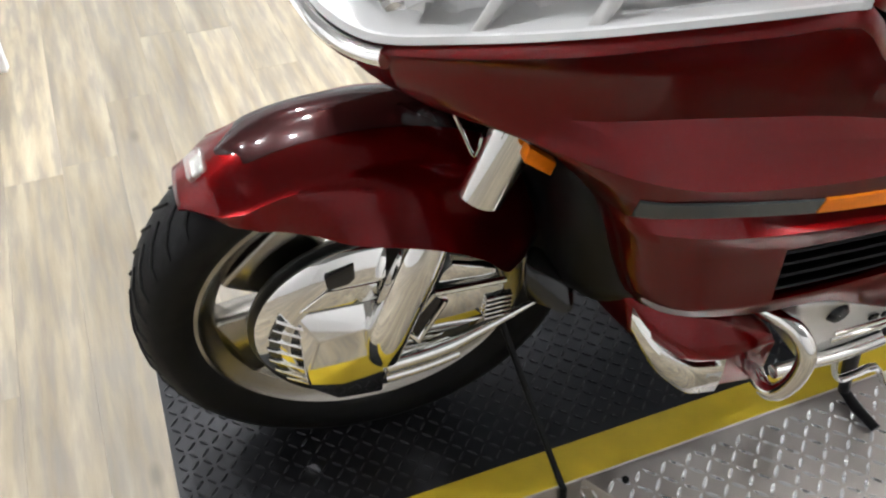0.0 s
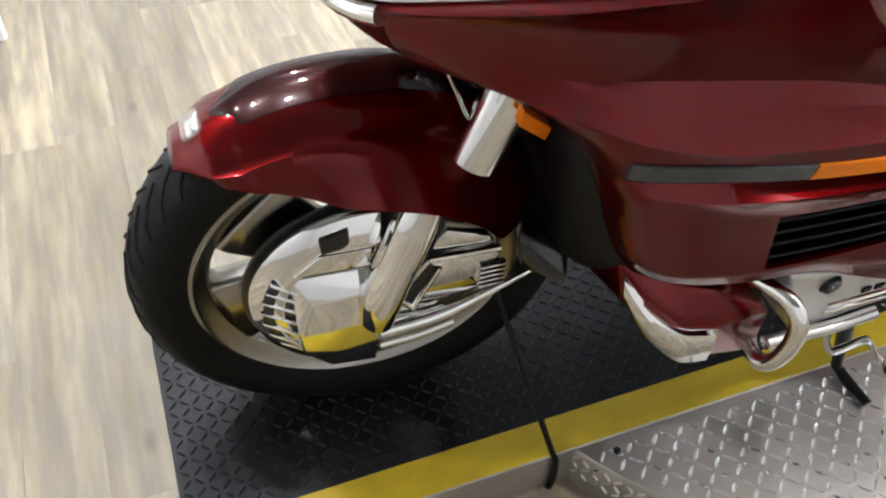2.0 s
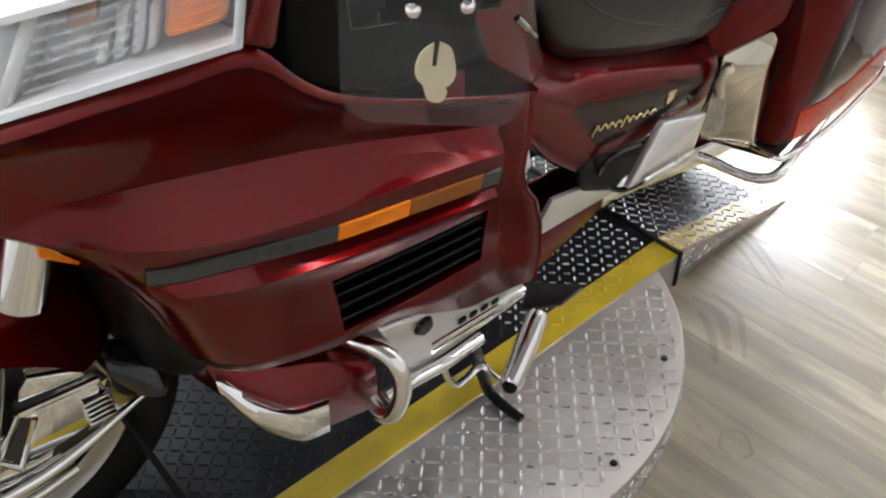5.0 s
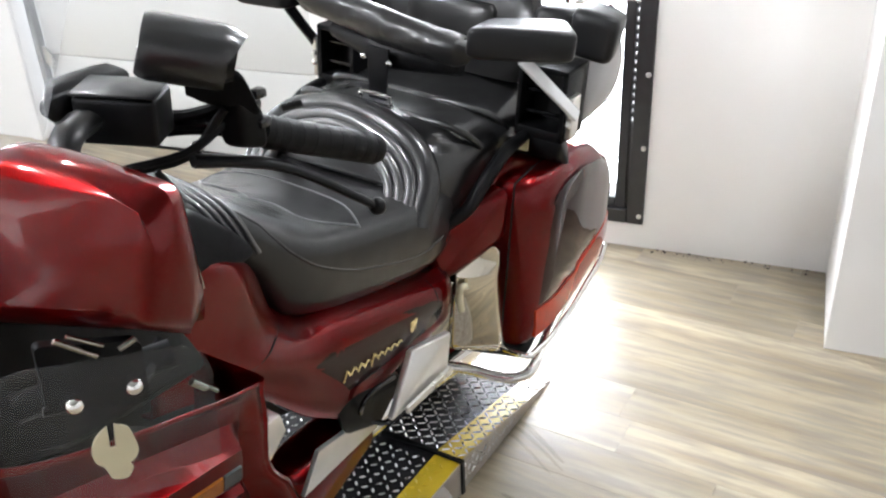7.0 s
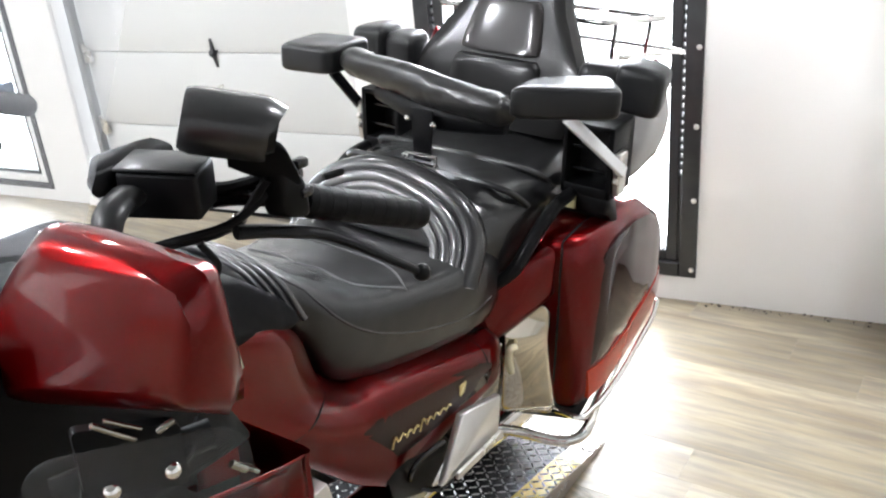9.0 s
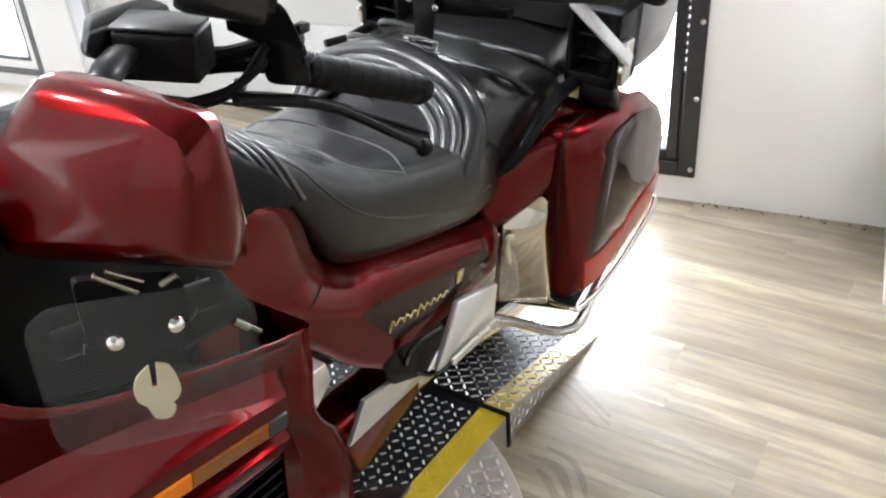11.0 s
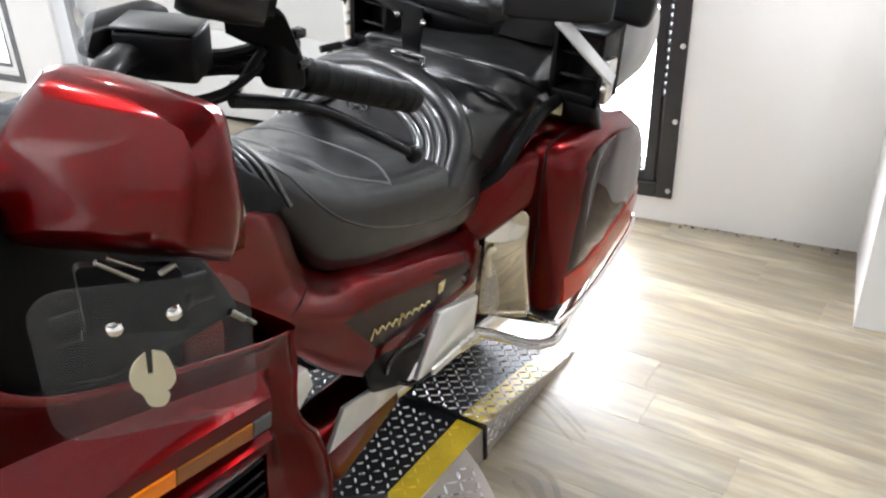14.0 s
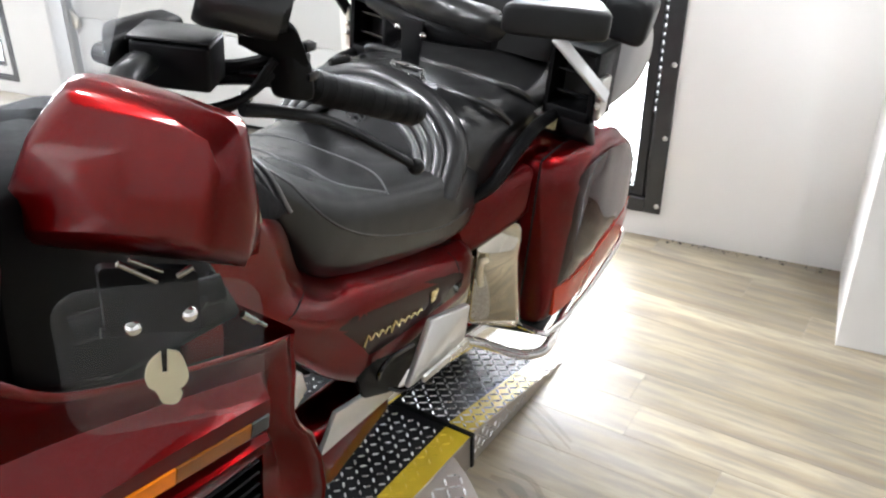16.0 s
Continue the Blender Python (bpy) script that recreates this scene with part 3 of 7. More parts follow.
for (x0, z0), (x1, z1) in zip(OUT, INN):
    bm = bmesh.new()
    hull(bm, [(x, y, z + h) for x, z, d in ((x0, z0, 0.0), (x1, z1, 0.007)) for y, h in ((-0.090, 0.0025), (-0.090, -0.0025), (-0.0965 - 0.7 * d, 0.002), (-0.0965 - 0.7 * d, -0.002))], 0.001, 1)
    part("cooling_fin", bm, CHROME, cover, "chrome cooling fin")
bm = bmesh.new()
hull(bm, [(x, y, z) for x, z in ((-0.128, 0.072), (-0.142, 0.040), (-0.147, 0.0), (-0.134, -0.052), (-0.118, -0.078), (-0.080, -0.10), (-0.082, 0.036)) for y in (-0.086, -0.0935)], 0.001, 1)
part("fin_backing", bm, GLOSS_BLACK, cover)
HEX = [(-0.080, 0.030), (0.017, 0.042), (0.013, -0.035), (0.005, -0.124), (-0.060, -0.119), (-0.098, -0.078), (-0.101, -0.046)]
bm = bmesh.new()
hull(bm, [(-0.106, -0.086, 0.070), (0.010, -0.086, 0.072), (-0.106, -0.090, 0.068), (0.010, -0.090, 0.070), (0.015, -0.086, -0.135), (-0.062, -0.086, -0.128), (-0.105, -0.086, -0.082)] + [(x, -0.113, z) for x, z in HEX], 0.003, 3)
part("hexagonal_cap", bm, CHROME, cover, "raised hexagonal chrome cap")
# solid black strip drawn in for the shade of the slot above the cap
bm = bmesh.new()
hull(bm, [(x, y, z) for x, z in ((-0.104, 0.080), (0.004, 0.080), (0.004, 0.072), (-0.098, 0.071)) for y in (-0.086, -0.0915)], 0.001, 1)
part("shadow_gap", bm, GLOSS_BLACK, cover)
# fork legs, calliper cover and lower bars
fork = new("front_fork")
fork.parent = bike
both("lower_leg", lambda bm: tube(bm, [(0.060, -0.122, 0.52), (0.040, -0.126, 0.47), (0.004, -0.126, 0.36), (-0.004, -0.122, 0.30)], [0.026, 0.030, 0.030, 0.024], 20, 4), CHROME, fork, "chrome lower fork leg")
both("upper_cover", lambda bm: tube(bm, [(0.178, -0.118, 0.715), (0.158, -0.120, 0.665), (0.120, -0.122, 0.574)], [0.031, 0.031, 0.031], 24, 3), CHROME, fork, "chrome upper fork cover")
both("fork_tube", lambda bm: tube(bm, [(0.30, -0.105, 0.95), (0.180, -0.114, 0.70), (0.132, -0.120, 0.602)], 0.022, 16, 2), GLOSS_BLACK, fork)
both("amber_reflector", lambda bm: hull(bm, [(.148, -.178, .688), (.186, -.178, .654), (.180, -.178, .636), (.143, -.178, .668), (.150, -.160, .688), (.188, -.160, .654), (.182, -.160, .636), (.145, -.160, .668)], 0.002, 2), AMBER, fork, "small amber side reflector")
both("brake_pipe", lambda bm: tube(bm, [(.066, -.146, .742), (.080, -.150, .705), (.094, -.150, .670), (.100, -.150, .676), (.104, -.148, .69)], 0.0022, 8, 3), CHROME, fork, "thin bright brake pipe")


def turned(points):
    """Points in the steered wheel's axes, as points of the motorcycle."""
    return [STEER @ Vector(p) for p in points]


def calliper(bm):
    hull(bm, turned([(x, y, z) for x, z in ((0.082, 0.078), (0.184, 0.068), (0.194, 0.004), (0.072, -0.030), (0.042, 0.010)) for y in (-0.076, -0.102)]), 0.004, 2)


both("calliper_cover", calliper, CHROME, fork, "chrome calliper cover")
bm = bmesh.new()
hull(bm, turned([(x, y, z) for x, z in ((0.048, 0.012), (0.085, 0.069), (0.098, 0.056), (0.062, -0.018)) for y in (-0.098, -0.1045)]), 0.001, 1)
part("calliper_window", bm, GLOSS_BLACK, fork, "black opening in the chrome cover")
for p, q, r in (((0.040, -0.104, 0.010), (0.083, -0.104, 0.080), 0.0045), ((0.099, -0.105, 0.060), (0.062, -0.105, -0.024), 0.0045), ((0.083, -0.104, 0.080), (0.186, -0.101, 0.076), 0.0055), ((0.040, -0.104, 0.010), (0.062, -0.105, -0.024), 0.0045)):
    bm = bmesh.new()
    tube(bm, turned([p, q]), r, 8, 1)
    part("calliper_frame_bar", bm, CHROME, fork)
bm = bmesh.new()
hull(bm, turned([(x, y, z) for x, z in ((0.158, 0.052), (0.190, 0.050), (0.196, 0.002), (0.162, -0.002)) for y in (-0.098, -0.1035)]), 0.001, 1)
part("fin_recess", bm, GLOSS_BLACK, fork)
for k in range(5):
    bm = bmesh.new()
    z = 0.004 + k * 0.0105
    hull(bm, turned([(x, y, z + d + h) for x, d in ((0.158, -0.002), (0.196, 0.002)) for y in (-0.098, -0.110) for h in (-0.0022, 0.0022)]), 0.001, 1)
    part("calliper_fin", bm, CHROME, fork)
bm = bmesh.new()
hull(bm, turned([(x, y, z) for x, z in ((0.094, 0.112), (0.108, 0.128), (0.168, 0.104), (0.174, 0.089), (0.088, 0.092)) for y in (-0.080, -0.100)]), 0.003, 2)
part("calliper_bracket", bm, CHROME, fork, "chrome bracket above the calliper")
bm = bmesh.new()
tube(bm, [(0.0, -0.118, 0.262), (0.10, -0.118, 0.268), (0.25, -0.108, 0.305)], [0.012, 0.012, 0.004], 12, 4)
part("lower_rail", bm, CHROME, fork, "tapered chrome rail")
bm = bmesh.new()
tube(bm, [(0.0, -0.115, 0.225), (0.06, -0.115, 0.225), (0.115, -0.115, 0.235)], 0.008, 10, 3)
part("axle_pinch", bm, CHROME, fork)
# fender: a dome over the tyre with wider skirts round the fork legs
ANG = [131, 127, 119, 111, 98, 84, 70, 56, 44, 34]
LOWR = [0.333, 0.312, 0.283, 0.252, 0.226, 0.238, 0.236, 0.230, 0.224, 0.245]
WIDE = [0.0, 0.0, 0.0, 0.004, 0.028, 0.060, 0.068, 0.068, 0.064, 0.03]


def fender_top(a):
    return 0.338 + 0.006 * math.exp(-((a - 112) / 14) ** 2)


def fender_ring(a):
    def at(row):
        """A smooth value between the stations."""
        k = max(i for i in range(len(ANG) - 1) if ANG[i] >= a or i == 0)
        q = (ANG[k] - a) / (ANG[k] - ANG[k + 1])
        p0, p1, p2, p3 = row[max(k - 1, 0)], row[k], row[k + 1], row[min(k + 2, len(row) - 1)]
        return 0.5 * (2 * p1 + (p2 - p0) * q + (2 * p0 - 5 * p1 + 4 * p2 - p3) * q * q + (3 * p1 - p0 - 3 * p2 + p3) * q ** 3)

    low, wide = at(LOWR), at(WIDE)
    top = fender_top(a)
    tip = max(0.30, min(1.0, (133 - a) / 10)) ** 0.5
    f = min(1.0, (top - low) / 0.062)
    end = top - 0.034 * f
    sec = [(0.0, top), (0.022, top - 0.0015 * f), (0.041, top - 0.0085 * f), (0.056, top - 0.020 * f), (0.069, end)]
    sec += [(.069 + (y - .069) * f ** 2, end + (low - end) * q) for y, q in ((0.076 + 0.06 * wide, 0.09), (0.081 + 0.14 * wide, 0.12), (0.084 + 0.32 * wide, 0.32), (0.087 + 0.54 * wide, 0.55), (0.090 + 0.77 * wide, 0.78), (0.092 + wide, 0.985), (0.090 + wide, 1.0))]
    pts = [(-y * tip, r) for y, r in reversed(sec)] + [(y * tip, r) for y, r in sec[1:]]
    c, s = math.cos(radians(a)), math.sin(radians(a))
    return [Vector((r * c, y, 0.31 + r * s)) for y, r in pts]


bm = bmesh.new()
TURN = pose(0, 0, 0, 0, 0, -4)
loft(bm, [[TURN @ p for p in fender_ring(a)] for a in np.linspace(131, 36, 60)], False, False)
fender = part("front_fender", bm, PAINT, bike, "glossy dark red front fender", 50)
md = fender.modifiers.new("thickness", "SOLIDIFY")
md.thickness, md.offset = 0.004, -1
bm = bmesh.new()
rows = []
for a in np.linspace(119.0, 60, 44):
    k = max(0.04, min(1.0, max(0.0, (119.0 - a) / 6))) ** 0.5
    c, s = math.cos(radians(a)), math.sin(radians(a))
    top = fender_top(a) + 0.0014
    rows.append([TURN @ Vector((r * c, y * k, 0.31 + r * s)) for y, r in ((-0.041, top - 0.0085), (-0.022, top - 0.0015), (0, top), (0.022, top - 0.0015), (0.041, top - 0.0085))])
loft(bm, rows, False, False)
part("fender_stripe", bm, PAINT_GREY, fender, "dark two-tone panel")
bm = bmesh.new()
hull(bm, [TURN @ Vector((r * math.cos(radians(a)), y, 0.31 + r * math.sin(radians(a)))) for a in (126, 121.5) for y in (-0.020, 0.020) for r in (0.335, 0.3495)], 0.004, 2)
part("fender_lamp", bm, clear_sheet("clear_lens", (0.85, 0.84, 0.78), 0.28, 0.05), fender, "small clear marker lamp")
bm = bmesh.new()
hull(bm, [TURN @ Vector((r * math.cos(radians(a)), y, 0.31 + r * math.sin(radians(a)))) for a in (125.2, 122.2) for y in (-0.016, 0.016) for r in (0.338, 0.3435)] + [TURN @ Vector((0.347 * math.cos(radians(123.6)), 0, 0.31 + 0.347 * math.sin(radians(123.6))))], 0.001, 1)
part("lamp_bulb", bm, CHROME, fender, "bright bulb holder in the marker lamp")

# -- fairing: each line runs from the nose or the front edge to the pod's rear end, then over a channel to the rear rim --
LINES = [
    ("lamp edge", [(-.005, .140, .835), (.05, .200, .862), (.12, .278, .905), (.18, .325, .935), (.24, .362, .956), (.292, .387, .969), (.345, .385, .915), (.40, .374, .873), (.50, .366, .825), (.64, .360, .772)], (.665, .358, .764), (.694, .352, .752)),
    ("lip", [(-.010, .144, .823), (.05, .206, .848), (.12, .284, .889), (.18, .331, .918), (.24, .367, .939), (.292, .388, .950), (.345, .383, .903), (.40, .373, .864), (.50, .364, .817), (.64, .359, .766)], (.665, .357, .759), (.693, .352, .748)),
    ("under lip", [(-.008, .142, .815), (.05, .200, .840), (.12, .272, .879), (.18, .314, .906), (.24, .346, .924), (.292, .362, .930), (.345, .364, .892), (.40, .358, .856), (.50, .354, .811), (.64, .355, .762)], (.665, .355, .755), (.692, .352, .744)),
    ("hollow", [(-.007, .142, .804), (.05, .198, .818), (.12, .252, .842), (.18, .284, .852), (.24, .304, .855), (.30, .316, .853), (.345, .322, .846), (.40, .326, .829), (.50, .334, .796), (.64, .349, .750)], (.665, .352, .742), (.691, .353, .730)),
    ("hollow foot", [(-.002, .140, .784), (.05, .192, .783), (.12, .247, .793), (.18, .276, .797), (.24, .290, .795), (.30, .300, .789), (.345, .306, .783), (.40, .313, .775), (.50, .325, .753), (.64, .346, .722)], (.662, .346, .716), (.690, .356, .710)),
    ("ridge", [(.040, .170, .766), (.07, .205, .772), (.12, .252, .780), (.177, .287, .783), (.24, .303, .778), (.294, .312, .773), (.345, .319, .766), (.40, .326, .757), (.50, .337, .738), (.545, .344, .725), (.59, .353, .708), (.64, .363, .699)], (.656, .345, .695), (.688, .359, .694)),
    ("pod edge", [(.098, .228, .764), (.13, .268, .764), (.167, .299, .757), (.22, .323, .743), (.28, .339, .732), (.385, .352, .720), (.50, .361, .713), (.60, .366, .701), (.64, .366, .693)], (.656, .342, .688), (.685, .361, .686)),
    ("strip top", [(.140, .258, .744), (.165, .286, .736), (.204, .313, .722), (.287, .335, .714), (.397, .350, .699), (.51, .360, .690), (.60, .365, .680), (.64, .366, .674)], (.656, .340, .670), (.682, .362, .668)),
    ("strip foot", [(.165, .270, .718), (.182, .288, .702), (.207, .309, .692), (.292, .331, .685), (.405, .346, .669), (.523, .356, .658), (.60, .361, .651), (.64, .363, .646)], (.656, .337, .644), (.680, .363, .642)),
    ("groove", [(.178, .273, .700), (.195, .285, .688), (.215, .299, .678), (.295, .319, .670), (.405, .331, .652), (.523, .342, .642), (.60, .351, .637), (.64, .357, .634)], (.658, .337, .631), (.682, .364, .629)),
    ("ledge", [(.190, .275, .682), (.203, .290, .670), (.222, .309, .663), (.30, .335, .652), (.40, .351, .644), (.50, .360, .638), (.60, .364, .630), (.64, .364, .624)], (.660, .338, .618), (.686, .366, .616)),
    ("under ledge", [(.197, .275, .665), (.210, .291, .655), (.230, .310, .647), (.30, .330, .636), (.40, .342, .628), (.50, .350, .622), (.60, .354, .614), (.64, .355, .608)], (.664, .340, .602), (.695, .368, .600)),
    ("vent top", [(.212, .275, .630), (.222, .291, .625), (.240, .310, .620), (.30, .329, .613), (.40, .339, .603), (.50, .346, .599), (.60, .351, .596), (.64, .351, .594)], (.668, .341, .588), (.706, .370, .585)),
    ("middle", [(.228, .277, .580), (.237, .293, .578), (.255, .311, .574), (.30, .328, .568), (.40, .337, .556), (.50, .344, .552), (.60, .350, .550), (.64, .350, .548)], (.676, .343, .540), (.722, .374, .535)),
    ("vent foot", [(.243, .283, .540), (.251, .297, .537), (.268, .313, .532), (.31, .329, .522), (.40, .337, .504), (.50, .344, .500), (.60, .350, .504), (.64, .350, .503)], (.680, .347, .490), (.727, .378, .482)),
    ("foot", [(.252, .286, .522), (.260, .300, .519), (.277, .315, .514), (.315, .330, .505), (.40, .341, .489), (.50, .347, .479), (.555, .358, .461), (.61, .366, .441), (.64, .368, .438)], (.684, .373, .436), (.722, .380, .436)),
]
COLS = 44


def even(points, n):
    """A smooth line through the points, cut into n equal steps."""
    line = spline(points, 8)
    run = [0.0]
    for a, b in zip(line, line[1:]):
        run.append(run[-1] + (b - a).length)
    at = np.linspace(0, run[-1], n)
    return [Vector([float(np.interp(t, run, [p[k] for p in line])) for k in range(3)]) for t in at]


def fair_line(front, channel, rim):
    line = even([(x, -y, z) for x, y, z in front], COLS)
    c, r = Vector((channel[0], -channel[1], channel[2])), Vector((rim[0], -rim[1], rim[2]))
    return line + [line[-1].lerp(c, 0.35), line[-1].lerp(c, 0.8), c, c.lerp(r, 0.3), c.lerp(r, 0.7), r]


GRID = [fair_line(*row[1:]) for row in LINES]
# a scoop along the pod's upper face, just below the ridge, running out towards the front and the rear
upper, lower = [], []
for a, b in zip(GRID[5], GRID[6]):
    k = max(0.0, min(1.0, (a.x - 0.20) / 0.22)) * max(0.0, min(1.0, (0.585 - a.x) / 0.05))
    upper.append(a.lerp(b, 0.14) + Vector((0, 0.0015, 0.002)) * k)
    lower.append(a.lerp(b, 0.42) + Vector((0, 0.0045, -0.001)) * k)
GRID[6:6] = [upper, lower]
STRIP, VENT0, VENT1 = 9, 14, 16


def fair_at(x, i):
    """A place on the fairing's line i (may lie between two lines) at x."""
    k = min(int(math.floor(i)), len(GRID) - 2)
    out = []
    for g in (GRID[k], GRID[k + 1]):
        xs = [p.x for p in g[:COLS]]
        out.append(Vector((x, float(np.interp(x, xs, [p.y for p in g[:COLS]])), float(np.interp(x, xs, [p.z for p in g[:COLS]])))))
    return out[0].lerp(out[1], i - k)


fairing = new("fairing")
fairing.parent = bike


def in_vent(i, j):
    """Whether the field behind line i and column j belongs to the cooling vent."""
    if not VENT0 <= i < VENT1 or j + 1 >= COLS:
        return False
    return GRID[i][j].x > 0.398 and GRID[i][j + 1].x < 0.640


def shell(bm):
    """The skin with its open vent; the vent's edges fold inwards."""
    rows = [[bm.verts.new(p) for p in g] for g in GRID]
    for i in range(len(rows) - 1):
        for j in range(len(rows[0]) - 1):
            if not in_vent(i, j):
                bm.faces.new((rows[i][j], rows[i][j + 1], rows[i + 1][j + 1], rows[i + 1][j]))
    hole = [e for e in bm.edges if len(e.link_faces) == 1 and all(0.39 < v.co.x < 0.645 and 0.49 < v.co.z < 0.612 for v in e.verts)]
    r = bmesh.ops.extrude_edge_only(bm, edges=hole)
    for g in r["geom"]:
        if isinstance(g, bmesh.types.BMVert):
            g.co += Vector((0.0, 0.030, 0.0))


for ob in both("side_panel", shell, PAINT, fairing, "glossy dark red fairing side"):
    ob.data.set_sharp_from_angle(angle=radians(38))
    md = ob.modifiers.new("thickness", "SOLIDIFY")
    md.thickness, md.offset = 0.002, 0


def nose_piece(bm):
    pts0, pts1 = [], []
    for k in range(13):
        q = -1 + 2 * k / 12
        pts0.append(Vector((-0.045 + 0.038 * q * q, 0.142 * q, 0.820 + 0.013 * q * q)))
        pts1.append(Vector((-0.03 + 0.028 * q * q, 0.140 * q, 0.774 + 0.009 * q * q)))
    mid = [(a + b) / 2 + Vector((-0.008 * (1 - abs(-1 + 2 * k / 12)), 0, 0)) for k, (a, b) in enumerate(zip(pts0, pts1))]
    back = [p + Vector((0.12, 0, -0.01)) for p in pts1]
    loft(bm, [pts0, mid, pts1, back], False, False)


bm = bmesh.new()
nose_piece(bm)
part("nose_panel", bm, PAINT, fairing)


def inner_flange(bm):
    """The front edge rolls round and runs inwards behind the wheel."""
    edge = [GRID[4][0], GRID[4][0].lerp(GRID[5][0], 0.5)] + [g[0] for g in GRID[5:]]
    rolls = [edge] + [[p + Vector(o) for p in edge] for o in ((-.004, .007, -.002), (-.004, .016, -.004), (.002, .027, -.006), (.016, .042, -.008), (.05, .080, -.012), (.11, .13, -.03))]
    loft(bm, rolls, False, False)


both("inner_cowl", inner_flange, PAINT, fairing, "glossy rolled inner cowl edge")


def rear_flange(bm):
    edge = [g[-1] for g in GRID]
    rolls = [edge, [p + Vector((0.005, -0.003, 0)) for p in edge], [p + Vector((0.010, 0.001, 0)) for p in edge], [p + Vector((0.012, 0.012, 0)) for p in edge], [p + Vector((0.004, 0.12, 0)) for p in edge]]
    loft(bm, rolls, False, False)


both("rear_edge", rear_flange, PAINT, fairing, "rolled rear edge of the fairing")


def foot_tray(bm):
    edge = GRID[-1]
    loft(bm, [edge, [p + Vector((0, 0.004, -0.006)) for p in edge], [p + Vector((0, 0.10, -0.004)) for p in edge]], False, False)


both("foot_edge", foot_tray, PAINT, fairing, "folded lower edge of the fairing")


def strip(x0, x1, lift=0.0040):
    def make(bm):
        rows = []
        for x in np.linspace(x0, x1, 10):
            a, b = fair_at(x, STRIP + 0.06), fair_at(x, STRIP + 0.96)
            o, d = Vector((0, -lift, 0)), (b - a) * 0.06
            rows.append([a + Vector((0, 0.004, 0)), a + o * 0.5, a + o + d, b + o - d, b + o * 0.5, b + Vector((0, 0.004, 0))])
        loft(bm, rows, True, True)
    return make


both("grey_reflector", strip(0.200, 0.400), SMOKE, fairing, "long dark grey side reflector")
both("amber_side_lamp", strip(0.402, 0.496), AMBER, fairing, "bright amber side lamp")
both("smoked_side_lamp", strip(0.498, 0.606), DARK_AMBER, fairing, "smoked amber side lamp")
both("reflector_end", strip(0.608, 0.636), SMOKE, fairing)


def grille_back(bm):
    rows = []
    for x in np.linspace(0.385, 0.650, 8):
        a, b = fair_at(x, VENT0 - 0.3), fair_at(x, VENT1 + 0.3)
        rows.append([a + Vector((0, 0.026, 0)), b + Vector((0, 0.026, 0)), b + Vector((0, 0.034, 0)), a + Vector((0, 0.034, 0))])
    loft(bm, rows, True, True)


both("vent_back", grille_back, mat("vent_black", (0.0015, 0.0015, 0.0015), 0.8, scale=40, vary=0.2, spec=0.05), fairing, "deep black cooling vent")
for k in range(4):
    def slat(bm, k=k):
        f = VENT0 + 0.28 + k * 0.46
        rows = []
        for x in np.linspace(0.402, 0.638, 10):
            p = fair_at(x, f)
            rows.append([p + Vector((0, 0.004, 0.002)), p + Vector((0, 0.002, 0.0)), p + Vector((0, 0.004, -0.002)), p + Vector((0, 0.022, -0.010)), p + Vector((0, 0.022, -0.007))])
        loft(bm, rows, True, True)
    both("vent_slat", slat, BLACK, fairing, "curved black vent slat")

# headlamp assembly
LOW = [Vector((-0.047, 0.0, 0.826)), Vector((-0.036, -0.075, 0.829)), Vector((-0.008, -0.140, 0.838)), Vector((0.05, -0.200, 0.864)), Vector((0.12, -0.278, 0.907)), Vector((0.20, -0.340, 0.944)), Vector((0.288, -0.390, 0.974))]
LOWS = spline(LOW, 6)
headlamp = new("headlamp")
headlamp.parent = bike
N = len(LOWS)


def lamp_row(i, h, inset):
    """A place in the lamp: along its lower edge, up its height, and inwards. i may lie between two steps."""
    i = max(0.0, min(N - 1.0, i))
    k = min(int(i), N - 2)
    q = i / (N - 1)
    p = LOWS[k].lerp(LOWS[k + 1], i - k)
    rise = 0.106 - 0.050 * q
    return p + Vector((0.030 * h + inset * (1 - 0.3 * q), inset * (0.2 + 0.8 * q) + 0.028 * h * q, rise * h))


def lens_make(bm):
    loft(bm, [[lamp_row(i, h, -0.004 - 0.006 * math.sin(math.pi * h)) for h in np.linspace(0.06, 0.97, 8)] for i in range(N)], False, False)


both("lamp_lens", lens_make, LENS, headlamp, "clear moulded headlamp lens")


def lamp_back(bm):
    rnd = random.Random(3)
    loft(bm, [[lamp_row(i, h, 0.040 + 0.016 * rnd.random() + 0.010 * math.sin(1.1 * i)) for h in (0.04, 0.2, 0.35, 0.5, 0.65, 0.8, 0.96)] for i in range(N)], False, False)


for ob in both("lamp_reflector", lamp_back, mat("silvered_reflector", (0.95, 0.95, 0.95), 0.16, 0.25, 0.4, 40, 0.02), headlamp, "silvered faceted lamp reflector"):
    ob.data.set_sharp_from_angle(angle=radians(6))
LAMP_GREY = mat("grey_lamp_frame", (0.58, 0.58, 0.57), 0.34, 0.2, 0.2, 30, 0.05)


def lamp_sill(bm):
    loft(bm, [[lamp_row(i, -0.03, 0.006), lamp_row(i, -0.03, -0.004), lamp_row(i, 0.0, -0.008), lamp_row(i, 0.085, -0.008), lamp_row(i, 0.105, -0.004), lamp_row(i, 0.105, 0.05)] for i in range(N)], False, False)


both("lamp_sill", lamp_sill, LAMP_GREY, headlamp, "grey lower lamp frame")


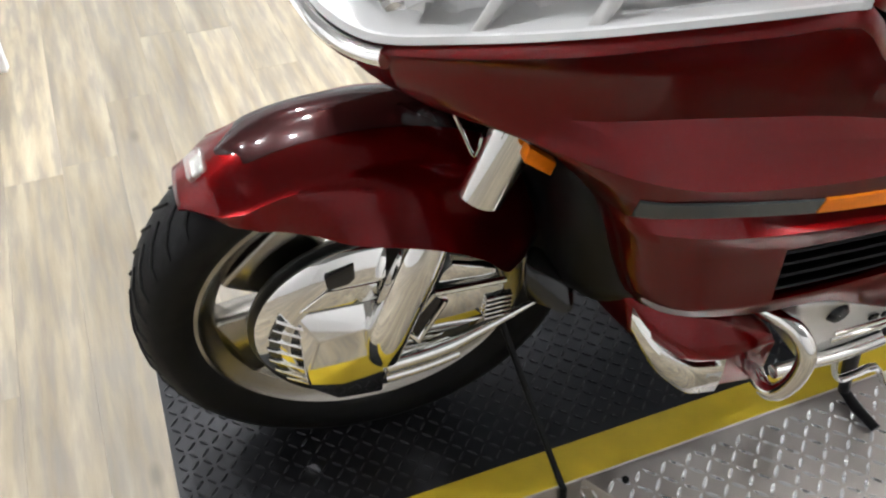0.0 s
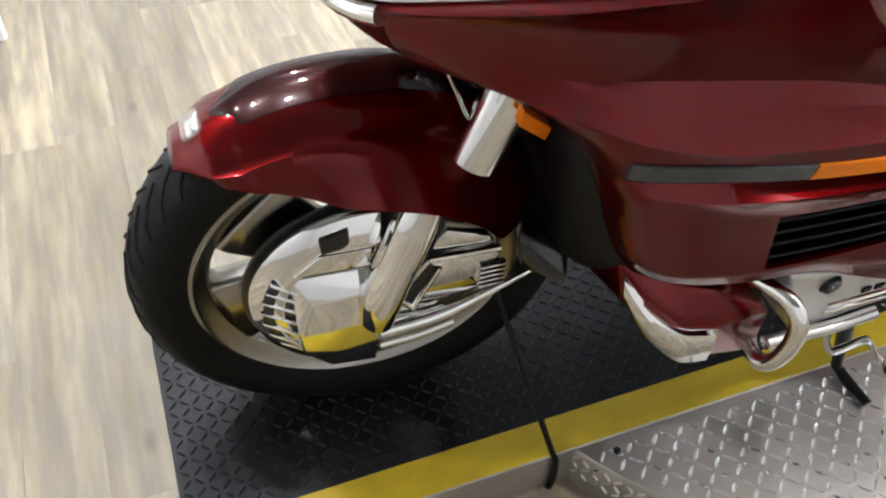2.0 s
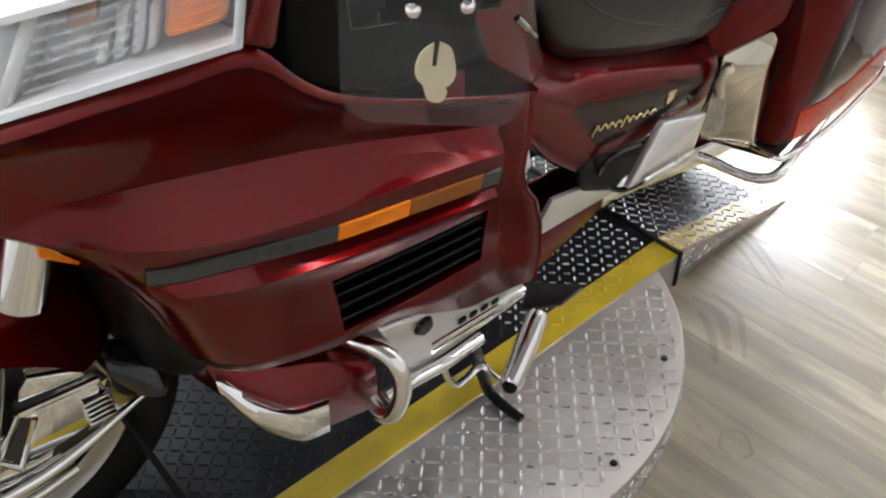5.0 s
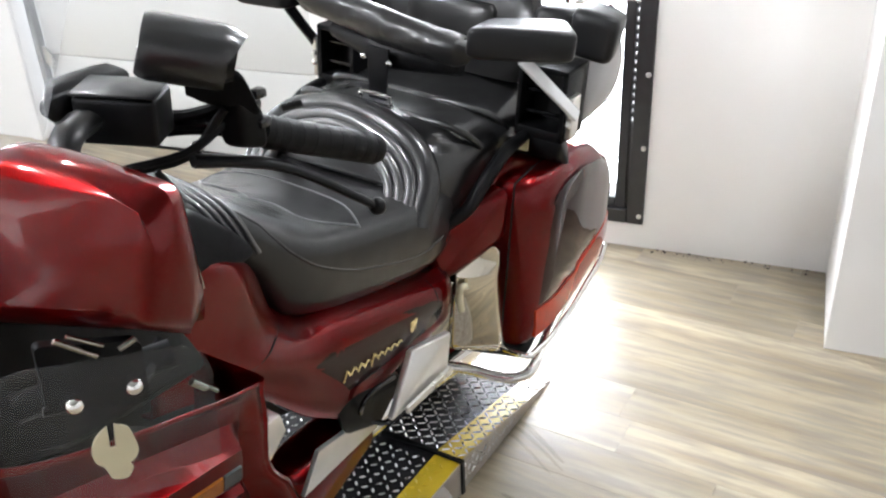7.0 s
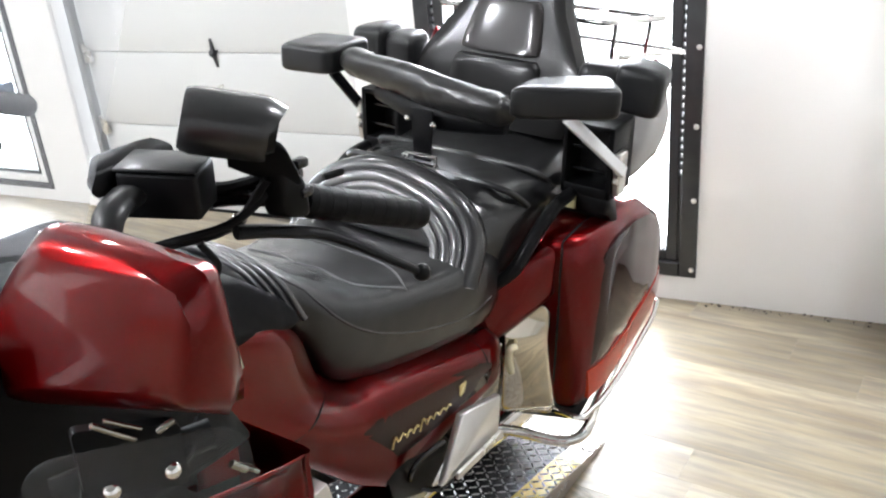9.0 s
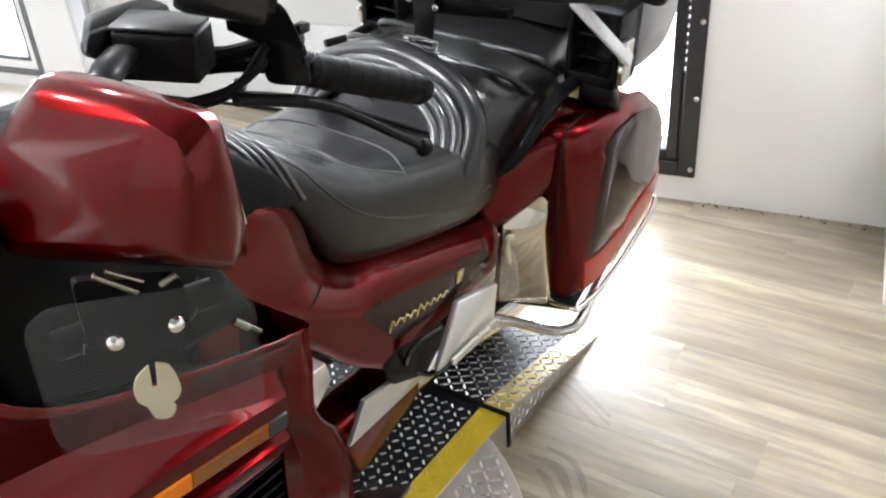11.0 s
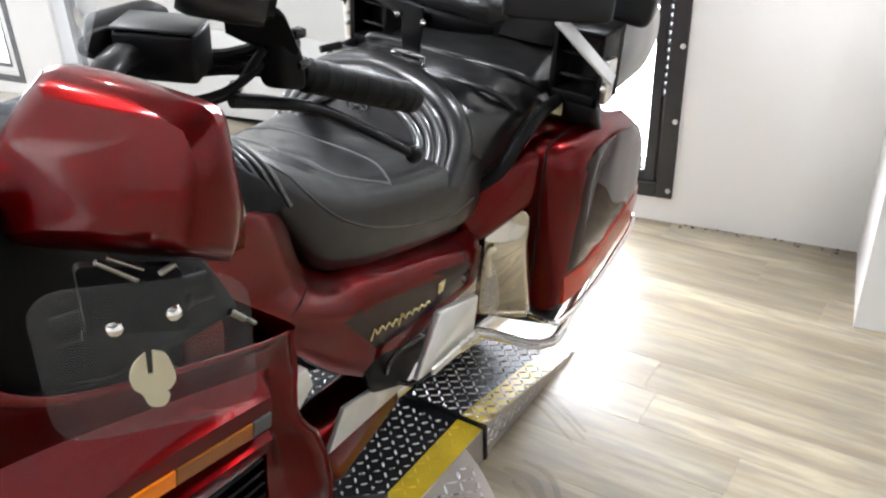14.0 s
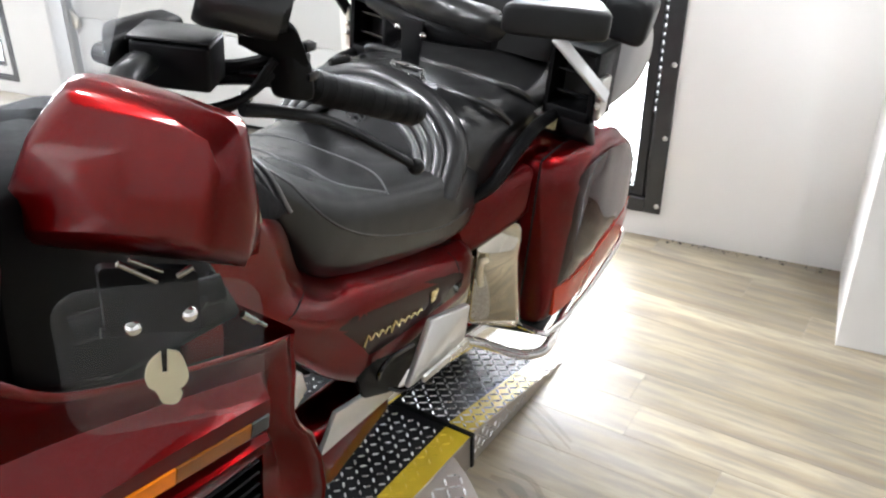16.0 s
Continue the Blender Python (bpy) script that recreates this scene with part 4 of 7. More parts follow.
def lamp_head(bm):
    loft(bm, [[lamp_row(i, 0.92, 0.05), lamp_row(i, 0.92, -0.004), lamp_row(i, 0.94, -0.008), lamp_row(i, 1.02, -0.008), lamp_row(i, 1.03, 0.02)] for i in range(N)], False, False)


both("lamp_head", lamp_head, LAMP_GREY, headlamp, "grey upper lamp frame")


def lamp_end(bm):
    hull(bm, [lamp_row(j, h, d) for j in (N - 1.5, N - 1) for h in (-0.02, 1.02) for d in (-0.008, 0.04)], 0.002, 2)


both("lamp_end", lamp_end, LAMP_GREY, headlamp)
for i, w in ((18.2, 0.85), (24.0, 0.95)):
    def divider(bm, i=i, w=w):
        hull(bm, [lamp_row(j + 1.6 * h, h, d) for j in (i, i + w) for h in (0.08, 0.94) for d in (-0.004, 0.05)], 0.003, 2)
    both("lamp_divider", divider, mat("grey_divider", (0.52, 0.51, 0.49), 0.35, 0.1, 0.3, 30, 0.05), headlamp, "grey upright between the lamp's chambers")


def amber_box(bm):
    hull(bm, [lamp_row(j, h, d) for j in (32.2, 35.2) for h in (0.24, 0.88) for d in (0.004, 0.030)] + [lamp_row(33.6, h, -0.001) for h in (0.35, 0.78)], 0.005, 3)


for ob in both("turn_signal", amber_box, AMBER, headlamp, "amber turn signal cover"):
    s = 1 if ob.name.endswith(".001") else -1
    for k in range(4):
        bm = bmesh.new()
        pts = [lamp_row(j, 0.36 + 0.13 * k, 0.0005 - 0.004 * math.sin(math.pi * (j - 32.2) / 3)) for j in (32.7, 33.6, 34.8)]
        tube(bm, pts if s < 0 else [mir(p) for p in pts], 0.0012, 6, 2)
        part("signal_rib", bm, AMBER, ob)


def amber_bulb(bm):
    hull(bm, [lamp_row(j, h, d) for j in (27.0, 28.6) for h in (0.52, 0.90) for d in (0.022, 0.036)], 0.004, 2)


both("amber_bulb", amber_bulb, DARK_AMBER, headlamp, "small amber bulb in the side chamber")
for j, h in ((28.8, 0.38), (29.7, 0.62), (30.6, 0.80), (31.3, 0.60)):
    def stepped(bm, j=j, h=h):
        hull(bm, [lamp_row(j + e, q, d) for e in (0, 0.55) for q in (0.12, h) for d in (0.014, 0.040)], 0.002, 1)
    both("lamp_step", stepped, WHITE_PLASTIC, headlamp, "white stepped bulb holder")
for k in range(6):
    def flute(bm, k=k):
        tube(bm, [lamp_row(j, 0.2 + 0.12 * k, -0.002) for j in (25.6, 27, 29, 31)], 0.0013, 6, 2)
    both("lens_flute", flute, LENS, headlamp)
for y in (-0.115, -0.04, 0.04, 0.115):
    bm = bmesh.new()
    lathe(bm, [(0.040, -0.02), (0.036, -0.004), (0.026, 0.014), (0.012, 0.024), (0.010, 0.006), (0.002, 0.004)], Matrix.Translation((0.012 + 1.6 * y * y, y, 0.882)) @ Matrix.Rotation(radians(-90 - 200 * y), 4, "Z"), 24)
    part("lamp_bowl", bm, CHROME, headlamp, "bright parabolic bowl")
bm = bmesh.new()
left = [p + Vector((-0.006, -0.004, -0.016)) for p in LOWS[:14]]
tube(bm, [mir(p) for p in reversed(left)] + left[1:], 0.011, 10, 1)
part("lamp_trim", bm, CHROME, headlamp, "chrome trim below the lamp")


def brow(bm):
    loft(bm, [[lamp_row(i, 1.0, -0.004), lamp_row(i, 1 + 0.18 * (1 - i / N), -0.002), lamp_row(i, 1 + 0.38 * (1 - i / N), 0.012), lamp_row(i, 1 + 0.40 * (1 - i / N), 0.03)] for i in range(N)], False, False)


both("lamp_brow", brow, mat("pale_lamp_brow", (0.74, 0.75, 0.755), 0.25, 0.3, 0.4, 20, 0.04), headlamp, "pale strip above the headlamp")
# upper cowl, windscreen, mirror mount
TOPS = [lamp_row(i, 1 + 0.36 * (1 - i / N), 0.012) for i in range(N)]
bm = bmesh.new()
full = [mir(p) for p in reversed(TOPS)] + TOPS[1:]
back = [Vector((0.29 + 0.12 * (p.y / 0.39) ** 2, p.y * 0.80, 1.10 - 0.01 * (p.y / 0.39) ** 2)) for p in full]
mids = [a.lerp(b, 0.5) + Vector((0, 0, 0.022)) for a, b in zip(full, back)]
loft(bm, [full, mids, back], False, False)
part("upper_cowl", bm, PAINT, fairing, "red cowl above the headlamp")


def pillar(bm):
    a, b = lamp_row(N - 1, -0.05, 0), lamp_row(N - 1, 1.0, 0)
    hull(bm, [a, a + Vector((0.034, 0.004, -0.02)), b, b + Vector((0.045, 0.0, 0.03)), a + Vector((0.0, 0.06, 0)), a + Vector((0.05, 0.06, 0)), b + Vector((0, 0.06, 0)), b + Vector((0.05, 0.06, 0.03))], 0.006, 2)


both("cowl_pillar", pillar, PAINT, fairing, "red pillar behind the lamp")


def inner_black(bm):
    hull(bm, [(0.335, -0.372, 0.90), (0.345, -0.372, 1.08), (0.43, -0.350, 1.07), (0.60, -0.322, 0.90), (0.655, -0.325, 0.79), (0.44, -0.352, 0.84), (0.335, -0.20, 0.85), (0.345, -0.20, 1.08), (0.50, -0.20, 1.06), (0.64, -0.20, 0.78)], 0.012, 2)


both("inner_panel", inner_black, MATT_BLACK, fairing, "black inner fairing panel")


def screen_pt(q, s):
    return Vector((0.285 + 0.22 * s + 0.21 * q * q, (0.31 - 0.05 * s) * q, 1.10 + 0.42 * s - 0.03 * s * q * q))


bm = bmesh.new()
loft(bm, [[screen_pt(-1 + 2 * k / 24, s) for k in range(25)] for s in np.linspace(0, 1, 10)], False, False)
screen = part("windscreen", bm, SCREEN, bike, "tall clear acrylic windscreen")
md = screen.modifiers.new("thickness", "SOLIDIFY")
md.thickness = 0.004


def mirror_shell(bm):
    """A wedge with a flat front, a sloping roof and a flat outer flank."""
    def front(y, z):
        return (.3775 - .075 * (y + .332) + .16 * (z - 1.09), y, z)
    hull(bm, [front(-.412, 1.170), front(-.556, 1.183), front(-.546, 1.089), front(-.316, 1.022), front(-.362, 1.120),
              (.440, -.378, 1.176), (.450, -.538, 1.172), (.452, -.553, 1.050), (.452, -.306, .990), (.446, -.334, 1.112)], 0.013, 5, 7)


for ob in both("mirror_housing", mirror_shell, PAINT, bike, "glossy red mirror housing"):
    s = 1 if ob.name.endswith(".001") else -1
    bm = bmesh.new()
    hull(bm, [(.430, s * .535, 1.165), (.430, s * .42, 1.165), (.430, s * .40, 1.06), (.435, s * .545, 1.09), (.445, s * .535, 1.160), (.445, s * .42, 1.160), (.446, s * .40, 1.07), (.450, s * .545, 1.09)])
    part("mirror_glass", bm, CHROME, ob)

# clear wind deflector
wing_n = Vector((0.41, 0.91, 0.0)).normalized()
wing_u = Vector((0.91, -0.41, 0.0)).normalized()
WO = Vector((0.376, -0.508, 1.0))


def wing_pt(u, z, off=0.0):
    return WO + wing_u * u + Vector((0, 0, z)) - wing_n * off


def rounded(w0, w1, z0, z1, r, n=6):
    out = []
    for cx, cz, a0 in ((w1 - r, z1 - r, 0), (w0 + r, z1 - r, 90), (w0 + r, z0 + r, 180), (w1 - r, z0 + r, 270)):
        for k in range(n + 1):
            a = radians(a0 + 90 * k / n)
            out.append((cx + r * math.cos(a), cz + r * math.sin(a)))
    return out


def deflector(side):
    holder = new("wind_deflector")
    holder.parent = bike
    fl = (lambda p: p) if side < 0 else mir

    def sheet(name, o, off, th, m, label=""):
        bm = bmesh.new()
        a = [bm.verts.new(fl(wing_pt(u, z, off))) for u, z in o]
        b = [bm.verts.new(fl(wing_pt(u, z, off + th))) for u, z in o]
        bm.faces.new(a)
        bm.faces.new(b[::-1])
        for i in range(len(a)):
            j = (i + 1) % len(a)
            bm.faces.new((a[i], b[i], b[j], a[j]))
        return part(name, bm, m, holder, label, 30)

    sheet("acrylic_wing", [(u, z - 0.19 * (u - 0.006)) for u, z in rounded(-0.069, 0.081, -0.073, 0.057, 0.026)], 0.0, 0.003, WING, "clear acrylic wind wing")
    sheet("bracket", [(u, z - 0.3 * u) for u, z in rounded(-0.033, 0.036, 0.010, 0.066, 0.006)], -0.016, 0.008, MATT_BLACK, "black bracket behind the wing")
    sheet("clamp_block", rounded(-0.008, 0.014, 0.012, 0.050, 0.004), -0.028, 0.010, GLOSS_BLACK)
    for u, z in ((-0.0175, 0.030), (0.023, 0.029)):
        bm = bmesh.new()
        bmesh.ops.create_uvsphere(bm, u_segments=12, v_segments=8, radius=0.0065, matrix=Matrix.Translation(fl(wing_pt(u, z, 0.006))))
        part("dome_bolt", bm, CHROME, holder)
    bm = bmesh.new()
    tube(bm, [fl(wing_pt(-0.035, 0.012, -0.02)), fl(wing_pt(0.03, 0.006, -0.02)), fl(wing_pt(0.06, 0.02, -0.05))], 0.004, 8, 3)
    part("stay_rod", bm, BLACK, holder)
    for a, b, r in (((-0.020, 0.077, -0.006), (0.005, 0.055, -0.006), 0.0022), ((-0.012, 0.078, -0.006), (0.010, 0.062, -0.006), 0.0016), ((0.020, 0.055, -0.006), (0.032, 0.060, -0.006), 0.0026), ((0.064, 0.014, 0.004), (0.074, 0.004, 0.004), 0.0032), ((0.072, 0.006, 0.002), (0.084, -0.006, 0.0), 0.0018), ((-0.05, 0.0, -0.05), (0.065, 0.012, -0.04), 0.012)):
        bm = bmesh.new()
        tube(bm, [fl(wing_pt(*a)), fl(wing_pt(*[(p + q) / 2 for p, q in zip(a, b)])), fl(wing_pt(*b))], r, 10, 2)
        part("clamp_rod", bm, RIM if r < 0.01 else BLACK, holder)
    o = [(0.003, 0.023), (0.012, 0.018), (0.016, 0.004), (0.0165, -0.006), (0.013, -0.013), (0.009, -0.016), (0.011, -0.020), (0.006, -0.029), (-0.004, -0.027), (-0.007, -0.020), (-0.009, -0.014), (-0.014, -0.008), (-0.015, 0.002), (-0.011, 0.014), (-0.002, 0.022)]
    o = [(p.x, p.y) for p in spline([(u, z, 0) for u, z in o], 3)] + [(-0.0025, 0.002), (0.0015, 0.002)]
    sheet("badge", [(u + 0.002, z - 0.021 - 0.15 * u) for u, z in o], 0.004, 0.002, CREAM, "cream badge plate")


deflector(-1)
deflector(1)

# engine mass, radiator, valve cover
def shroud(bm):
    hull(bm, [(.235, -.255, .60), (.255, -.275, .50), (.225, -.20, .42), (.19, -.03, .60), (.21, -.03, .40), (.20, -.20, .66), (.36, -.28, .64), (.36, -.27, .42), (.36, -.03, .38), (.36, -.03, .68)], 0.02, 3)


both("radiator_shroud", shroud, BLACK, bike, "glossy black radiator shroud")
bm = bmesh.new()
hull(bm, [(x, y, z) for x, z in ((0.34, 0.70), (0.30, 0.40), (0.40, 0.24), (0.90, 0.20), (0.88, 0.48), (0.56, 0.70)) for y in (-0.17, 0.17)], 0.02, 2)
part("engine_block", bm, BLACK, bike, "black engine and radiator mass")


def valve(bm):
    hull(bm, [(.47, -.340, .468), (.745, -.348, .405), (.765, -.346, .345), (.53, -.340, .318), (.47, -.24, .468), (.745, -.24, .405), (.765, -.24, .345), (.53, -.24, .318)], 0.008, 3)


for ob in both("valve_cover", valve, PLATE, bike, "chrome valve cover with raised ribs"):
    s = 1 if ob.name.endswith(".001") else -1
    for k in range(2):
        bm = bmesh.new()
        tube(bm, [(.565, s * .343, .372 - .016 * k), (.752, s * .3475, .372 - .013 * k)], 0.004, 8, 1)
        part("cover_rib", bm, CHROME, ob)
    bm = bmesh.new()
    lathe(bm, [(0.001, 0.006), (0.013, 0.006), (0.017, 0.0), (0.001, 0.0)], Matrix.Translation((.548, s * .342, .425)) @ Matrix.Rotation(radians(180 if s < 0 else 0), 4, "Z"), 20)
    part("filler_cap", bm, GLOSS_BLACK, ob)
    bm = bmesh.new()
    for k in range(4):
        box(bm, .615 + .022 * k, .628 + .022 * k, min(s * .342, s * .3475), max(s * .342, s * .3475), .384 - .001 * k, .393 - .001 * k)
    part("raised_mark", bm, BLACK, ob)


def lower_cover(bm):
    hull(bm, [(.262, -.268, .487), (.350, -.302, .455), (.445, -.302, .418), (.290, -.300, .446), (.332, -.332, .418), (.380, -.340, .398), (.473, -.334, .392), (.480, -.334, .292), (.392, -.334, .318), (.335, -.322, .340), (.272, -.276, .425), (.262, -.2, .41), (.46, -.2, .29), (.445, -.2, .418), (.262, -.2, .487)], 0.005, 3)


both("lower_cover", lower_cover, PAINT, bike, "red lower engine cover")


def guard(bm):
    tops = spline([(.266, -.279, .474), (.280, -.298, .450), (.298, -.318, .428), (.330, -.339, .406), (.356, -.345, .399), (.382, -.347, .392)], 5)
    feet = spline([(.270, -.283, .436), (.284, -.302, .405), (.304, -.320, .374), (.338, -.339, .342), (.360, -.344, .334), (.384, -.346, .330)], 5)
    rows = []
    for a, b in zip(tops, feet):
        o = Vector((-0.004, -0.006, 0.0))
        rows.append([a + Vector((.012, .014, 0)), a, a.lerp(b, .15) + o * .8, a.lerp(b, .5) + o, a.lerp(b, .85) + o * .7, b, b + Vector((.012, .014, 0))])
    loft(bm, rows, True, True)


both("cowl_guard", guard, CHROME, bike, "curved chrome guard on the lower cover")
both("guard_end_lens", lambda bm: hull(bm, [(.352, -.350, .392), (.379, -.352, .386), (.381, -.352, .338), (.354, -.350, .344), (.352, -.340, .392), (.379, -.342, .386), (.381, -.342, .338), (.354, -.340, .344)], 0.002, 1), clear_sheet("clear_guard_lens", (0.80, 0.80, 0.78), 0.35, 0.06), bike, "small clear lens at the guard's end")
both("guard_lamp", lambda bm: hull(bm, [(.175, -.16, .46), (.235, -.19, .44), (.23, -.22, .395), (.175, -.17, .40), (.20, -.12, .46), (.26, -.14, .42)], 0.008, 2), GLOSS_BLACK, bike)
both("crash_bar", lambda bm: tube(bm, [(.430, -.27, .430), (.450, -.315, .440), (.466, -.352, .442), (.475, -.378, .420), (.476, -.384, .375), (.470, -.376, .328), (.464, -.358, .312), (.466, -.33, .316), (.470, -.29, .330)], 0.0125, 16, 6), CHROME, bike, "chrome engine guard loop")
both("guard_brace", lambda bm: tube(bm, [(.475, -.350, .335), (.53, -.351, .330), (.59, -.352, .324), (.66, -.352, .328)], 0.010, 12, 3), CHROME, bike)


def peg(bm):
    a, b = Vector((.748, -.386, .356)), Vector((.652, -.426, .283))
    tube(bm, [a, a.lerp(b, 0.1), a.lerp(b, 0.9), b], [0.012, 0.0175, 0.0175, 0.012], 16, 1)


peg_parts = both("highway_peg", peg, CHROME, bike, "chrome highway peg with rubber rings")
for ob in peg_parts:
    s = 1 if ob.name.endswith(".001") else -1
    for k in range(6):
        bm = bmesh.new()
        c = Vector((.742, -.395, .346)).lerp(Vector((.660, -.430, .284)), (k + 0.5) / 6) + Vector((-0.0120, 0.001, 0.001))
        bmesh.ops.create_uvsphere(bm, u_segments=10, v_segments=6, radius=0.0130, matrix=Matrix.Translation(c if s < 0 else mir(c)))
        part("rubber_ring", bm, RUBBER, ob)
both("peg_arm", lambda bm: tube(bm, [(.584, -.352, .322), (.590, -.354, .296), (.606, -.362, .268), (.622, -.370, .284), (.640, -.378, .304), (.656, -.392, .280), (.670, -.408, .264)], 0.008, 10, 3, 0.6), CHROME, bike, "chrome peg arm")
bm = bmesh.new()
tube(bm, [(.70, -.30, .24), (0.728, -0.298, 0.163), (0.753, -0.295, 0.095), (0.771, -0.294, 0.047)], [0.012, 0.012, 0.010, 0.010], 10, 3)
stand = part("side_stand", bm, BLACK, bike, "black side stand")
bm = bmesh.new()
tube(bm, [(0.771, -0.294, 0.047), (0.772, -0.330, 0.043), (0.777, -0.374, 0.043)], [0.010, 0.012, 0.010], 10, 3, 0.6)
part("stand_foot", bm, BLACK, stand)


def carb_cover(bm):
    hull(bm, [(.815, -.222, .475), (.826, -.222, .512), (.868, -.222, .512), (.880, -.222, .470), (.838, -.222, .435), (.815, -.12, .475), (.826, -.12, .512), (.868, -.12, .512), (.880, -.12, .470), (.838, -.12, .435)], 0.003, 2)


both("air_cover", carb_cover, PLATE, bike, "bright metal cover behind the fairing")


def footboard(bm):
    hull(bm, [(.755, -.345, .330), (.835, -.368, .308), (.935, -.335, .252), (.86, -.27, .262), (.755, -.345, .312), (.835, -.366, .292), (.933, -.333, .236), (.86, -.27, .246)], 0.004, 2)


both("footrest", footboard, BLACK, bike, "black rubber rider footrest")

# body sides, side covers, plates
bm = bmesh.new()
rows = []
for x, hw, t, b in ((0.56, .165, .85, .55), (0.70, .17, .825, .50), (0.80, .17, .800, .46), (0.87, .16, .765, .42), (0.93, .145, .62, .38), (1.0, .15, .575, .36), (1.10, .152, .55, .36), (1.2, .155, .53, .36), (1.32, .16, .51, .38), (1.44, .15, .50, .40)):
    rows.append([(x, hw * math.copysign(abs(math.cos(a)) ** 0.45, math.cos(a)), (t + b) / 2 + (t - b) / 2 * math.copysign(abs(math.sin(a)) ** 0.5, math.sin(a))) for a in (2 * math.pi * k / 24 for k in range(24))])
loft(bm, rows)
part("frame_core", bm, BLACK, bike, "black frame and tank below the seat")

SX = [.66, .72, .80, .86, .905, .95, 1.0, 1.06, 1.16, 1.26, 1.345, 1.385]
SIDE_ROWS = [
    ([.180, .180, .178, .168, .150, .135, .135, .150, .168, .182, .190, .192], [.850, .838, .812, .778, .735, .640, .592, .582, .560, .538, .520, .514]),
    ([.188, .189, .188, .178, .160, .146, .152, .168, .184, .197, .205, .204], [.842, .828, .800, .765, .720, .628, .588, .578, .555, .532, .513, .507]),
    ([.190, .191, .190, .186, .176, .172, .182, .194, .206, .217, .222, .218], [.790, .775, .745, .700, .652, .604, .578, .568, .546, .522, .503, .497]),
    ([.188, .190, .192, .192, .190, .192, .200, .209, .219, .228, .231, .226], [.725, .712, .690, .652, .618, .588, .564, .552, .530, .505, .487, .482]),
    ([.192, .196, .202, .206, .208, .210, .213, .218, .226, .233, .236, .230], [.675, .662, .640, .608, .580, .556, .530, .515, .496, .475, .462, .458]),
    ([.190, .194, .199, .203, .206, .208, .211, .215, .222, .229, .232, .227], [.650, .636, .610, .572, .535, .500, .470, .440, .432, .432, .430, .432]),
    ([.184, .189, .194, .198, .201, .203, .206, .208, .214, .222, .227, .222], [.635, .618, .585, .535, .488, .440, .400, .362, .372, .392, .402, .410]),
    ([.140, .145, .150, .150, .150, .150, .150, .150, .155, .160, .165, .170], [.630, .612, .578, .528, .480, .432, .394, .356, .366, .386, .396, .404]),
]
SKIN = [even([(x, -y, z) for x, y, z in zip(SX, ys, zs)], 60) for ys, zs in SIDE_ROWS]


def side_at(x, i):
    """A place on the body side at x, on the line i, which may lie between two lines."""
    k = min(int(math.floor(i)), len(SKIN) - 2)
    out = []
    for g in (SKIN[k], SKIN[k + 1]):
        xs = [p.x for p in g]
        out.append(Vector((x, float(np.interp(x, xs, [p.y for p in g])), float(np.interp(x, xs, [p.z for p in g])))))
    return out[0].lerp(out[1], i - k)


def side_point(x, z, out=0.0):
    """The place on the body side at x and z, pushed outwards."""
    return min((side_at(x, q) for q in np.linspace(1, 6.2, 60)), key=lambda p: abs(p.z - z)) + Vector((0, -out, 0))


def shelter_pad(bm):
    hull(bm, [(.60, -.172, .905), (.75, -.168, .905), (.80, -.160, .880), (.866, -.158, .822), (.912, -.150, .772), (.916, -.152, .748), (.84, -.182, .778), (.75, -.194, .826), (.60, -.196, .845), (.58, 0, .905), (.80, 0, .880), (.92, 0, .772), (.92, 0, .735), (.60, 0, .825)], 0.008, 3)


both("shelter_top", shelter_pad, MATT_BLACK, bike, "black top shelter trim")


def side_skin(bm):
    """Eight lines, each made finer so that the shoulders round off."""
    fine = [spline([g[j] for g in SKIN], 3) for j in range(60)]
    loft(bm, fine, False, False)


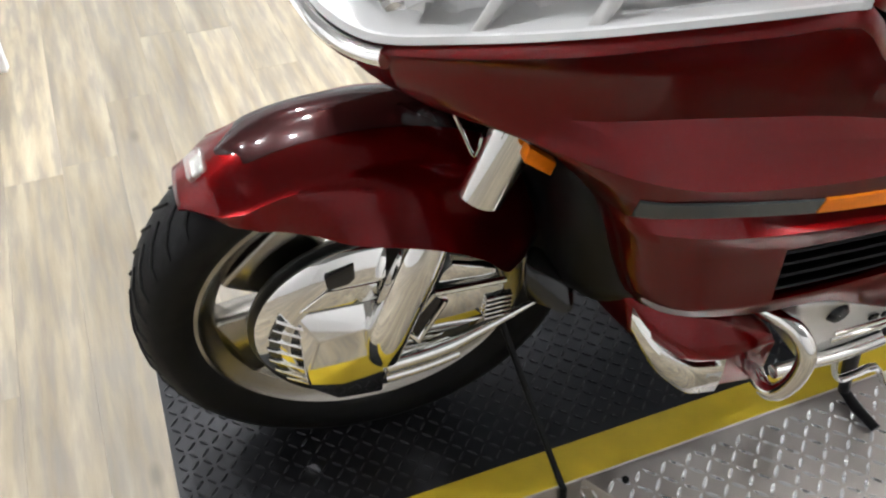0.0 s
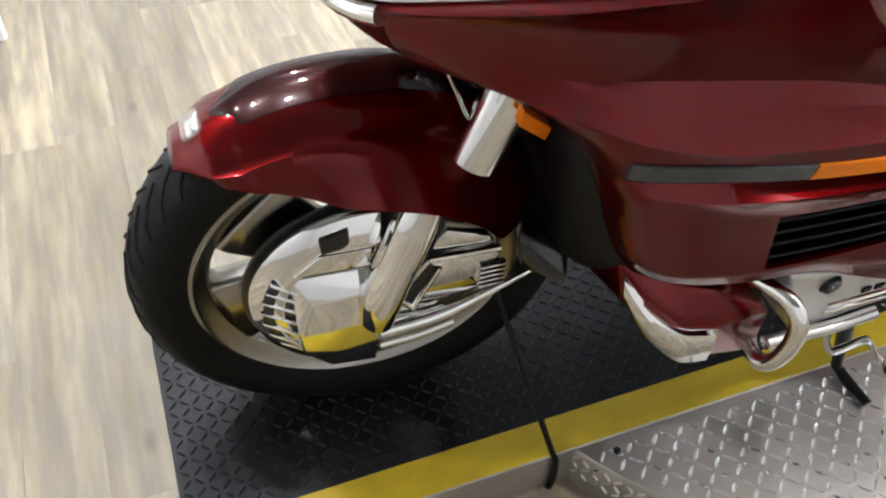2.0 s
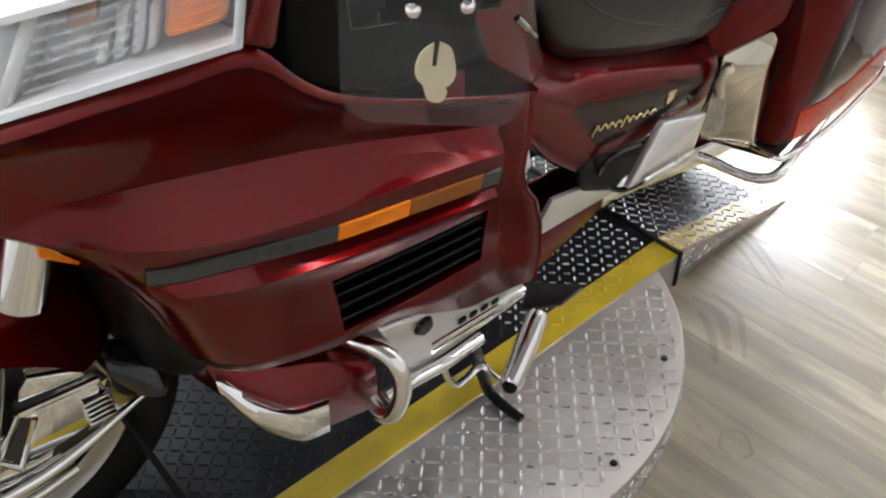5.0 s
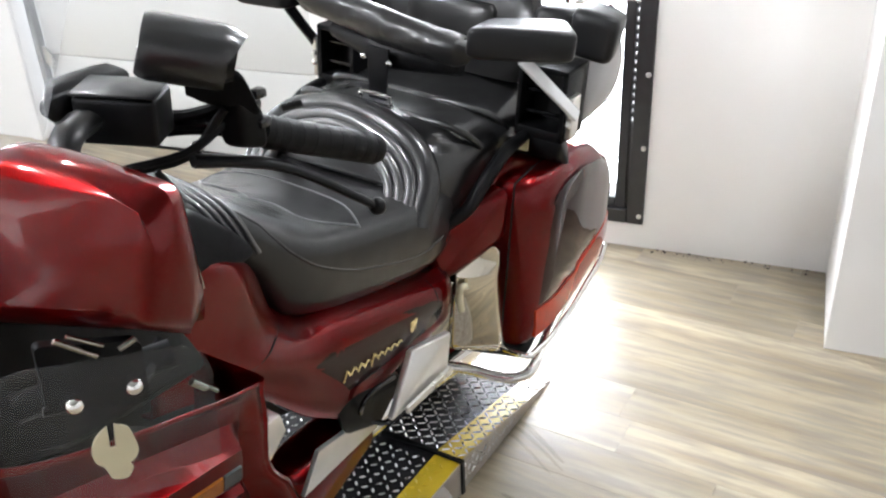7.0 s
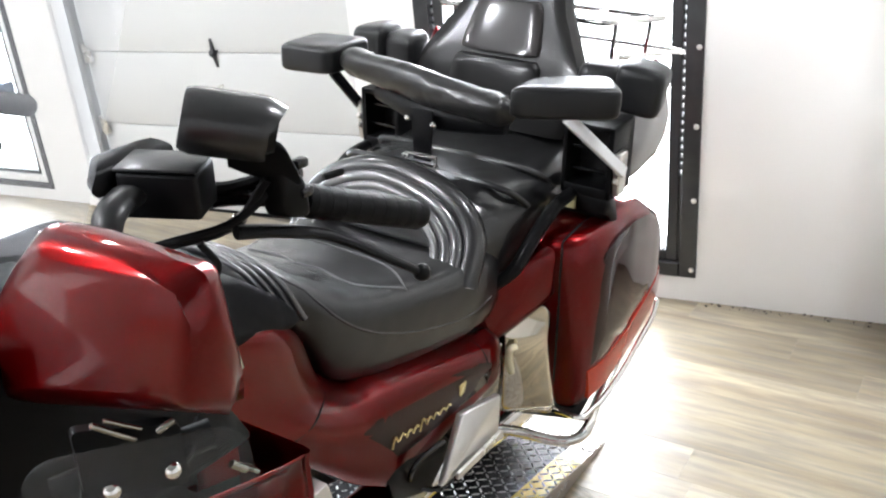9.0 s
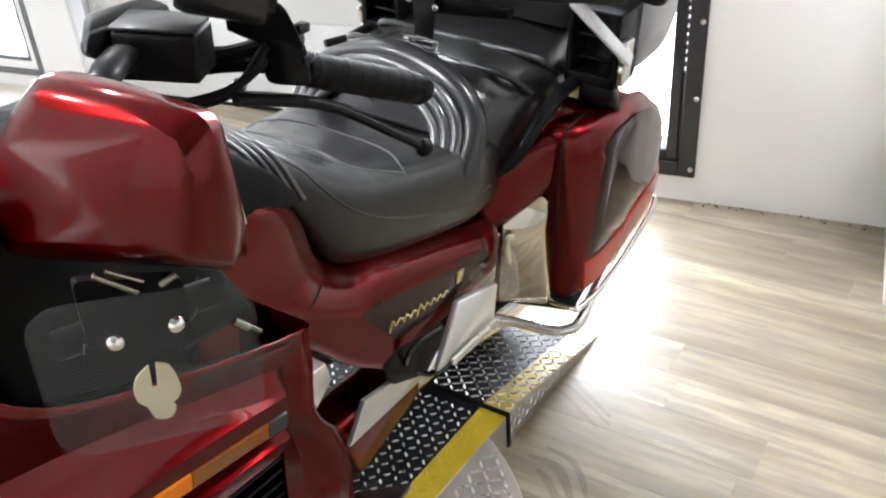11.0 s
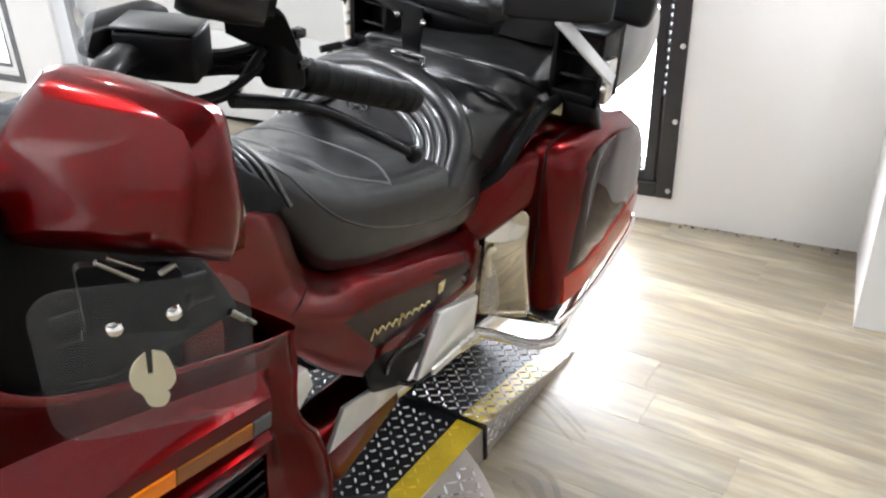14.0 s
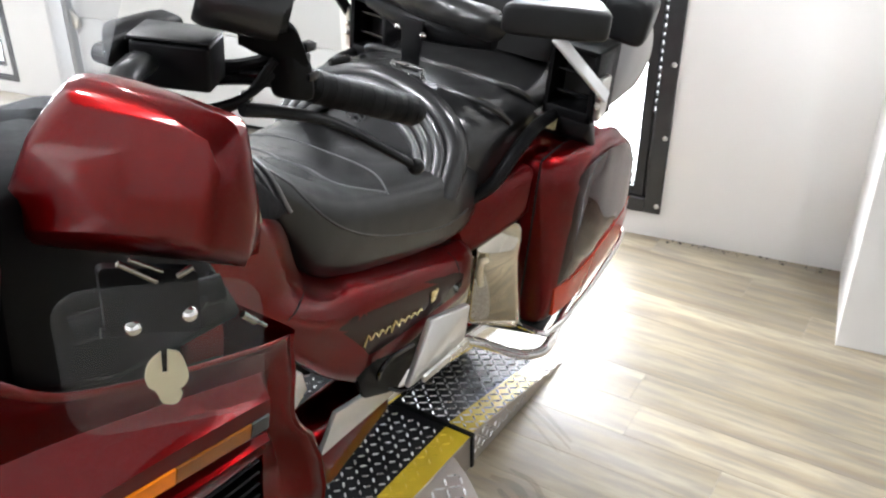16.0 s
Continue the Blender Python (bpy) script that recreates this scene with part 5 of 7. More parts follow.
for ob in both("side_cover", side_skin, PAINT, bike, "red side cover with a dark two-tone swoosh"):
    md = ob.modifiers.new("thickness", "SOLIDIFY")
    md.thickness, md.offset = 0.003, -1
    s = 1 if ob.name.endswith(".001") else -1
    fl = (lambda p: p) if s < 0 else mir
    bm = bmesh.new()
    rows = []
    for x in np.linspace(.972, 1.335, 22):
        top = float(np.interp(x, [.972, 1.03, 1.10, 1.20, 1.30, 1.335], [.532, .546, .536, .512, .488, .470]))
        low = float(np.interp(x, [.972, 1.03, 1.075, 1.10, 1.20, 1.30, 1.335], [.530, .460, .402, .385, .402, .420, .440]))
        rows.append([fl(side_point(x, low + (top - low) * q, .0012)) for q in np.linspace(0, 1, 7)])
    loft(bm, rows, False, False)
    part("dark_swoosh", bm, PAINT_GREY, ob, "dark brown-grey swoosh")
    for k in range(9):
        bm = bmesh.new()
        x, z = 1.042 + k * 0.0185, .472 - k * 0.0022
        h = 0.013 if k in (0, 4) else 0.0075
        tube(bm, [fl(side_point(x + a, z + b, .0032)) for a, b in ((-.005, -h), (.003, h * .7), (.010, -h * .4))], 0.0024, 6, 2)
        part("script_bar", bm, GOLD, ob)
    bm = bmesh.new()
    hull(bm, [fl(side_point(x, z, d)) for x, z in ((1.222, .482), (1.245, .484), (1.242, .458), (1.226, .455)) for d in (.001, .005)], 0.001, 1)
    part("gold_badge", bm, GOLD, ob)
    bm = bmesh.new()
    tube(bm, [fl(side_at(x, q) + Vector((0, -.0004, 0))) for x, q in ((.93, 2.0), (.905, 2.9), (.87, 3.7), (.83, 4.4), (.79, 4.9))], 0.0016, 6, 3)
    part("panel_seam", bm, BLACK, ob)
    bm = bmesh.new()
    tube(bm, [fl(side_at(1.315 + .012 * q, 1.2 + 4.2 * q) + Vector((0, -.0004, 0))) for q in (0, .25, .5, .75, 1)], 0.0016, 6, 3)
    part("panel_seam", bm, BLACK, ob)


def rear_panel(bm):
    hull(bm, [(1.37, -.185, .525), (1.37, -.175, .60), (1.493, -.290, .665), (1.493, -.290, .560), (1.50, -.13, .69), (1.38, -.10, .63), (1.40, -.10, .50), (1.50, -.12, .50), (1.44, -.20, .535), (1.432, -.212, .470), (1.375, -.204, .480)], 0.010, 3)


both("rear_side_panel", rear_panel, PAINT, bike, "red panel between seat and saddlebag")


def rear_frame(bm):
    hull(bm, [(1.34, -.17, .34), (1.34, -.17, .54), (1.50, -.20, .34), (1.50, -.20, .56), (1.34, -.02, .34), (1.34, -.02, .54), (1.50, -.02, .34), (1.50, -.02, .56)], 0.008, 2)


both("rear_frame", rear_frame, BLACK, bike, "black frame ahead of the rear wheel")


def low_red(bm):
    hull(bm, [(.93, -.19, .27), (1.17, -.19, .285), (1.18, -.19, .20), (.98, -.19, .13), (.93, -.1, .3), (1.17, -.1, .3), (1.18, -.1, .2), (.98, -.1, .13)], 0.02, 3)


both("lower_panel", low_red, PAINT, bike, "red lower panel")


def plate_a(bm):
    plate(bm, [(.928, .272), (.972, .345), (1.160, .312), (1.172, .268)], 0.010, Matrix.Translation((0, -.205, 0)), 0.002)


both("heel_plate", plate_a, PLATE, bike, "brushed aluminium heel plate")


def plate_b(bm):
    hull(bm, [(1.213, -.246, .428), (1.311, -.273, .424), (1.298, -.276, .335), (1.133, -.256, .318), (1.150, -.254, .345), (1.213, -.232, .428), (1.311, -.259, .424), (1.298, -.262, .335), (1.133, -.242, .318)], 0.003, 2)


for ob in both("folded_footboard", plate_b, PLATE, bike, "folded aluminium passenger footboard"):
    s = 1 if ob.name.endswith(".001") else -1
    bm = bmesh.new()
    hull(bm, [(1.165, s * .262, .333), (1.298, s * .279, .355), (1.298, s * .279, .338), (1.165, s * .262, .318), (1.165, s * .270, .333), (1.298, s * .288, .355), (1.298, s * .288, .338), (1.165, s * .270, .318)], 0.002, 1)
    part("footboard_lip", bm, ALU, ob)
    bm = bmesh.new()
    tube(bm, [(1.08, s * .22, .36), (1.075, s * .23, .39), (1.10, s * .235, .405), (1.16, s * .24, .40)], 0.005, 8, 4)
    part("footboard_wire", bm, GLOSS_BLACK, ob)
both("board_bracket", lambda bm: tube(bm, [(1.10, -.20, .33), (1.14, -.235, .300), (1.22, -.248, .305), (1.30, -.256, .322)], 0.007, 10, 4, 0.5), GLOSS_BLACK, bike, "black board bracket")
both("board_mount", lambda bm: hull(bm, [(1.02, -.215, .40), (1.12, -.215, .42), (1.22, -.225, .35), (1.14, -.225, .29), (1.04, -.215, .33), (1.05, -.15, .42), (1.2, -.15, .42), (1.15, -.15, .28)], 0.008, 2), BLACK, bike)
both("muffler", lambda bm: tube(bm, [(.95, -.10, .15), (1.3, -.115, .16), (1.62, -.16, .17), (1.9, -.18, .19)], [0.035, 0.04, 0.045, 0.04], 24, 4), CHROME, bike, "chrome muffler")

# seat
bm = bmesh.new()
cushion(bm, [(.845, .05, .835, .800, .0), (.88, .085, .832, .770, .008), (.94, .118, .805, .670, .012), (.985, .152, .774, .580, .012), (1.05, .173, .744, .548, .002), (1.14, .190, .728, .530, -.012), (1.24, .208, .720, .516, -.022), (1.32, .218, .718, .508, -.024), (1.40, .212, .705, .52, -.01), (1.46, .18, .68, .60, 0)], 32, 3.8)
seat_skin = BVHTree.FromBMesh(bm)
seat = part("seat", bm, LEATHER, bike, "black padded vinyl rider seat with piping")
# the grey also carries the top seams' highlight; side seams stay dark vinyl
PIPE = mat("grey_piping", (0.09, 0.09, 0.094), 0.35, 0, 0, 60, 0.15)


def seam(points, side=0):
    """A line laid on the seat from above, or from one side."""
    out = []
    for p in spline([Vector(p) for p in points], 5):
        hit = seat_skin.ray_cast(Vector((p.x, p.y, 1.2)), Vector((0, 0, -1))) if not side else seat_skin.ray_cast(Vector((p.x, side * 0.6, p.z)), Vector((0, -side, 0)))
        if hit[0]:
            out.append(hit[0] - hit[1] * 0.0004 if hit[1].z < 0 and not side else hit[0] + hit[1] * 0.0004)
    return out


bm = bmesh.new()
tube(bm, seam([(1.150, .172, 0), (1.190, .10, 0), (1.205, 0, 0), (1.190, -.10, 0), (1.150, -.172, 0)]), 0.0022, 8, 1)
part("piping", bm, PIPE, seat)
for s in (-1, 1):
    bm = bmesh.new()
    tube(bm, seam([(1.068, s * .002, 0), (1.082, s * .04, 0), (1.070, s * .10, 0), (1.088, s * .130, 0), (1.150, s * .168, 0)]), 0.0022, 8, 1)
    part("piping", bm, PIPE, seat)
    bm = bmesh.new()
    tube(bm, seam([(.915, s * .075, 0), (.94, s * .100, 0), (.960, s * .118, 0)]) + seam([(.972, 0, .752), (.995, 0, .718), (1.033, 0, .682), (1.09, 0, .648), (1.164, 0, .620), (1.277, 0, .594), (1.36, 0, .600)], s), 0.0024, 8, 1)
    part("side_seam", bm, LEATHER, seat)
for k in range(4):
    bm = bmesh.new()
    x = .874 + .012 * k
    tube(bm, [(x + .03, -.105 - .01 * k, .775 - .012 * k), (x + .008, -.075 - .008 * k, .826 - .004 * k), (x, 0, .846 - .003 * k), (x + .008, .075 + .008 * k, .826 - .004 * k), (x + .03, .105 + .01 * k, .775 - .012 * k)], 0.0048, 10, 6)
    part("seat_rib", bm, HIGHLIT_VINYL, seat)
for k, (r, dx, dz, w) in enumerate(((0.026, 0.006, -0.030, .004), (0.0135, -0.024, -0.036, .020), (0.0115, -0.036, -0.050, .036), (0.0105, -0.046, -0.064, .052))):
    bm = bmesh.new()
    tube(bm, [(1.285 + dx, -.203 + w, .645), (1.335 + dx, -.190 + w, .745 + dz * .6), (1.355 + dx, -.12 + w * .6, .812 + dz), (1.36 + dx, 0, .836 + dz), (1.355 + dx, .12 - w * .6, .812 + dz), (1.335 + dx, .190 - w, .745 + dz * .6), (1.285 + dx, .203 - w, .645)], r, 14, 6)
    part("seat_bolster", bm, LEATHER if k == 0 else HIGHLIT_VINYL, seat, "quilted arched seat bolster")
bm = bmesh.new()
rows = []
for s in np.linspace(0, 1, 8):
    rows.append([Vector((1.300 + 0.045 * s - 0.03 * (1 - (q * q)) * s + 0.02 * math.sin(6 * q * s) * 0.2, q * (.160 - .055 * s * s), .70 + .085 * s - .02 * q * q * s)) for q in np.linspace(-1, 1, 11)])
loft(bm, rows, False, False)
md = part("seat_back_panel", bm, mat("buttoned_vinyl", (0.010, 0.010, 0.0108), 0.36, 0, 1.0, 22, 0.06, 0.15, spec=0.6, coat_rough=0.12, crease=0.75, coat_ior=1.7), seat, "creased vinyl panel").modifiers.new("thickness", "SOLIDIFY")
md.thickness = 0.02
bm = bmesh.new()
for q in range(7):
    a0 = 2 * math.pi * q / 7
    c = Vector((1.302, 0.022 + 0.020 * math.cos(a0), .752 + 0.014 * math.sin(a0)))
    tube(bm, [c + Vector((0, 0.008 * math.cos(b), 0.007 * math.sin(b))) for b in np.linspace(0, 2 * math.pi, 9)], 0.0022, 6, 1)
part("embroidery", bm, PIPE, seat, "raised flower stitching")
# passenger seat
bm = bmesh.new()
cushion(bm, [(1.345, .150, .735, .56, 0), (1.365, .190, .770, .555, .004), (1.41, .212, .785, .555, .006), (1.48, .224, .788, .570, .004), (1.56, .228, .790, .60, -.004), (1.65, .222, .792, .63, -.004), (1.73, .205, .80, .66, 0), (1.78, .17, .80, .68, 0)], 32, 3.0)
passenger = part("passenger_seat", bm, LEATHER, bike, "black padded vinyl passenger seat")
for k in range(2):
    bm = bmesh.new()
    x = 1.455 + 0.11 * k
    tube(bm, [(x + .04, -.216, .738), (x, -.175, .779), (x - .01, 0, .785), (x, .175, .779), (x + .04, .216, .738)], 0.0075, 10, 6)
    part("seat_rib", bm, LEATHER, passenger)
both("seat_side_pad", lambda bm: tube(bm, [(1.39, -.200, .600), (1.415, -.236, .640), (1.46, -.250, .690), (1.53, -.256, .728), (1.62, -.258, .735)], [0.012, 0.014, 0.014, 0.014, 0.012], 14, 5), BLACK, passenger, "black grab bar pad")
# rider backrest
rb = new("rider_backrest")
rb.parent = bike
bm = bmesh.new()
tube(bm, [(1.492, .200, .962), (1.490, .192, .961), (1.484, .10, .952), (1.478, 0, .941), (1.480, -.09, .930), (1.486, -.160, .920), (1.488, -.168, .919)], [0.020, 0.033, 0.037, 0.037, 0.037, 0.034, 0.020], 28, 10, 0.85)
for v in bm.verts:
    n = noise.noise(Vector((v.co.x * 30, v.co.y * 9, v.co.z * 30))) + 0.6 * noise.noise(Vector((v.co.x * 55, v.co.y * 24, v.co.z * 55)))
    c = Vector((1.483, v.co.y, .941 + .11 * v.co.y))
    v.co += (v.co - c) * 0.14 * n
part("bolster", bm, mat("creased_vinyl", (0.010, 0.0098, 0.0098), 0.4, 0, 0.8, 40, 0.06, 0.2, spec=0.35, coat_rough=0.13, crease=0.9), rb, "creased vinyl backrest roll")
bm = bmesh.new()
tube(bm, [(1.52, .15, .90), (1.50, 0, .885), (1.52, -.15, .88)], [0.02, 0.035, 0.02], 12, 4)
part("bolster_base", bm, BLACK, rb)
bm = bmesh.new()
plate(bm, [(-.026, .905), (.026, .905), (.020, .800), (-.020, .800)], .005, Matrix.Translation((1.452, 0, 0)) @ Matrix.Rotation(radians(90), 4, "Z"), .001)
part("strap", bm, BLACK, rb, "punched black strap")
bm = bmesh.new()
tube(bm, [(1.444, -.036, .792), (1.444, .036, .792), (1.446, .036, .812), (1.446, -.036, .812), (1.444, -.036, .792)], 0.0045, 8, 1)
part("buckle", bm, CHROME, rb, "chrome buckle")
for y, z in ((-.036, .790), (.036, .806), (-.03, .880), (.03, .884)):
    bm = bmesh.new()
    bmesh.ops.create_uvsphere(bm, u_segments=10, v_segments=6, radius=0.007, matrix=Matrix.Translation((1.446, y, z)))
    part("rivet", bm, CHROME, rb)
# passenger backrest
pb = new("passenger_backrest")
pb.parent = bike


def back_slab(bm, rows_in, depth):
    rings = []
    for x, z, w, b in rows_in:
        ring = []
        for k in range(20):
            a = 2 * math.pi * k / 20
            c, s = math.cos(a), math.sin(a)
            ring.append((x - depth * math.copysign(abs(s) ** 0.6, s) + b * (c * c), w * math.copysign(abs(c) ** 0.6, c), z))
        rings.append(ring)
    fine = [spline([r[k] for r in rings], 4) for k in range(20)]
    loft(bm, [[f[j] for f in fine] for j in range(len(fine[0]))])


bm = bmesh.new()
back_slab(bm, [(1.745, .80, .185, -.02), (1.765, .865, .205, -.03), (1.785, .93, .200, -.03), (1.815, .995, .160, -.02), (1.84, 1.05, .128, -.015), (1.865, 1.11, .116, -.008), (1.885, 1.16, .105, 0), (1.895, 1.185, .07, 0)], 0.045)
part("back_shell", bm, BACK_VINYL, pb, "tall black passenger backrest")
bm = bmesh.new()
back_slab(bm, [(1.748, .955, .085, 0), (1.752, .965, .096, 0), (1.785, 1.035, .082, 0), (1.795, 1.055, .072, 0)], 0.012)
part("back_panel", bm, mat("brown_black_vinyl", (0.012, 0.0095, 0.0085), 0.42, 0, 0.7, 30, 0.06, 0.08, spec=0.2, coat_rough=0.11, crease=0.2, coat_ior=1.42), pb, "smooth raised panel")
bm = bmesh.new()
back_slab(bm, [(1.712, .850, .105, 0), (1.716, .865, .112, 0), (1.733, .925, .108, 0), (1.742, .943, .095, 0)], 0.016)
part("lumbar_panel", bm, BACK_VINYL, pb)


def wrap_pad(bm):
    soft_block(bm, [(1.70, -.20, .968), (1.72, -.30, .965), (1.715, -.30, .872), (1.70, -.20, .882)], [(1.79, -.20, .973), (1.80, -.30, .963), (1.80, -.30, .878), (1.79, -.20, .878)], 0.5, 14, 32)


def pod(bm):
    soft_block(bm, [(1.702, -.283, .980), (1.712, -.388, .968), (1.708, -.380, .868), (1.698, -.283, .880)], [(1.80, -.283, .984), (1.80, -.378, .968), (1.79, -.364, .876), (1.80, -.283, .876)], 0.42, 14, 40)


both("wrap_pad", wrap_pad, SATIN_VINYL, pb, "padded backrest wing")
both("speaker_pod", pod, SATIN_VINYL, pb, "rounded black speaker pod")
# armrests
for s in (-1, 1):
    arm = new("armrest")
    arm.parent = bike
    bm = bmesh.new()
    o = [(1.408, -.207), (1.498, -.208), (1.588, -.328), (1.505, -.390)] if s < 0 else [(1.430, .354), (1.557, .352), (1.586, .220), (1.450, .226)]
    soft_block(bm, [(x, y, .932) for x, y in o], [(x + .004, y, .992) for x, y in o], 0.32, 16, 48)
    part("arm_pad", bm, SATIN_VINYL, arm, "padded black armrest")
    bm = bmesh.new()
    top, low = ((1.47, -.298, .938), (1.607, -.362, .800)) if s < 0 else ((1.500, .262, .930), (1.618, .286, .820))
    a, b = Vector(top), Vector(low)
    n = (b - a).cross(Vector((0, 1, 0))).normalized() * .012
    hull(bm, [p + q + Vector((0, d, 0)) for p in (a, b) for q in (n, -n) for d in (-.005, .005)], 0.002, 1)
    part("arm_strut", bm, WHITE_PLASTIC if s < 0 else BLACK, arm, "flat armrest strut")
    bm = bmesh.new()
    w = .341 if s < 0 else .270
    hull(bm, [(x, s * y, z) for x, z in ((1.60, .835), (1.64, .835), (1.64, .745), (1.605, .745)) for y in (w, w + .014)], 0.003, 1)
    for z in (.778, .80):
        bmesh.ops.create_uvsphere(bm, u_segments=8, v_segments=6, radius=0.007, matrix=Matrix.Translation((1.602, s * (w + .007), z)))
    part("strut_bracket", bm, ALU, arm)

# trunk and saddlebags
trunk = new("trunk")
trunk.parent = bike
bm = bmesh.new()
rings = []
for z, x0, x1, w in ((.650, 1.72, 1.96, .23), (.68, 1.68, 2.00, .275), (.72, 1.69, 2.02, .310), (.78, 1.74, 2.04, .322), (.84, 1.80, 2.04, .312), (.868, 1.82, 2.03, .285), (.876, 1.85, 2.01, .24)):
    ring = []
    for k in range(32):
        a = 2 * math.pi * k / 32
        c, s = math.cos(a), math.sin(a)
        ring.append(((x0 + x1) / 2 + (x1 - x0) / 2 * math.copysign(abs(c) ** 0.5, c), w * math.copysign(abs(s) ** 0.5, s), z))
    rings.append(ring)
fine = [spline([r[k] for r in rings], 4) for k in range(32)]
loft(bm, [[f[j] for f in fine] for j in range(len(fine[0]))])
# silver-grey base puts the red shell's grazing reflection into its colour
part("trunk_shell", bm, mat("grazing_glare_grey", (0.22, 0.21, 0.21), 0.3, 0.3, 1.0, 8, 0.05), trunk, "glossy red lower trunk shell, its grazing reflection coloured in as silver-grey")
for s in (-1, 1):
    pk = new("side_pocket")
    pk.parent = trunk
    y0, y1, z1 = (.233, .340, .884) if s < 0 else (.168, .268, .868)
    z0 = .735
    xf, xb = 1.600, 1.70
    for a, b, c, d in ((y0, y1, z0, z0 + .022), (y0, y1, z1 - .012, z1), (y0, y0 + .010, z0, z1), (y1 - .012, y1, z0, z1)):
        bm = bmesh.new()
        box(bm, xf, xb, min(s * a, s * b), max(s * a, s * b), c, d, 0.003, 2)
        part("pocket_wall", bm, BLACK, pk)
    bm = bmesh.new()
    box(bm, xb - .03, xb, min(s * y0, s * y1), max(s * y0, s * y1), z0, z1, 0.002, 1)
    part("pocket_back", bm, mat("pocket_black", (0.006, 0.006, 0.006), 0.5, scale=40, vary=0.2), pk)
    for k in range(2):
        bm = bmesh.new()
        box(bm, xf + .02, xf + .03, min(s * (y0 + .012), s * (y1 - .014)), max(s * (y0 + .012), s * (y1 - .014)), z0 + .045 + k * .045, z0 + .051 + k * .045, 0.001, 1)
        part("pocket_rib", bm, GLOSS_BLACK, pk)
    bm = bmesh.new()
    hull(bm, [(1.602, s * y0, .737), (1.602, s * y1, .737), (1.604, s * y0, .700), (1.606, s * (y1 - .01), .700), (1.66, s * y1, .66), (1.64, s * y0, .655), (1.70, s * (y1 - .03), .72), (1.70, s * y0, .65)], 0.006, 2)
    part("pocket_base", bm, BLACK, pk)
    bm = bmesh.new()
    box(bm, 1.5965, 1.6015, min(s * (y0 + .010), s * (y0 + .036)), max(s * (y0 + .010), s * (y0 + .036)), .704, .730, 0.0005, 1)
    part("sticker", bm, LABEL, pk, "small yellowed sticker")
    bm = bmesh.new()
    hull(bm, [(1.86, s * .285, .87), (1.93, s * .308, .86), (2.00, s * .29, .90), (1.93, s * .285, .945), (1.91, s * .255, .91), (1.90, s * .24, .86)], 0.006, 2)
    part("trunk_lamp", bm, PAINT, trunk, "dark red trunk corner lamp")
rack = new("luggage_rack")
rack.parent = trunk
bm = bmesh.new()
tube(bm, [(1.86, -.19, 1.015), (1.88, -.205, 1.015), (2.05, -.235, .995), (2.09, -.20, .99), (2.09, .20, .99), (2.05, .235, .995), (1.88, .205, 1.015), (1.86, .19, 1.015), (1.86, -.19, 1.015)], 0.007, 10, 3)
part("rack_loop", bm, CHROME, rack, "chrome tube loop")
bm = bmesh.new()
tube(bm, [(1.87, -.225, .945), (1.90, -.245, .942), (2.05, -.275, .925), (2.09, -.25, .92), (2.09, .25, .92), (2.05, .275, .925), (1.90, .245, .942), (1.87, .225, .945)], 0.006, 10, 3)
part("rack_rail", bm, CHROME, rack, "lower chrome rack bar")
for y in (-.2, -.1, 0, .1, .2):
    bm = bmesh.new()
    tube(bm, [(1.86, y * .85, 1.015), (2.09, y, .99)], 0.004, 8, 1)
    part("rack_rail", bm, CHROME, rack)
for x, y in ((1.89, -.205), (2.03, -.23), (1.89, .205), (2.03, .23)):
    bm = bmesh.new()
    tube(bm, [(x, y, 1.008), (x, y * .94, .86)], 0.006, 8, 1)
    part("rack_leg", bm, CHROME, rack)
bm = bmesh.new()
tube(bm, [(2.0, .27, .85), (2.02, .28, 1.15), (2.06, .29, 1.5)], [0.004, 0.003, 0.002], 6, 2)
part("aerial", bm, ALU, trunk, "thin aerial")


def bag_ring(x, y0, y1, z0, z1, r=0.45):
    ring = []
    for k in range(28):
        a = 2 * math.pi * k / 28
        c, s = math.cos(a), math.sin(a)
        ring.append((x, (y0 + y1) / 2 + (y1 - y0) / 2 * math.copysign(abs(c) ** r, c), (z0 + z1) / 2 + (z1 - z0) / 2 * math.copysign(abs(s) ** r, s)))
    return ring


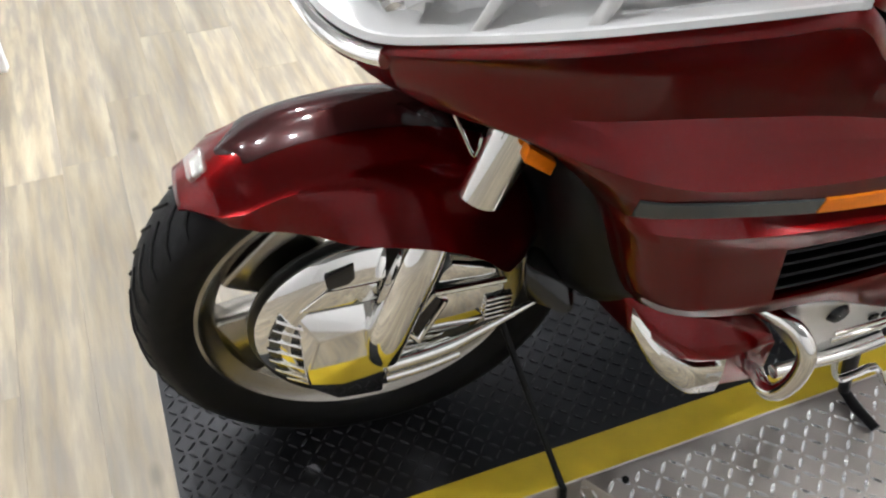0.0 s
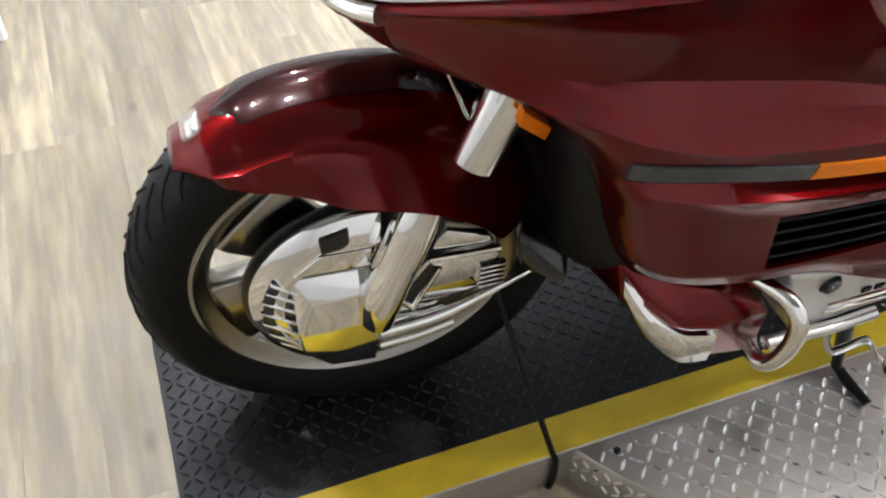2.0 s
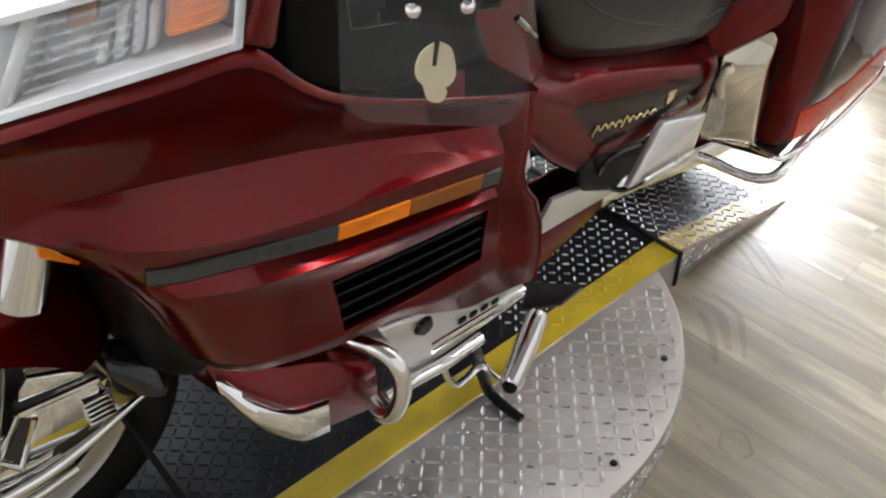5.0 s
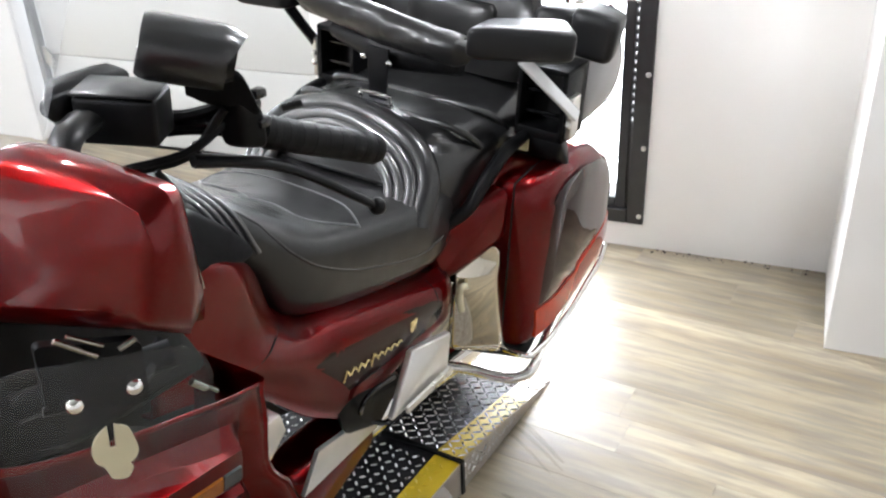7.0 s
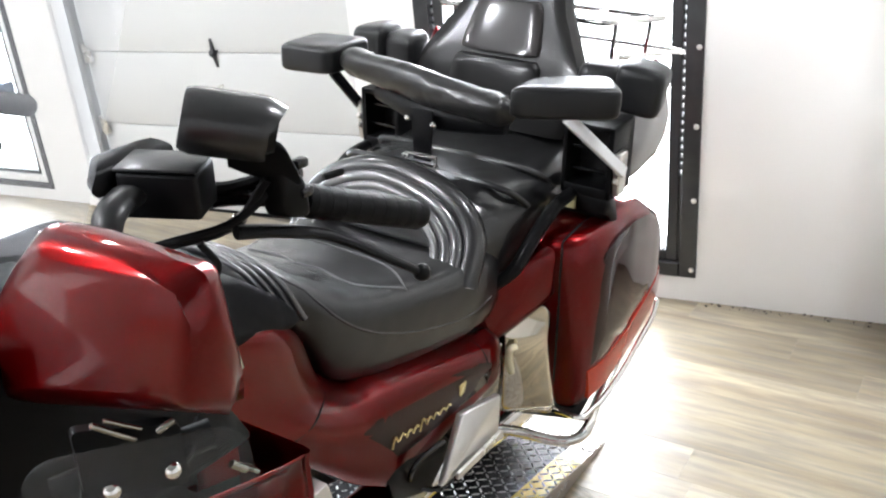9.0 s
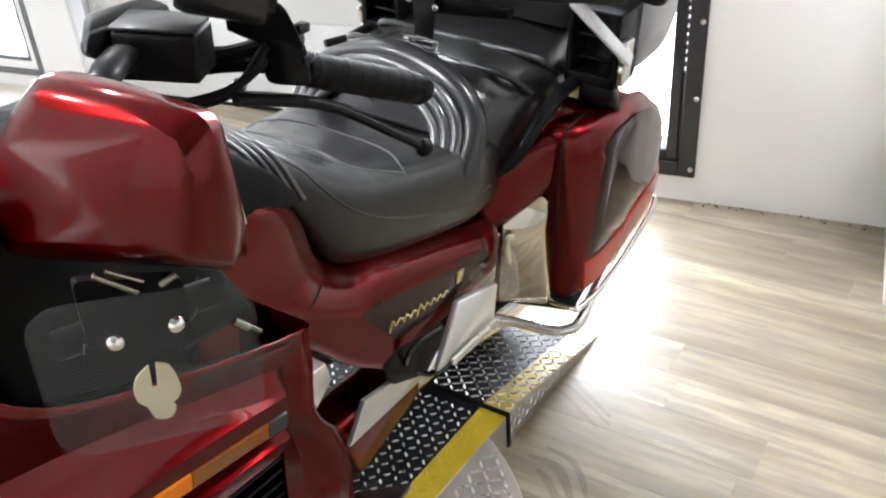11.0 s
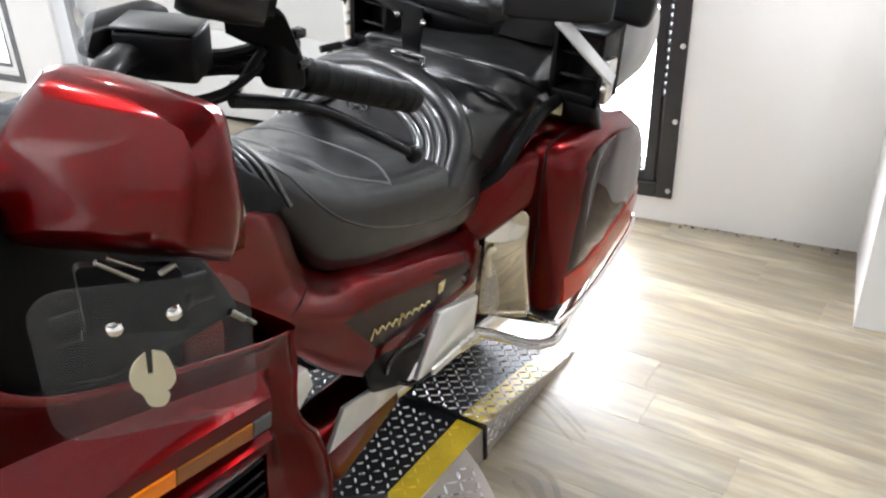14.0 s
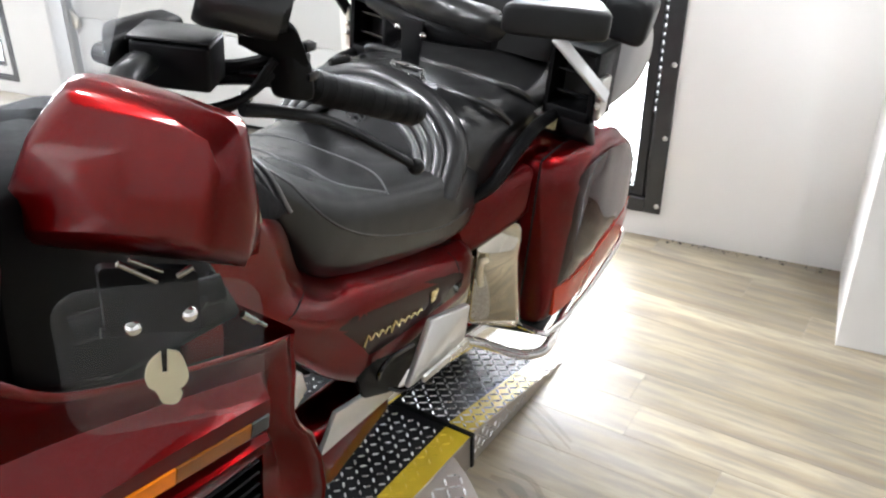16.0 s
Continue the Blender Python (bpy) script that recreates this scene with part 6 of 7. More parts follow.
# along the bag: x, half width at the foot and at the top, foot and top heights
BAG = [(1.490, 0.352, 0.296, 0.318, 0.652), (1.494, 0.362, 0.306, 0.300, 0.668), (1.506, 0.368, 0.326, 0.296, 0.680), (1.530, 0.371, 0.344, 0.294, 0.686), (1.580, 0.374, 0.358, 0.293, 0.690), (1.700, 0.367, 0.357, 0.292, 0.685), (1.830, 0.352, 0.344, 0.292, 0.655), (1.950, 0.337, 0.330, 0.291, 0.585), (2.040, 0.316, 0.308, 0.290, 0.470), (2.075, 0.288, 0.282, 0.300, 0.380)]
for s in (-1, 1):
    bag = new("saddlebag")
    bag.parent = bike
    bm = bmesh.new()
    rings = []
    for x, a, top, z0, z1 in BAG:
        ring = bag_ring(x, 0.0, 1.0, z0, z1, 0.32)
        rings.append([(x, s * (.13 + (a + (top - a) * (z - z0) / (z1 - z0) - .13) * q), z) for x, q, z in ring])
    loft(bm, rings)
    body = part("bag_shell", bm, PAINT, bag, "glossy dark red saddlebag")
    # dark two-tone panel, lamp strip and chrome edge along the outer face
    xs = np.linspace(1.512, 2.03, 14)
    yo = lambda x: float(np.interp(x, [r[0] for r in BAG], [r[1] for r in BAG]))

    def outer(x, z, d):
        """A place on the bag's outer face, d outside it."""
        a, t, z0, z1 = [float(np.interp(x, [r[0] for r in BAG], [r[k] for r in BAG])) for k in (1, 2, 3, 4)]
        return (x, s * (a + (t - a) * (z - z0) / (z1 - z0) + d), z)

    bm = bmesh.new()
    rows = []
    for k in range(20):
        low = 1.506 + (2.048 - 1.506) * k / 19
        row = []
        for q in (0, .02, .2, .4, .6, .8, .96, 1):
            top = float(np.interp(low, [1.506, 1.54, 1.58, 1.70, 1.83, 1.95, 2.048], [.640, .650, .655, .652, .622, .552, .43]))
            x = low + .062 * q ** 1.5 * max(0.0, 1 - k / 9)
            row.append(outer(x, .398 + (top - .398) * q, .0016 if 0 < q < 1 and 0 < k else -.002))
        rows.append(row)
    loft(bm, rows, False, False)
    part("dark_panel", bm, PAINT_GREY, bag, "dark brown-grey side panel")
    bm = bmesh.new()
    loft(bm, [[outer(x, z, d) for d, z in ((-.02, .326), (.002, .329), (.0035, .362), (.002, .393), (-.02, .396))] for x in xs], True, True)
    part("side_lamp", bm, RED_LENS, bag, "long red-orange lamp strip")
    bm = bmesh.new()
    tube(bm, [(1.486, s * .27, .290), (1.486, s * .33, .291), (1.491, s * .366, .292)] + [(x, s * (yo(x) + .001), .291 - .004 * (x - 1.5)) for x in (1.53, 1.58, 1.7, 1.83, 1.95, 2.04)], 0.0065, 8, 4)
    part("chrome_edge", bm, CHROME, bag, "chrome edge trim")
    bm = bmesh.new()
    tube(bm, [(1.4905, s * .297, .34), (1.4895, s * .298, .5), (1.4905, s * .297, .655), (1.512, s * .297, .684), (1.7, s * .297, .688)], 0.0022, 6, 3)
    part("lid_seam", bm, BLACK, bag)
    bm = bmesh.new()
    rows = []
    for z, xa, ya, xb, yb, b in ((.536, 1.452, .226, 1.474, .262, .0), (.534, 1.447, .216, 1.481, .272, .001), (.524, 1.442, .208, 1.487, .281, .002), (.500, 1.432, .206, 1.483, .285, .003), (.478, 1.423, .208, 1.476, .286, .003), (.466, 1.420, .209, 1.474, .287, .004), (.440, 1.419, .209, 1.475, .291, .008), (.39, 1.419, .208, 1.478, .298, .011), (.34, 1.419, .207, 1.482, .305, .010), (.305, 1.420, .206, 1.485, .310, .006), (.288, 1.424, .210, 1.485, .308, .003), (.283, 1.432, .220, 1.482, .302, .0)):
        rows.append([Vector((xa + (xb - xa) * q - b * math.sin(math.pi * q), s * (ya + (yb - ya) * q), z)) for q in np.linspace(0, 1, 11)])
    loft(bm, rows, False, False)
    md = part("chrome_shield", bm, mat("warm_polished_steel", (0.80, 0.74, 0.62), 0.06, 1.0, 0, 12, 0.06), bag, "polished shield on the bag front", 50).modifiers.new("thickness", "SOLIDIFY")
    md.thickness, md.offset = 0.003, 1
    bm = bmesh.new()
    tube(bm, [(1.424, s * .232, .395), (1.412, s * .231, .43), (1.410, s * .235, .458), (1.422, s * .242, .462)], 0.0075, 10, 5)
    part("helmet_hook", bm, CREAM, bag, "small beige helmet hook")
    bm = bmesh.new()
    hull(bm, [(1.39, s * .165, .45), (1.419, s * .210, .46), (1.419, s * .205, .31), (1.38, s * .145, .30), (1.394, s * .165, .45), (1.423, s * .210, .46), (1.423, s * .205, .31), (1.384, s * .145, .30)], 0.001, 1)
    part("shield_flap", bm, CHROME, bag)
    bm = bmesh.new()
    tube(bm, [(1.36, s * .17, .25), (1.42, s * .22, .245), (1.448, s * .32, .243), (1.462, s * .362, .252), (1.49, s * .378, .264), (1.58, s * .360, .268), (1.75, s * .33, .268)], 0.0115, 12, 6)
    part("bag_guard", bm, CHROME, bag, "chrome tube guard below the bag")
    bm = bmesh.new()
    hull(bm, [(1.45, s * .19, .305), (1.495, s * .345, .300), (1.62, s * .345, .296), (1.62, s * .2, .25), (1.46, s * .22, .262), (1.5, s * .355, .272)], 0.005, 1)
    part("bag_bracket", bm, BLACK, bag)
# rear wheel
rear_wheel = new("rear_wheel")
rear_wheel.parent = bike
rear_wheel.matrix_local = pose(1.69, 0, 0.2745)
bm = bmesh.new()
lathe(bm, [(0.205, -0.055), (0.25, -0.075), (0.29, -0.08), (0.315, -0.06), (0.331, -0.02), (0.331, 0.02), (0.315, 0.06), (0.29, 0.08), (0.25, 0.075), (0.205, 0.055)], I4, 64, True)
part("tyre", bm, RUBBER, rear_wheel)
bm = bmesh.new()
lathe(bm, [(0.02, -0.04), (0.206, -0.04), (0.206, 0.04), (0.02, 0.04)], I4, 48, True)
part("rim", bm, RIM, rear_wheel)

# handlebars
bars = new("handlebar")
bars.parent = bike
for s in (-1, 1):
    fl = (lambda p: Vector(p)) if s < 0 else mir
    bm = bmesh.new()
    tube(bm, [fl(p) for p in ((.66, -.10, 1.055), (.665, -.22, 1.06), (.69, -.30, 1.075), (.73, -.342, 1.065), (.885, -.385, .998))], 0.0125, 12, 5)
    part("bar_tube", bm, GLOSS_BLACK, bars)
    bm = bmesh.new()
    a, b = fl((.735, -.345, 1.062)), fl((.890, -.388, .996))
    tube(bm, [a, a.lerp(b, .04), a.lerp(b, .96), b], [.016, .0185, .0185, .016], 18, 1)
    grip = part("grip", bm, RUBBER, bars, "ribbed black rubber grip")
    for k in range(9):
        bm = bmesh.new()
        p, q = a.lerp(b, (k + .4) / 9.2), a.lerp(b, (k + .8) / 9.2)
        tube(bm, [p, q], .0190, 18, 1)
        part("grip_ring", bm, RUBBER, grip)
    bm = bmesh.new()
    tube(bm, [fl(p) for p in ((.655, -.325, 1.052), (.70, -.345, 1.040), (.75, -.372, 1.020), (.80, -.42, .980), (.822, -.432, .962))], [.011, .010, .009, .0075, .0075], 12, 5, 0.7)
    lv = part("lever", bm, BLACK, bars, "black hand lever with a ball end")
    bm = bmesh.new()
    bmesh.ops.create_uvsphere(bm, u_segments=14, v_segments=10, radius=0.0105, matrix=Matrix.Translation(fl((.824, -.434, .961))))
    part("ball_end", bm, BLACK, lv)
    bm = bmesh.new()
    c = fl((.619, -.277, 1.113))
    m = Matrix.Translation(c) @ Matrix.Rotation(radians(-62 if s < 0 else 62), 4, "Z")
    box(bm, -.040, .040, -.026, .026, -.034, .014, .005, 3, m)
    rs = part("fluid_reservoir", bm, BLACK, bars, "black fluid reservoir")
    bm = bmesh.new()
    box(bm, -.041, .041, -.027, .027, .0145, .0185, .002, 2, m)
    part("reservoir_lid", bm, SATIN_VINYL, rs, "satin black reservoir lid")
    bm = bmesh.new()
    tube(bm, [fl(p) for p in ((.629, -.300, 1.174), (.635, -.307, 1.172), (.676, -.355, 1.160), (.681, -.361, 1.158))], [.028, .0325, .0325, .029], 24, 2)
    pd_ = part("switch_pod", bm, LEATHER, bars, "round black padded pod")
    bm = bmesh.new()
    tube(bm, [fl(p) for p in ((.680, -.360, 1.158), (.685, -.366, 1.156))], [.023, .019], 16, 1)
    part("pod_end", bm, BLACK, pd_)
    bm = bmesh.new()
    o = [(.688, -.326, 1.112), (.712, -.337, 1.100), (.716, -.340, 1.050), (.690, -.328, 1.056)]
    soft_block(bm, [fl(p) for p in o], [fl((x + .008, y - .030, z + .002)) for x, y, z in o], 0.42, 12, 32)
    part("switch_housing", bm, BLACK, bars)
    bm = bmesh.new()
    hull(bm, [fl(p) for p in ((.655, -.318, 1.150), (.694, -.356, 1.150), (.700, -.322, 1.096), (.722, -.350, 1.082), (.668, -.306, 1.110), (.715, -.372, 1.090), (.690, -.372, 1.138))], 0.006, 2)
    part("pod_mount", bm, MATT_BLACK, bars, "black mount below the pod")
    for y, z in ((-.350, 1.098), (-.362, 1.082), (-.358, 1.112)):
        bm = bmesh.new()
        box(bm, .712, .728, min(fl((0, y, 0)).y - .006, fl((0, y, 0)).y + .006), fl((0, y, 0)).y + .006, z - .005, z + .005, .002, 2)
        part("switch_button", bm, GLOSS_BLACK, bars)
    bm = bmesh.new()
    tube(bm, [fl(p) for p in ((.735, -.375, 1.095), (.755, -.385, 1.097))], 0.004, 8, 1)
    part("switch_tab", bm, BLACK, bars)
    for a0, b0, c0, d0, r in (((.50, -.26, 1.02), (.58, -.27, 1.045), (.65, -.32, 1.06), (.70, -.335, 1.085), .0048), ((.52, -.22, 1.0), (.60, -.26, 1.035), (.66, -.31, 1.05), (.69, -.34, 1.10), .005), ((.62, -.31, 1.05), (.63, -.32, 1.02), (.61, -.30, .99), (.56, -.25, .985), .004), ((.64, -.23, 1.10), (.67, -.28, 1.085), (.69, -.31, 1.09), (.70, -.33, 1.10), .0065)):
        bm = bmesh.new()
        tube(bm, [fl(p) for p in (a0, b0, c0, d0)], r, 8, 5)
        part("cable", bm, RUBBER, bars)
    for p in ((.655, -.262, 1.105), (.668, -.270, 1.100), (.665, -.322, 1.062)):
        bm = bmesh.new()
        bmesh.ops.create_uvsphere(bm, u_segments=10, v_segments=6, radius=0.0075, matrix=Matrix.Translation(fl(p)))
        part("clamp_bolt", bm, CHROME, bars)
    bm = bmesh.new()
    hull(bm, [fl(p) for p in ((.555, -.245, 1.128), (.58, -.215, 1.135), (.655, -.215, 1.135), (.665, -.24, 1.128), (.555, -.245, 1.100), (.665, -.24, 1.10), (.60, -.2, 1.12))], 0.006, 2)
    part("bar_mount", bm, BLACK, bars)
    bm = bmesh.new()
    tube(bm, [fl(p) for p in ((.575, -.275, 1.11), (.535, -.295, 1.105), (.51, -.31, 1.06))], [0.018, 0.016, 0.014], 10, 3, 0.6)
    part("mount_arm", bm, SATIN_VINYL, bars)
bm = bmesh.new()
hull(bm, [(.42, -.22, .985), (.42, .22, .985), (.60, -.20, .94), (.60, .20, .94), (.42, -.22, .85), (.62, -.2, .82), (.42, .22, .85), (.62, .2, .82)], 0.02, 2)
part("dashboard", bm, BLACK, fairing, "black instrument housing")
# tie-down strap from the fork to the platform
strap = thing("tie_down_strap", "black tie-down strap with a bright hook beside the front wheel", "strap", "", Matrix())
bm = bmesh.new()
tube(bm, [(.205, -.085, .215), (.222, -.16, .115), (.238, -.272, .006), (.240, -.286, -.004), (.240, -.289, -.055), (.236, -.287, -.085)], 0.0055, 8, 4)
part("webbing", bm, BLACK, strap)
bm = bmesh.new()
tube(bm, [(.196, -.050, .265), (.205, -.085, .215)], 0.005, 8, 1)
part("hook", bm, ALU, strap)

# ---- doors in the rear wall ----
MESH_STEEL = mat("galvanised_mesh", (0.55, 0.55, 0.56), 0.4, 0.8, 0, 30, 0.1)


def glass_door(name, u, v0, v1, z0, z1, label):
    """A steel-framed door with bolts, a pane and an expanded-metal screen."""
    d = thing(name, label, "door", "", ROOM, "structure")
    f = 0.055
    for a, b, c, e in ((v0, v0 + f, z0, z1), (v1 - f, v1, z0, z1), (v0 + f, v1 - f, z0, z0 + 0.05), (v0 + f, v1 - f, z1 - f, z1)):
        bm = bmesh.new()
        box(bm, u - 0.012, u + 0.05, a, b, c, e, 0.003, 1)
        part("outer_frame", bm, DARK_FRAME, d, "dark bolted steel frame", 30)
    g = 0.085
    for a, b, c, e in ((v0 + 0.065, v0 + 0.065 + 0.035, z0 + 0.05, z1 - f), (v1 - 0.10, v1 - 0.065, z0 + 0.05, z1 - f), (v0 + 0.1, v1 - 0.1, z0 + 0.05, z0 + g), (v0 + 0.1, v1 - 0.1, z1 - g, z1 - f)):
        bm = bmesh.new()
        box(bm, u + 0.004, u + 0.045, a, b, c, e, 0.003, 1)
        part("leaf_frame", bm, DARK_FRAME, d, "", 30)
    for v in (v0 + 0.055, v1 - 0.065):
        bm = bmesh.new()
        k = 0
        z = z0 + 0.05
        while z < z1 - f:
            box(bm, u + 0.012, u + 0.03, v, v + 0.0105, z, z + (0.30 if k == 0 else 0.012))
            z += 0.32 if k == 0 else 0.027
            k += 1
        part("gap_strip", bm, DARK_FRAME, d, "", 0)
    z = z0 + 0.03
    while z < z1:
        for v in (v0 + 0.014, v1 - 0.014):
            bm = bmesh.new()
            bmesh.ops.create_uvsphere(bm, u_segments=10, v_segments=6, radius=0.009, matrix=Matrix.Translation((u - 0.012, v, z)))
            part("frame_bolt", bm, ALU, d)
        z += 0.245
    bm = bmesh.new()
    p = 0.030
    for i in range(int((v1 - v0 - 0.2) / p) + 1):
        v = v0 + 0.1 + i * p
        pts = []
        n = int((z1 - z0 - 0.17) / p)
        for k in range(2 * n + 1):
            pts.append((u + 0.022, v + (p / 2 if (k % 2) else 0) * (1 if i % 2 else -1) + p / 2, z0 + g + k * p / 2))
        tube(bm, pts, 0.0016, 4, 1)
    tagged(part("mesh_screen", bm, MESH_STEEL, d, "diamond mesh security screen", 0), "", "", "", "stuff")
    bm = bmesh.new()
    box(bm, u + 0.036, u + 0.040, v0 + 0.1, v1 - 0.1, z0 + 0.08, z1 - 0.08)
    pane = part("pane", bm, CLEAR, d, "", 0)
    pane.visible_shadow = False
    return d


door_1 = glass_door("door_1", W1, DOOR[0], DOOR[1], DZ0, DZ1, "dark steel-framed glass door with a mesh screen, bright outside")


def plain_glass_door(name, u, v0, v1, z0, z1, label):
    d = thing(name, label, "door", "", ROOM, "structure")
    for a, b, c, e, m in ((v0, v0 + .03, z0, z1, DARK_FRAME), (v1 - .03, v1, z0, z1, DARK_FRAME), (v0 + .03, v1 - .03, z0, z0 + .03, DARK_FRAME), (v0 + .03, v1 - .03, z1 - .03, z1, DARK_FRAME)):
        bm = bmesh.new()
        box(bm, u - .008, u + .05, a, b, c, e, .003, 1)
        part("window_frame", bm, m, d, "", 30)
    for a, b, c, e in ((v0 + .03, v0 + .07, z0 + .03, z1 - .03), (v1 - .07, v1 - .03, z0 + .03, z1 - .03), (v0 + .07, v1 - .07, z0 + .03, z0 + .07), (v0 + .07, v1 - .07, z1 - .07, z1 - .03)):
        bm = bmesh.new()
        box(bm, u + .002, u + .04, a, b, c, e, .004, 1)
        part("inner_frame", bm, WALL, d, "", 30)
    for a, b, c, e in ((v0 + .07, v0 + .09, z0 + .07, z1 - .07), (v0 + .09, v1 - .07, z0 + .07, z0 + .09)):
        bm = bmesh.new()
        box(bm, u + .006, u + .03, a, b, c, e, .003, 1)
        part("glazing_bead", bm, DARK_FRAME, d, "", 30)
    bm = bmesh.new()
    box(bm, u - .05, u + .006, v0 + .09, v0 + .20, .40, .52, .006, 2)
    part("lock_box", bm, mat("blue_grey_steel", (0.16, 0.20, 0.26), 0.4, 0.5, 0, 20, 0.2), d, "grey-blue door lock box")
    bm = bmesh.new()
    tube(bm, [(u - .03, v0 + .22, .46), (u - .06, v0 + .27, .46), (u - .06, v0 + .42, .46)], .022, 12, 3)
    part("lock_handle", bm, DARK_FRAME, d)
    bm = bmesh.new()
    box(bm, u + .020, u + .024, v0 + .07, v1 - .07, z0 + .07, z1 - .07)
    part("pane", bm, CLEAR, d, "", 0).visible_shadow = False
    return d


door_2 = plain_glass_door("door_2", W2, SIDE[0], SIDE[1], -0.03, 2.08, "glazed white door with dark edges and a lock box")

garage = thing("garage_door", "white sectional steel door with black hardware", "garage door", "", ROOM, "structure")
GU = 2.955
zs = [FLOOR + 0.012, 0.317, 0.655, 0.993, 1.331, 1.669, 2.007, 2.25]
for a, b in zip(zs, zs[1:]):
    bm = bmesh.new()
    box(bm, GU, GU + 0.04, GAR[0] - 0.02, GAR[1] + 0.01, a + 0.0015, b - 0.0015, 0.003, 2)
    part("door_section", bm, GARAGE, garage, "", 30)
bm = bmesh.new()
box(bm, GU - 0.004, GU + 0.03, GAR[0] - 0.02, GAR[1] + 0.01, FLOOR - 0.001, FLOOR + 0.014, 0.003, 1)
part("bottom_seal", bm, BLACK, garage, "black rubber bottom seal")
bm = bmesh.new()
bmesh.ops.create_uvsphere(bm, u_segments=12, v_segments=8, radius=0.018, matrix=Matrix.Translation((GU - 0.012, 1.41, 0.655)))
for q in range(4):
    a = radians(12 + 90 * q)
    tip = Vector((GU - .005, 1.41 + .042 * math.sin(a) * (0.55 if q % 2 else 1.0), .655 + .062 * math.cos(a) * (0.7 if q % 2 else 1.0)))
    tube(bm, [(GU - .008, 1.41, .655), tip], [.011, .005], 8, 1)
part("lock_handle", bm, DARK_FRAME, garage, "dark latch plate")
bm = bmesh.new()
tube(bm, [(GU - .004, 1.395, .475), (GU - .03, 1.395, .48), (GU - .03, 1.395, .51), (GU - .004, 1.395, .515)], .006, 8, 2)
part("pull_hook", bm, ALU, garage)
bm = bmesh.new()
box(bm, GU - .045, GU - .005, GAR[1] + 0.005, GAR[1] + 0.035, FLOOR, 2.2, .003, 1)
part("track", bm, mat("grey_track", (0.30, 0.31, 0.32), 0.45, 0.7, 0, 20, 0.15), garage, "grey steel door track")
for z in zs[1:6]:
    bm = bmesh.new()
    hull(bm, [(GU - .03, GAR[1] - .03, z - .045), (GU - .03, GAR[1] + .02, z - .05), (GU - .03, GAR[1] + .02, z + .05), (GU - .03, GAR[1] - .045, z + .01), (GU, GAR[1] - .03, z - .045), (GU, GAR[1] + .02, z + .05)], .002, 1)
    part("hinge", bm, ALU, garage)
bm = bmesh.new()
box(bm, W2 - .02, W2 - .001, GAR[1] + .10, GAR[1] + .16, FLOOR, CEIL, .003, 1)
tagged(done("trim", bm, WALL, None, 30), "white door casing", "trim", "", "structure").matrix_world = ROOM

# white display counter seen ahead of the front wheel
counter = thing("display_counter", "white painted display counter standing on the plank floor", "counter", "", Matrix.Translation((-0.69, 1.45, FLOOR)) @ Matrix.Rotation(radians(-8), 4, "Z"))
bm = bmesh.new()
box(bm, -0.62, 0.0, -0.75, 0.0, 0.0, 0.95, 0.004, 2)
part("carcass", bm, WALL, counter, "white painted panel")
bm = bmesh.new()
box(bm, -0.6, 0.06, 0.02, 0.035, 0.0, 0.95, 0.002, 1)
part("dark_recess", bm, BLACK, counter)
bm = bmesh.new()
box(bm, 0.05, 0.11, 0.03, 0.06, 0.0, 1.2, 0.004, 1)
part("end_post", bm, WALL, counter)

# ceiling spots
for u, v in SPOTS:
    sp = thing("ceiling_spot", "small round white ceiling spotlight, lit", "ceiling lamp", "ceiling spots", ROOM @ Matrix.Translation((u, v, CEIL)))
    bm = bmesh.new()
    lathe(bm, [(0.07, 0.0), (0.07, 0.02), (0.055, 0.03), (0.05, 0.012), (0.05, 0.0)], Matrix.Rotation(radians(-90), 4, "X"), 24, True)
    part("ring", bm, WALL, sp)
    bm = bmesh.new()
    lathe(bm, [(0.001, 0.010), (0.048, 0.010), (0.048, 0.006), (0.001, 0.006)], Matrix.Rotation(radians(-90), 4, "X"), 24)
    part("lamp_lens", bm, LAMP_GLOW, sp, "glowing lamp lens")

# tyre scuffs and dirt on the boards
SCUFF = clear_sheet("dark_rubber_scuff", (0.05, 0.045, 0.04), 0.075, 0.8)


def flat_mark(bm, points, width):
    """A thin flat streak along a line on the floor."""
    line = spline([Vector((x, y, 0)) for x, y in points], 6)
    rows = []
    for i, p in enumerate(line):
        d = (line[min(i + 1, len(line) - 1)] - line[max(i - 1, 0)]).normalized()
        n = Vector((-d.y, d.x, 0)) * width * (0.4 + 0.6 * math.sin(math.pi * (i + 0.5) / len(line)))
        rows.append([p - n + Vector((0, 0, FLOOR + 0.0012)), p + n + Vector((0, 0, FLOOR + 0.0012)), p + n + Vector((0, 0, FLOOR + 0.0018)), p - n + Vector((0, 0, FLOOR + 0.0018))])
    loft(bm, rows)


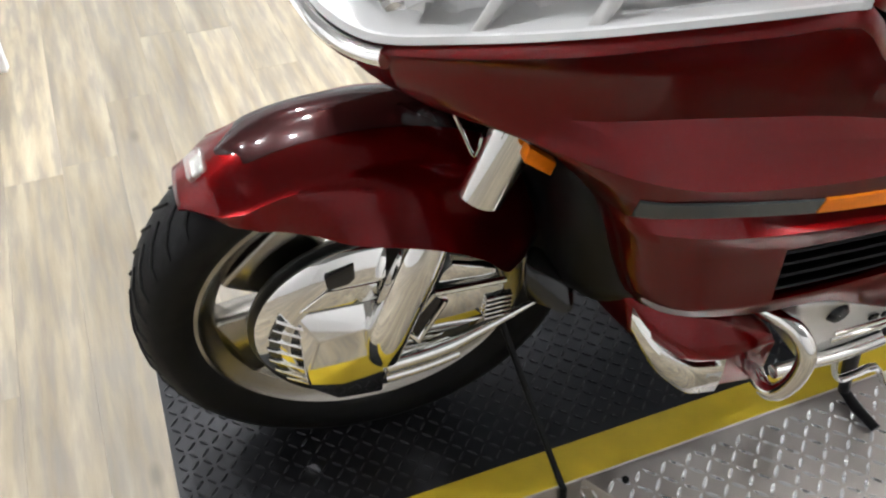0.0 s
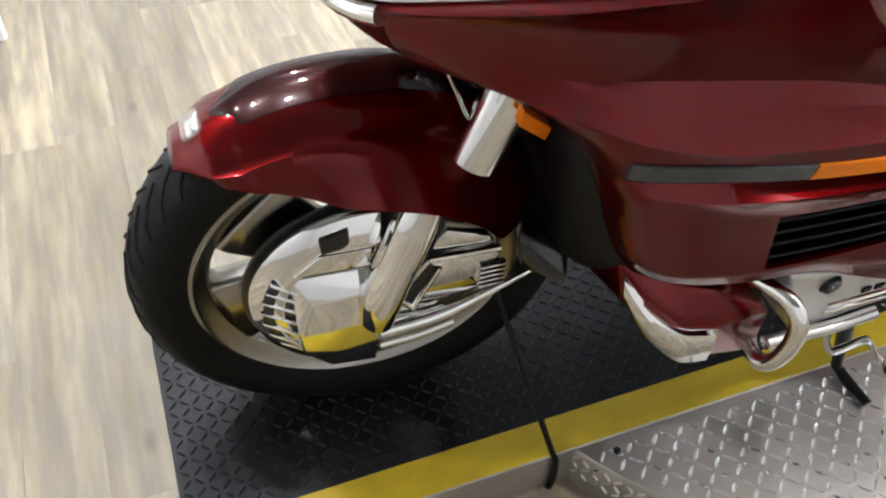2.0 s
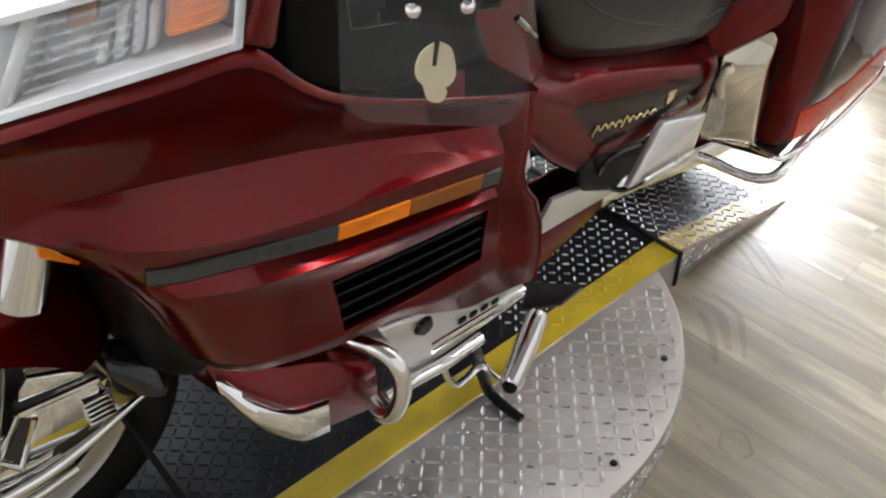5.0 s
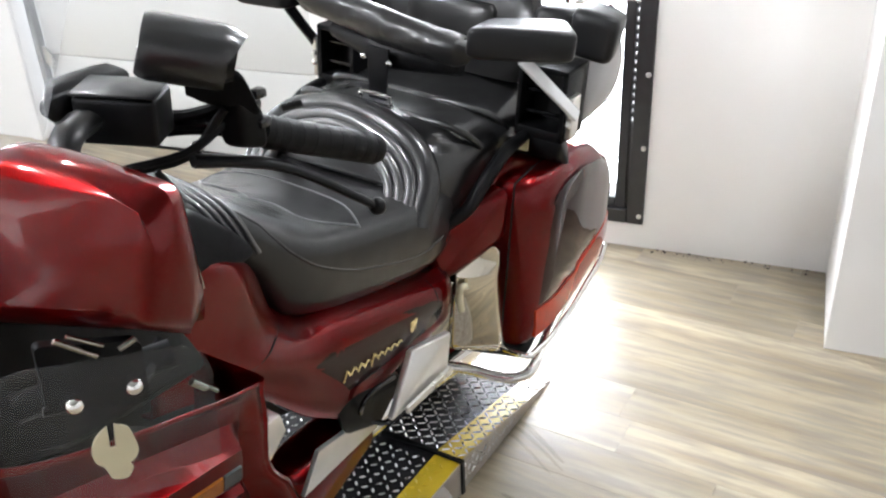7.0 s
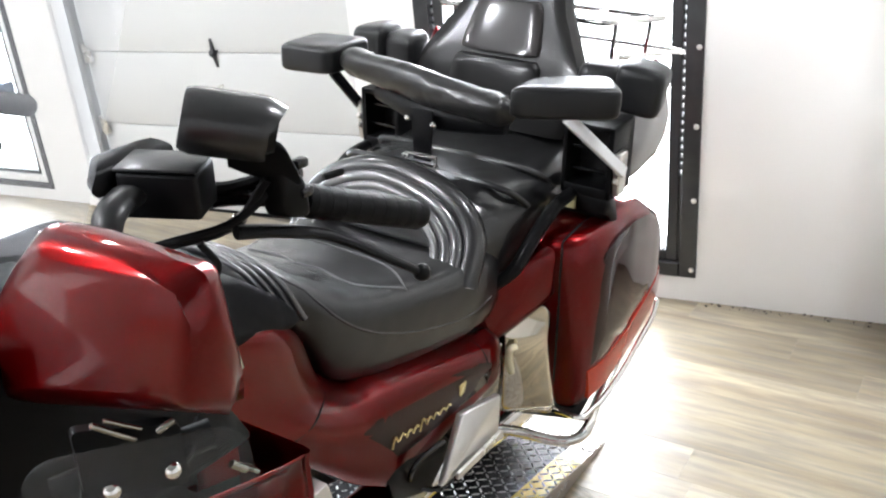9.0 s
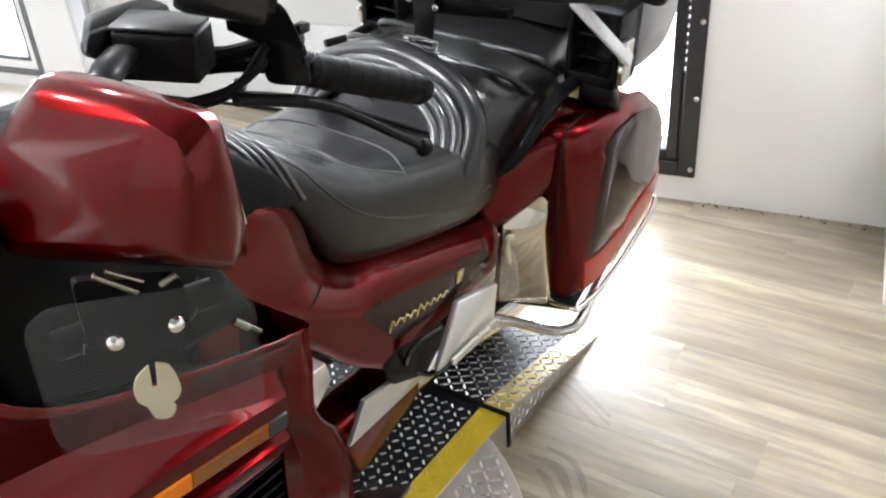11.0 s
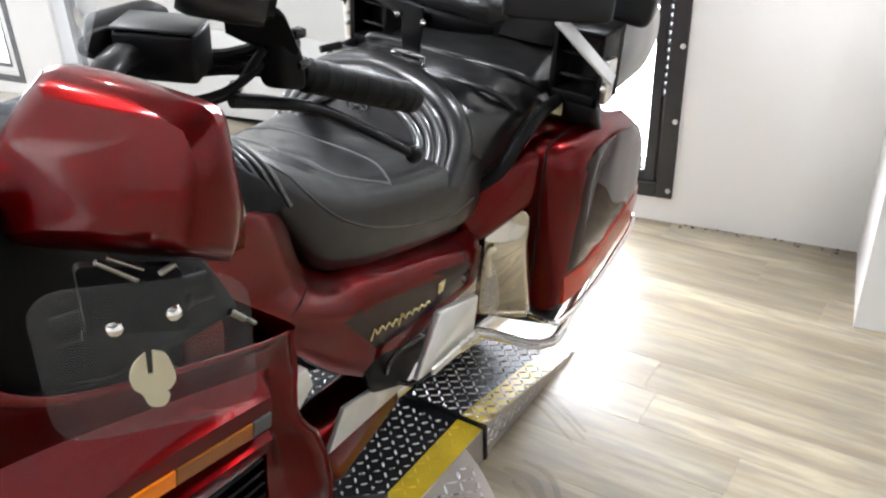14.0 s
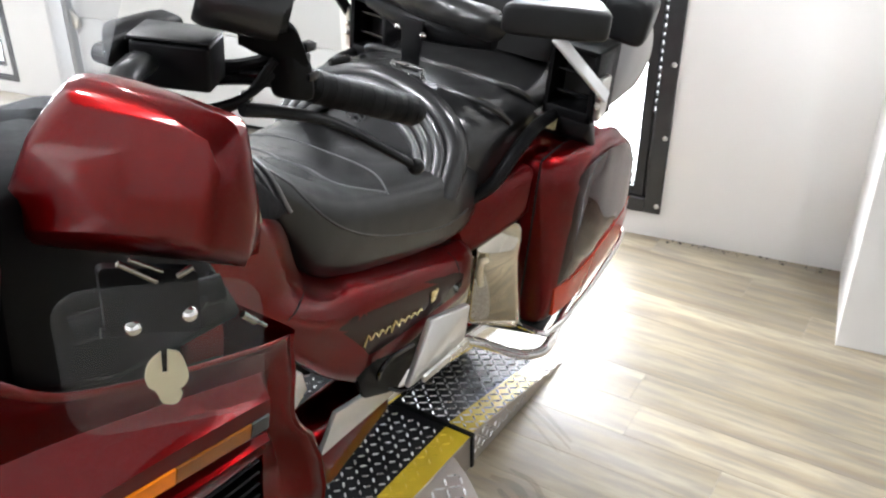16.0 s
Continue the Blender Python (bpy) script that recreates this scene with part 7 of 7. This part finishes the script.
for pts, w in ((((1.68, -.215), (1.66, -.305), (1.58, -.44)), .008), (((1.655, -.235), (1.63, -.32), (1.555, -.45)), .006), (((1.63, -.225), (1.60, -.315), (1.53, -.43)), .005), (((1.375, -.335), (1.372, -.41), (1.295, -.485)), .012), (((1.42, -.36), (1.40, -.44), (1.30, -.52)), .008), (((1.35, -.37), (1.31, -.43), (1.24, -.49)), .010), (((1.11, -.60), (1.125, -.63), (1.10, -.665), (1.075, -.66)), .004), (((1.10, -.60), (1.07, -.615), (1.06, -.645)), .003), (((1.08, -.56), (1.075, -.565)), .004)):
    bm = bmesh.new()
    flat_mark(bm, pts, w)
    tagged(done("floor_scuff", bm, SCUFF, None, 0), "dark rubber scuff mark on the plank floor", "scuff mark", "floor scuffs")
# dirt along the foot of the rear wall
rng = random.Random(11)
bm = bmesh.new()
for k in range(90):
    v = -1.26 + 0.55 * rng.random() ** 0.7 if k < 60 else -1.26 + 1.8 * rng.random()
    r = 0.0015 + 0.004 * rng.random() ** 3
    p = uvz(W1 - 0.004 - 0.03 * rng.random() ** 2, v, FLOOR + 0.001)
    bmesh.ops.create_uvsphere(bm, u_segments=6, v_segments=4, radius=r, matrix=Matrix.Translation(p) @ Matrix.Diagonal((1.4, 1, 0.4, 1)))
tagged(done("floor_dirt", bm, mat("dirt", (0.05, 0.045, 0.04), 0.9, scale=50, vary=0.4), None, 0), "dark grit along the wall's foot", "dirt", "", "stuff")

# ---- floor boards ----
BW, BL = 0.132, 1.05
bm = bmesh.new()
box(bm, -BW / 2 + 0.00015, BW / 2 - 0.00015, -BL / 2 + 0.00015, BL / 2 - 0.00015, -0.0055, 0.0, 0.0003, 1)
first = done("plank", bm, WOOD, floor, 0)
first.matrix_local = Matrix.Translation((U0 + BW / 2, V0 + BL / 2, FLOOR))
rng = random.Random(5)
BOARDS = Matrix.Rotation(radians(-8.3), 4, "Z")
i, u = 0, U0 - 0.35
while u < W2 + 0.5:
    off = rng.random() * BL
    v = V0 - off
    while v < V1 + BL / 2:
        q = BOARDS @ Vector((u, v, 0))
        if U0 - 0.12 < q.x < W2 + 0.12 and V0 - 0.4 < q.y < V1 + 0.4:
            ob = bpy.data.objects.new("plank", first.data)
            scene.collection.objects.link(ob)
            ob.parent = floor
            ob.matrix_local = BOARDS @ Matrix.Translation((u, v, FLOOR - 0.0002 * rng.random()))
        v += BL
    u += BW
    i += 1
first.matrix_local = Matrix.Translation((U0 + BW / 2, V0 - BL, FLOOR - 0.02))
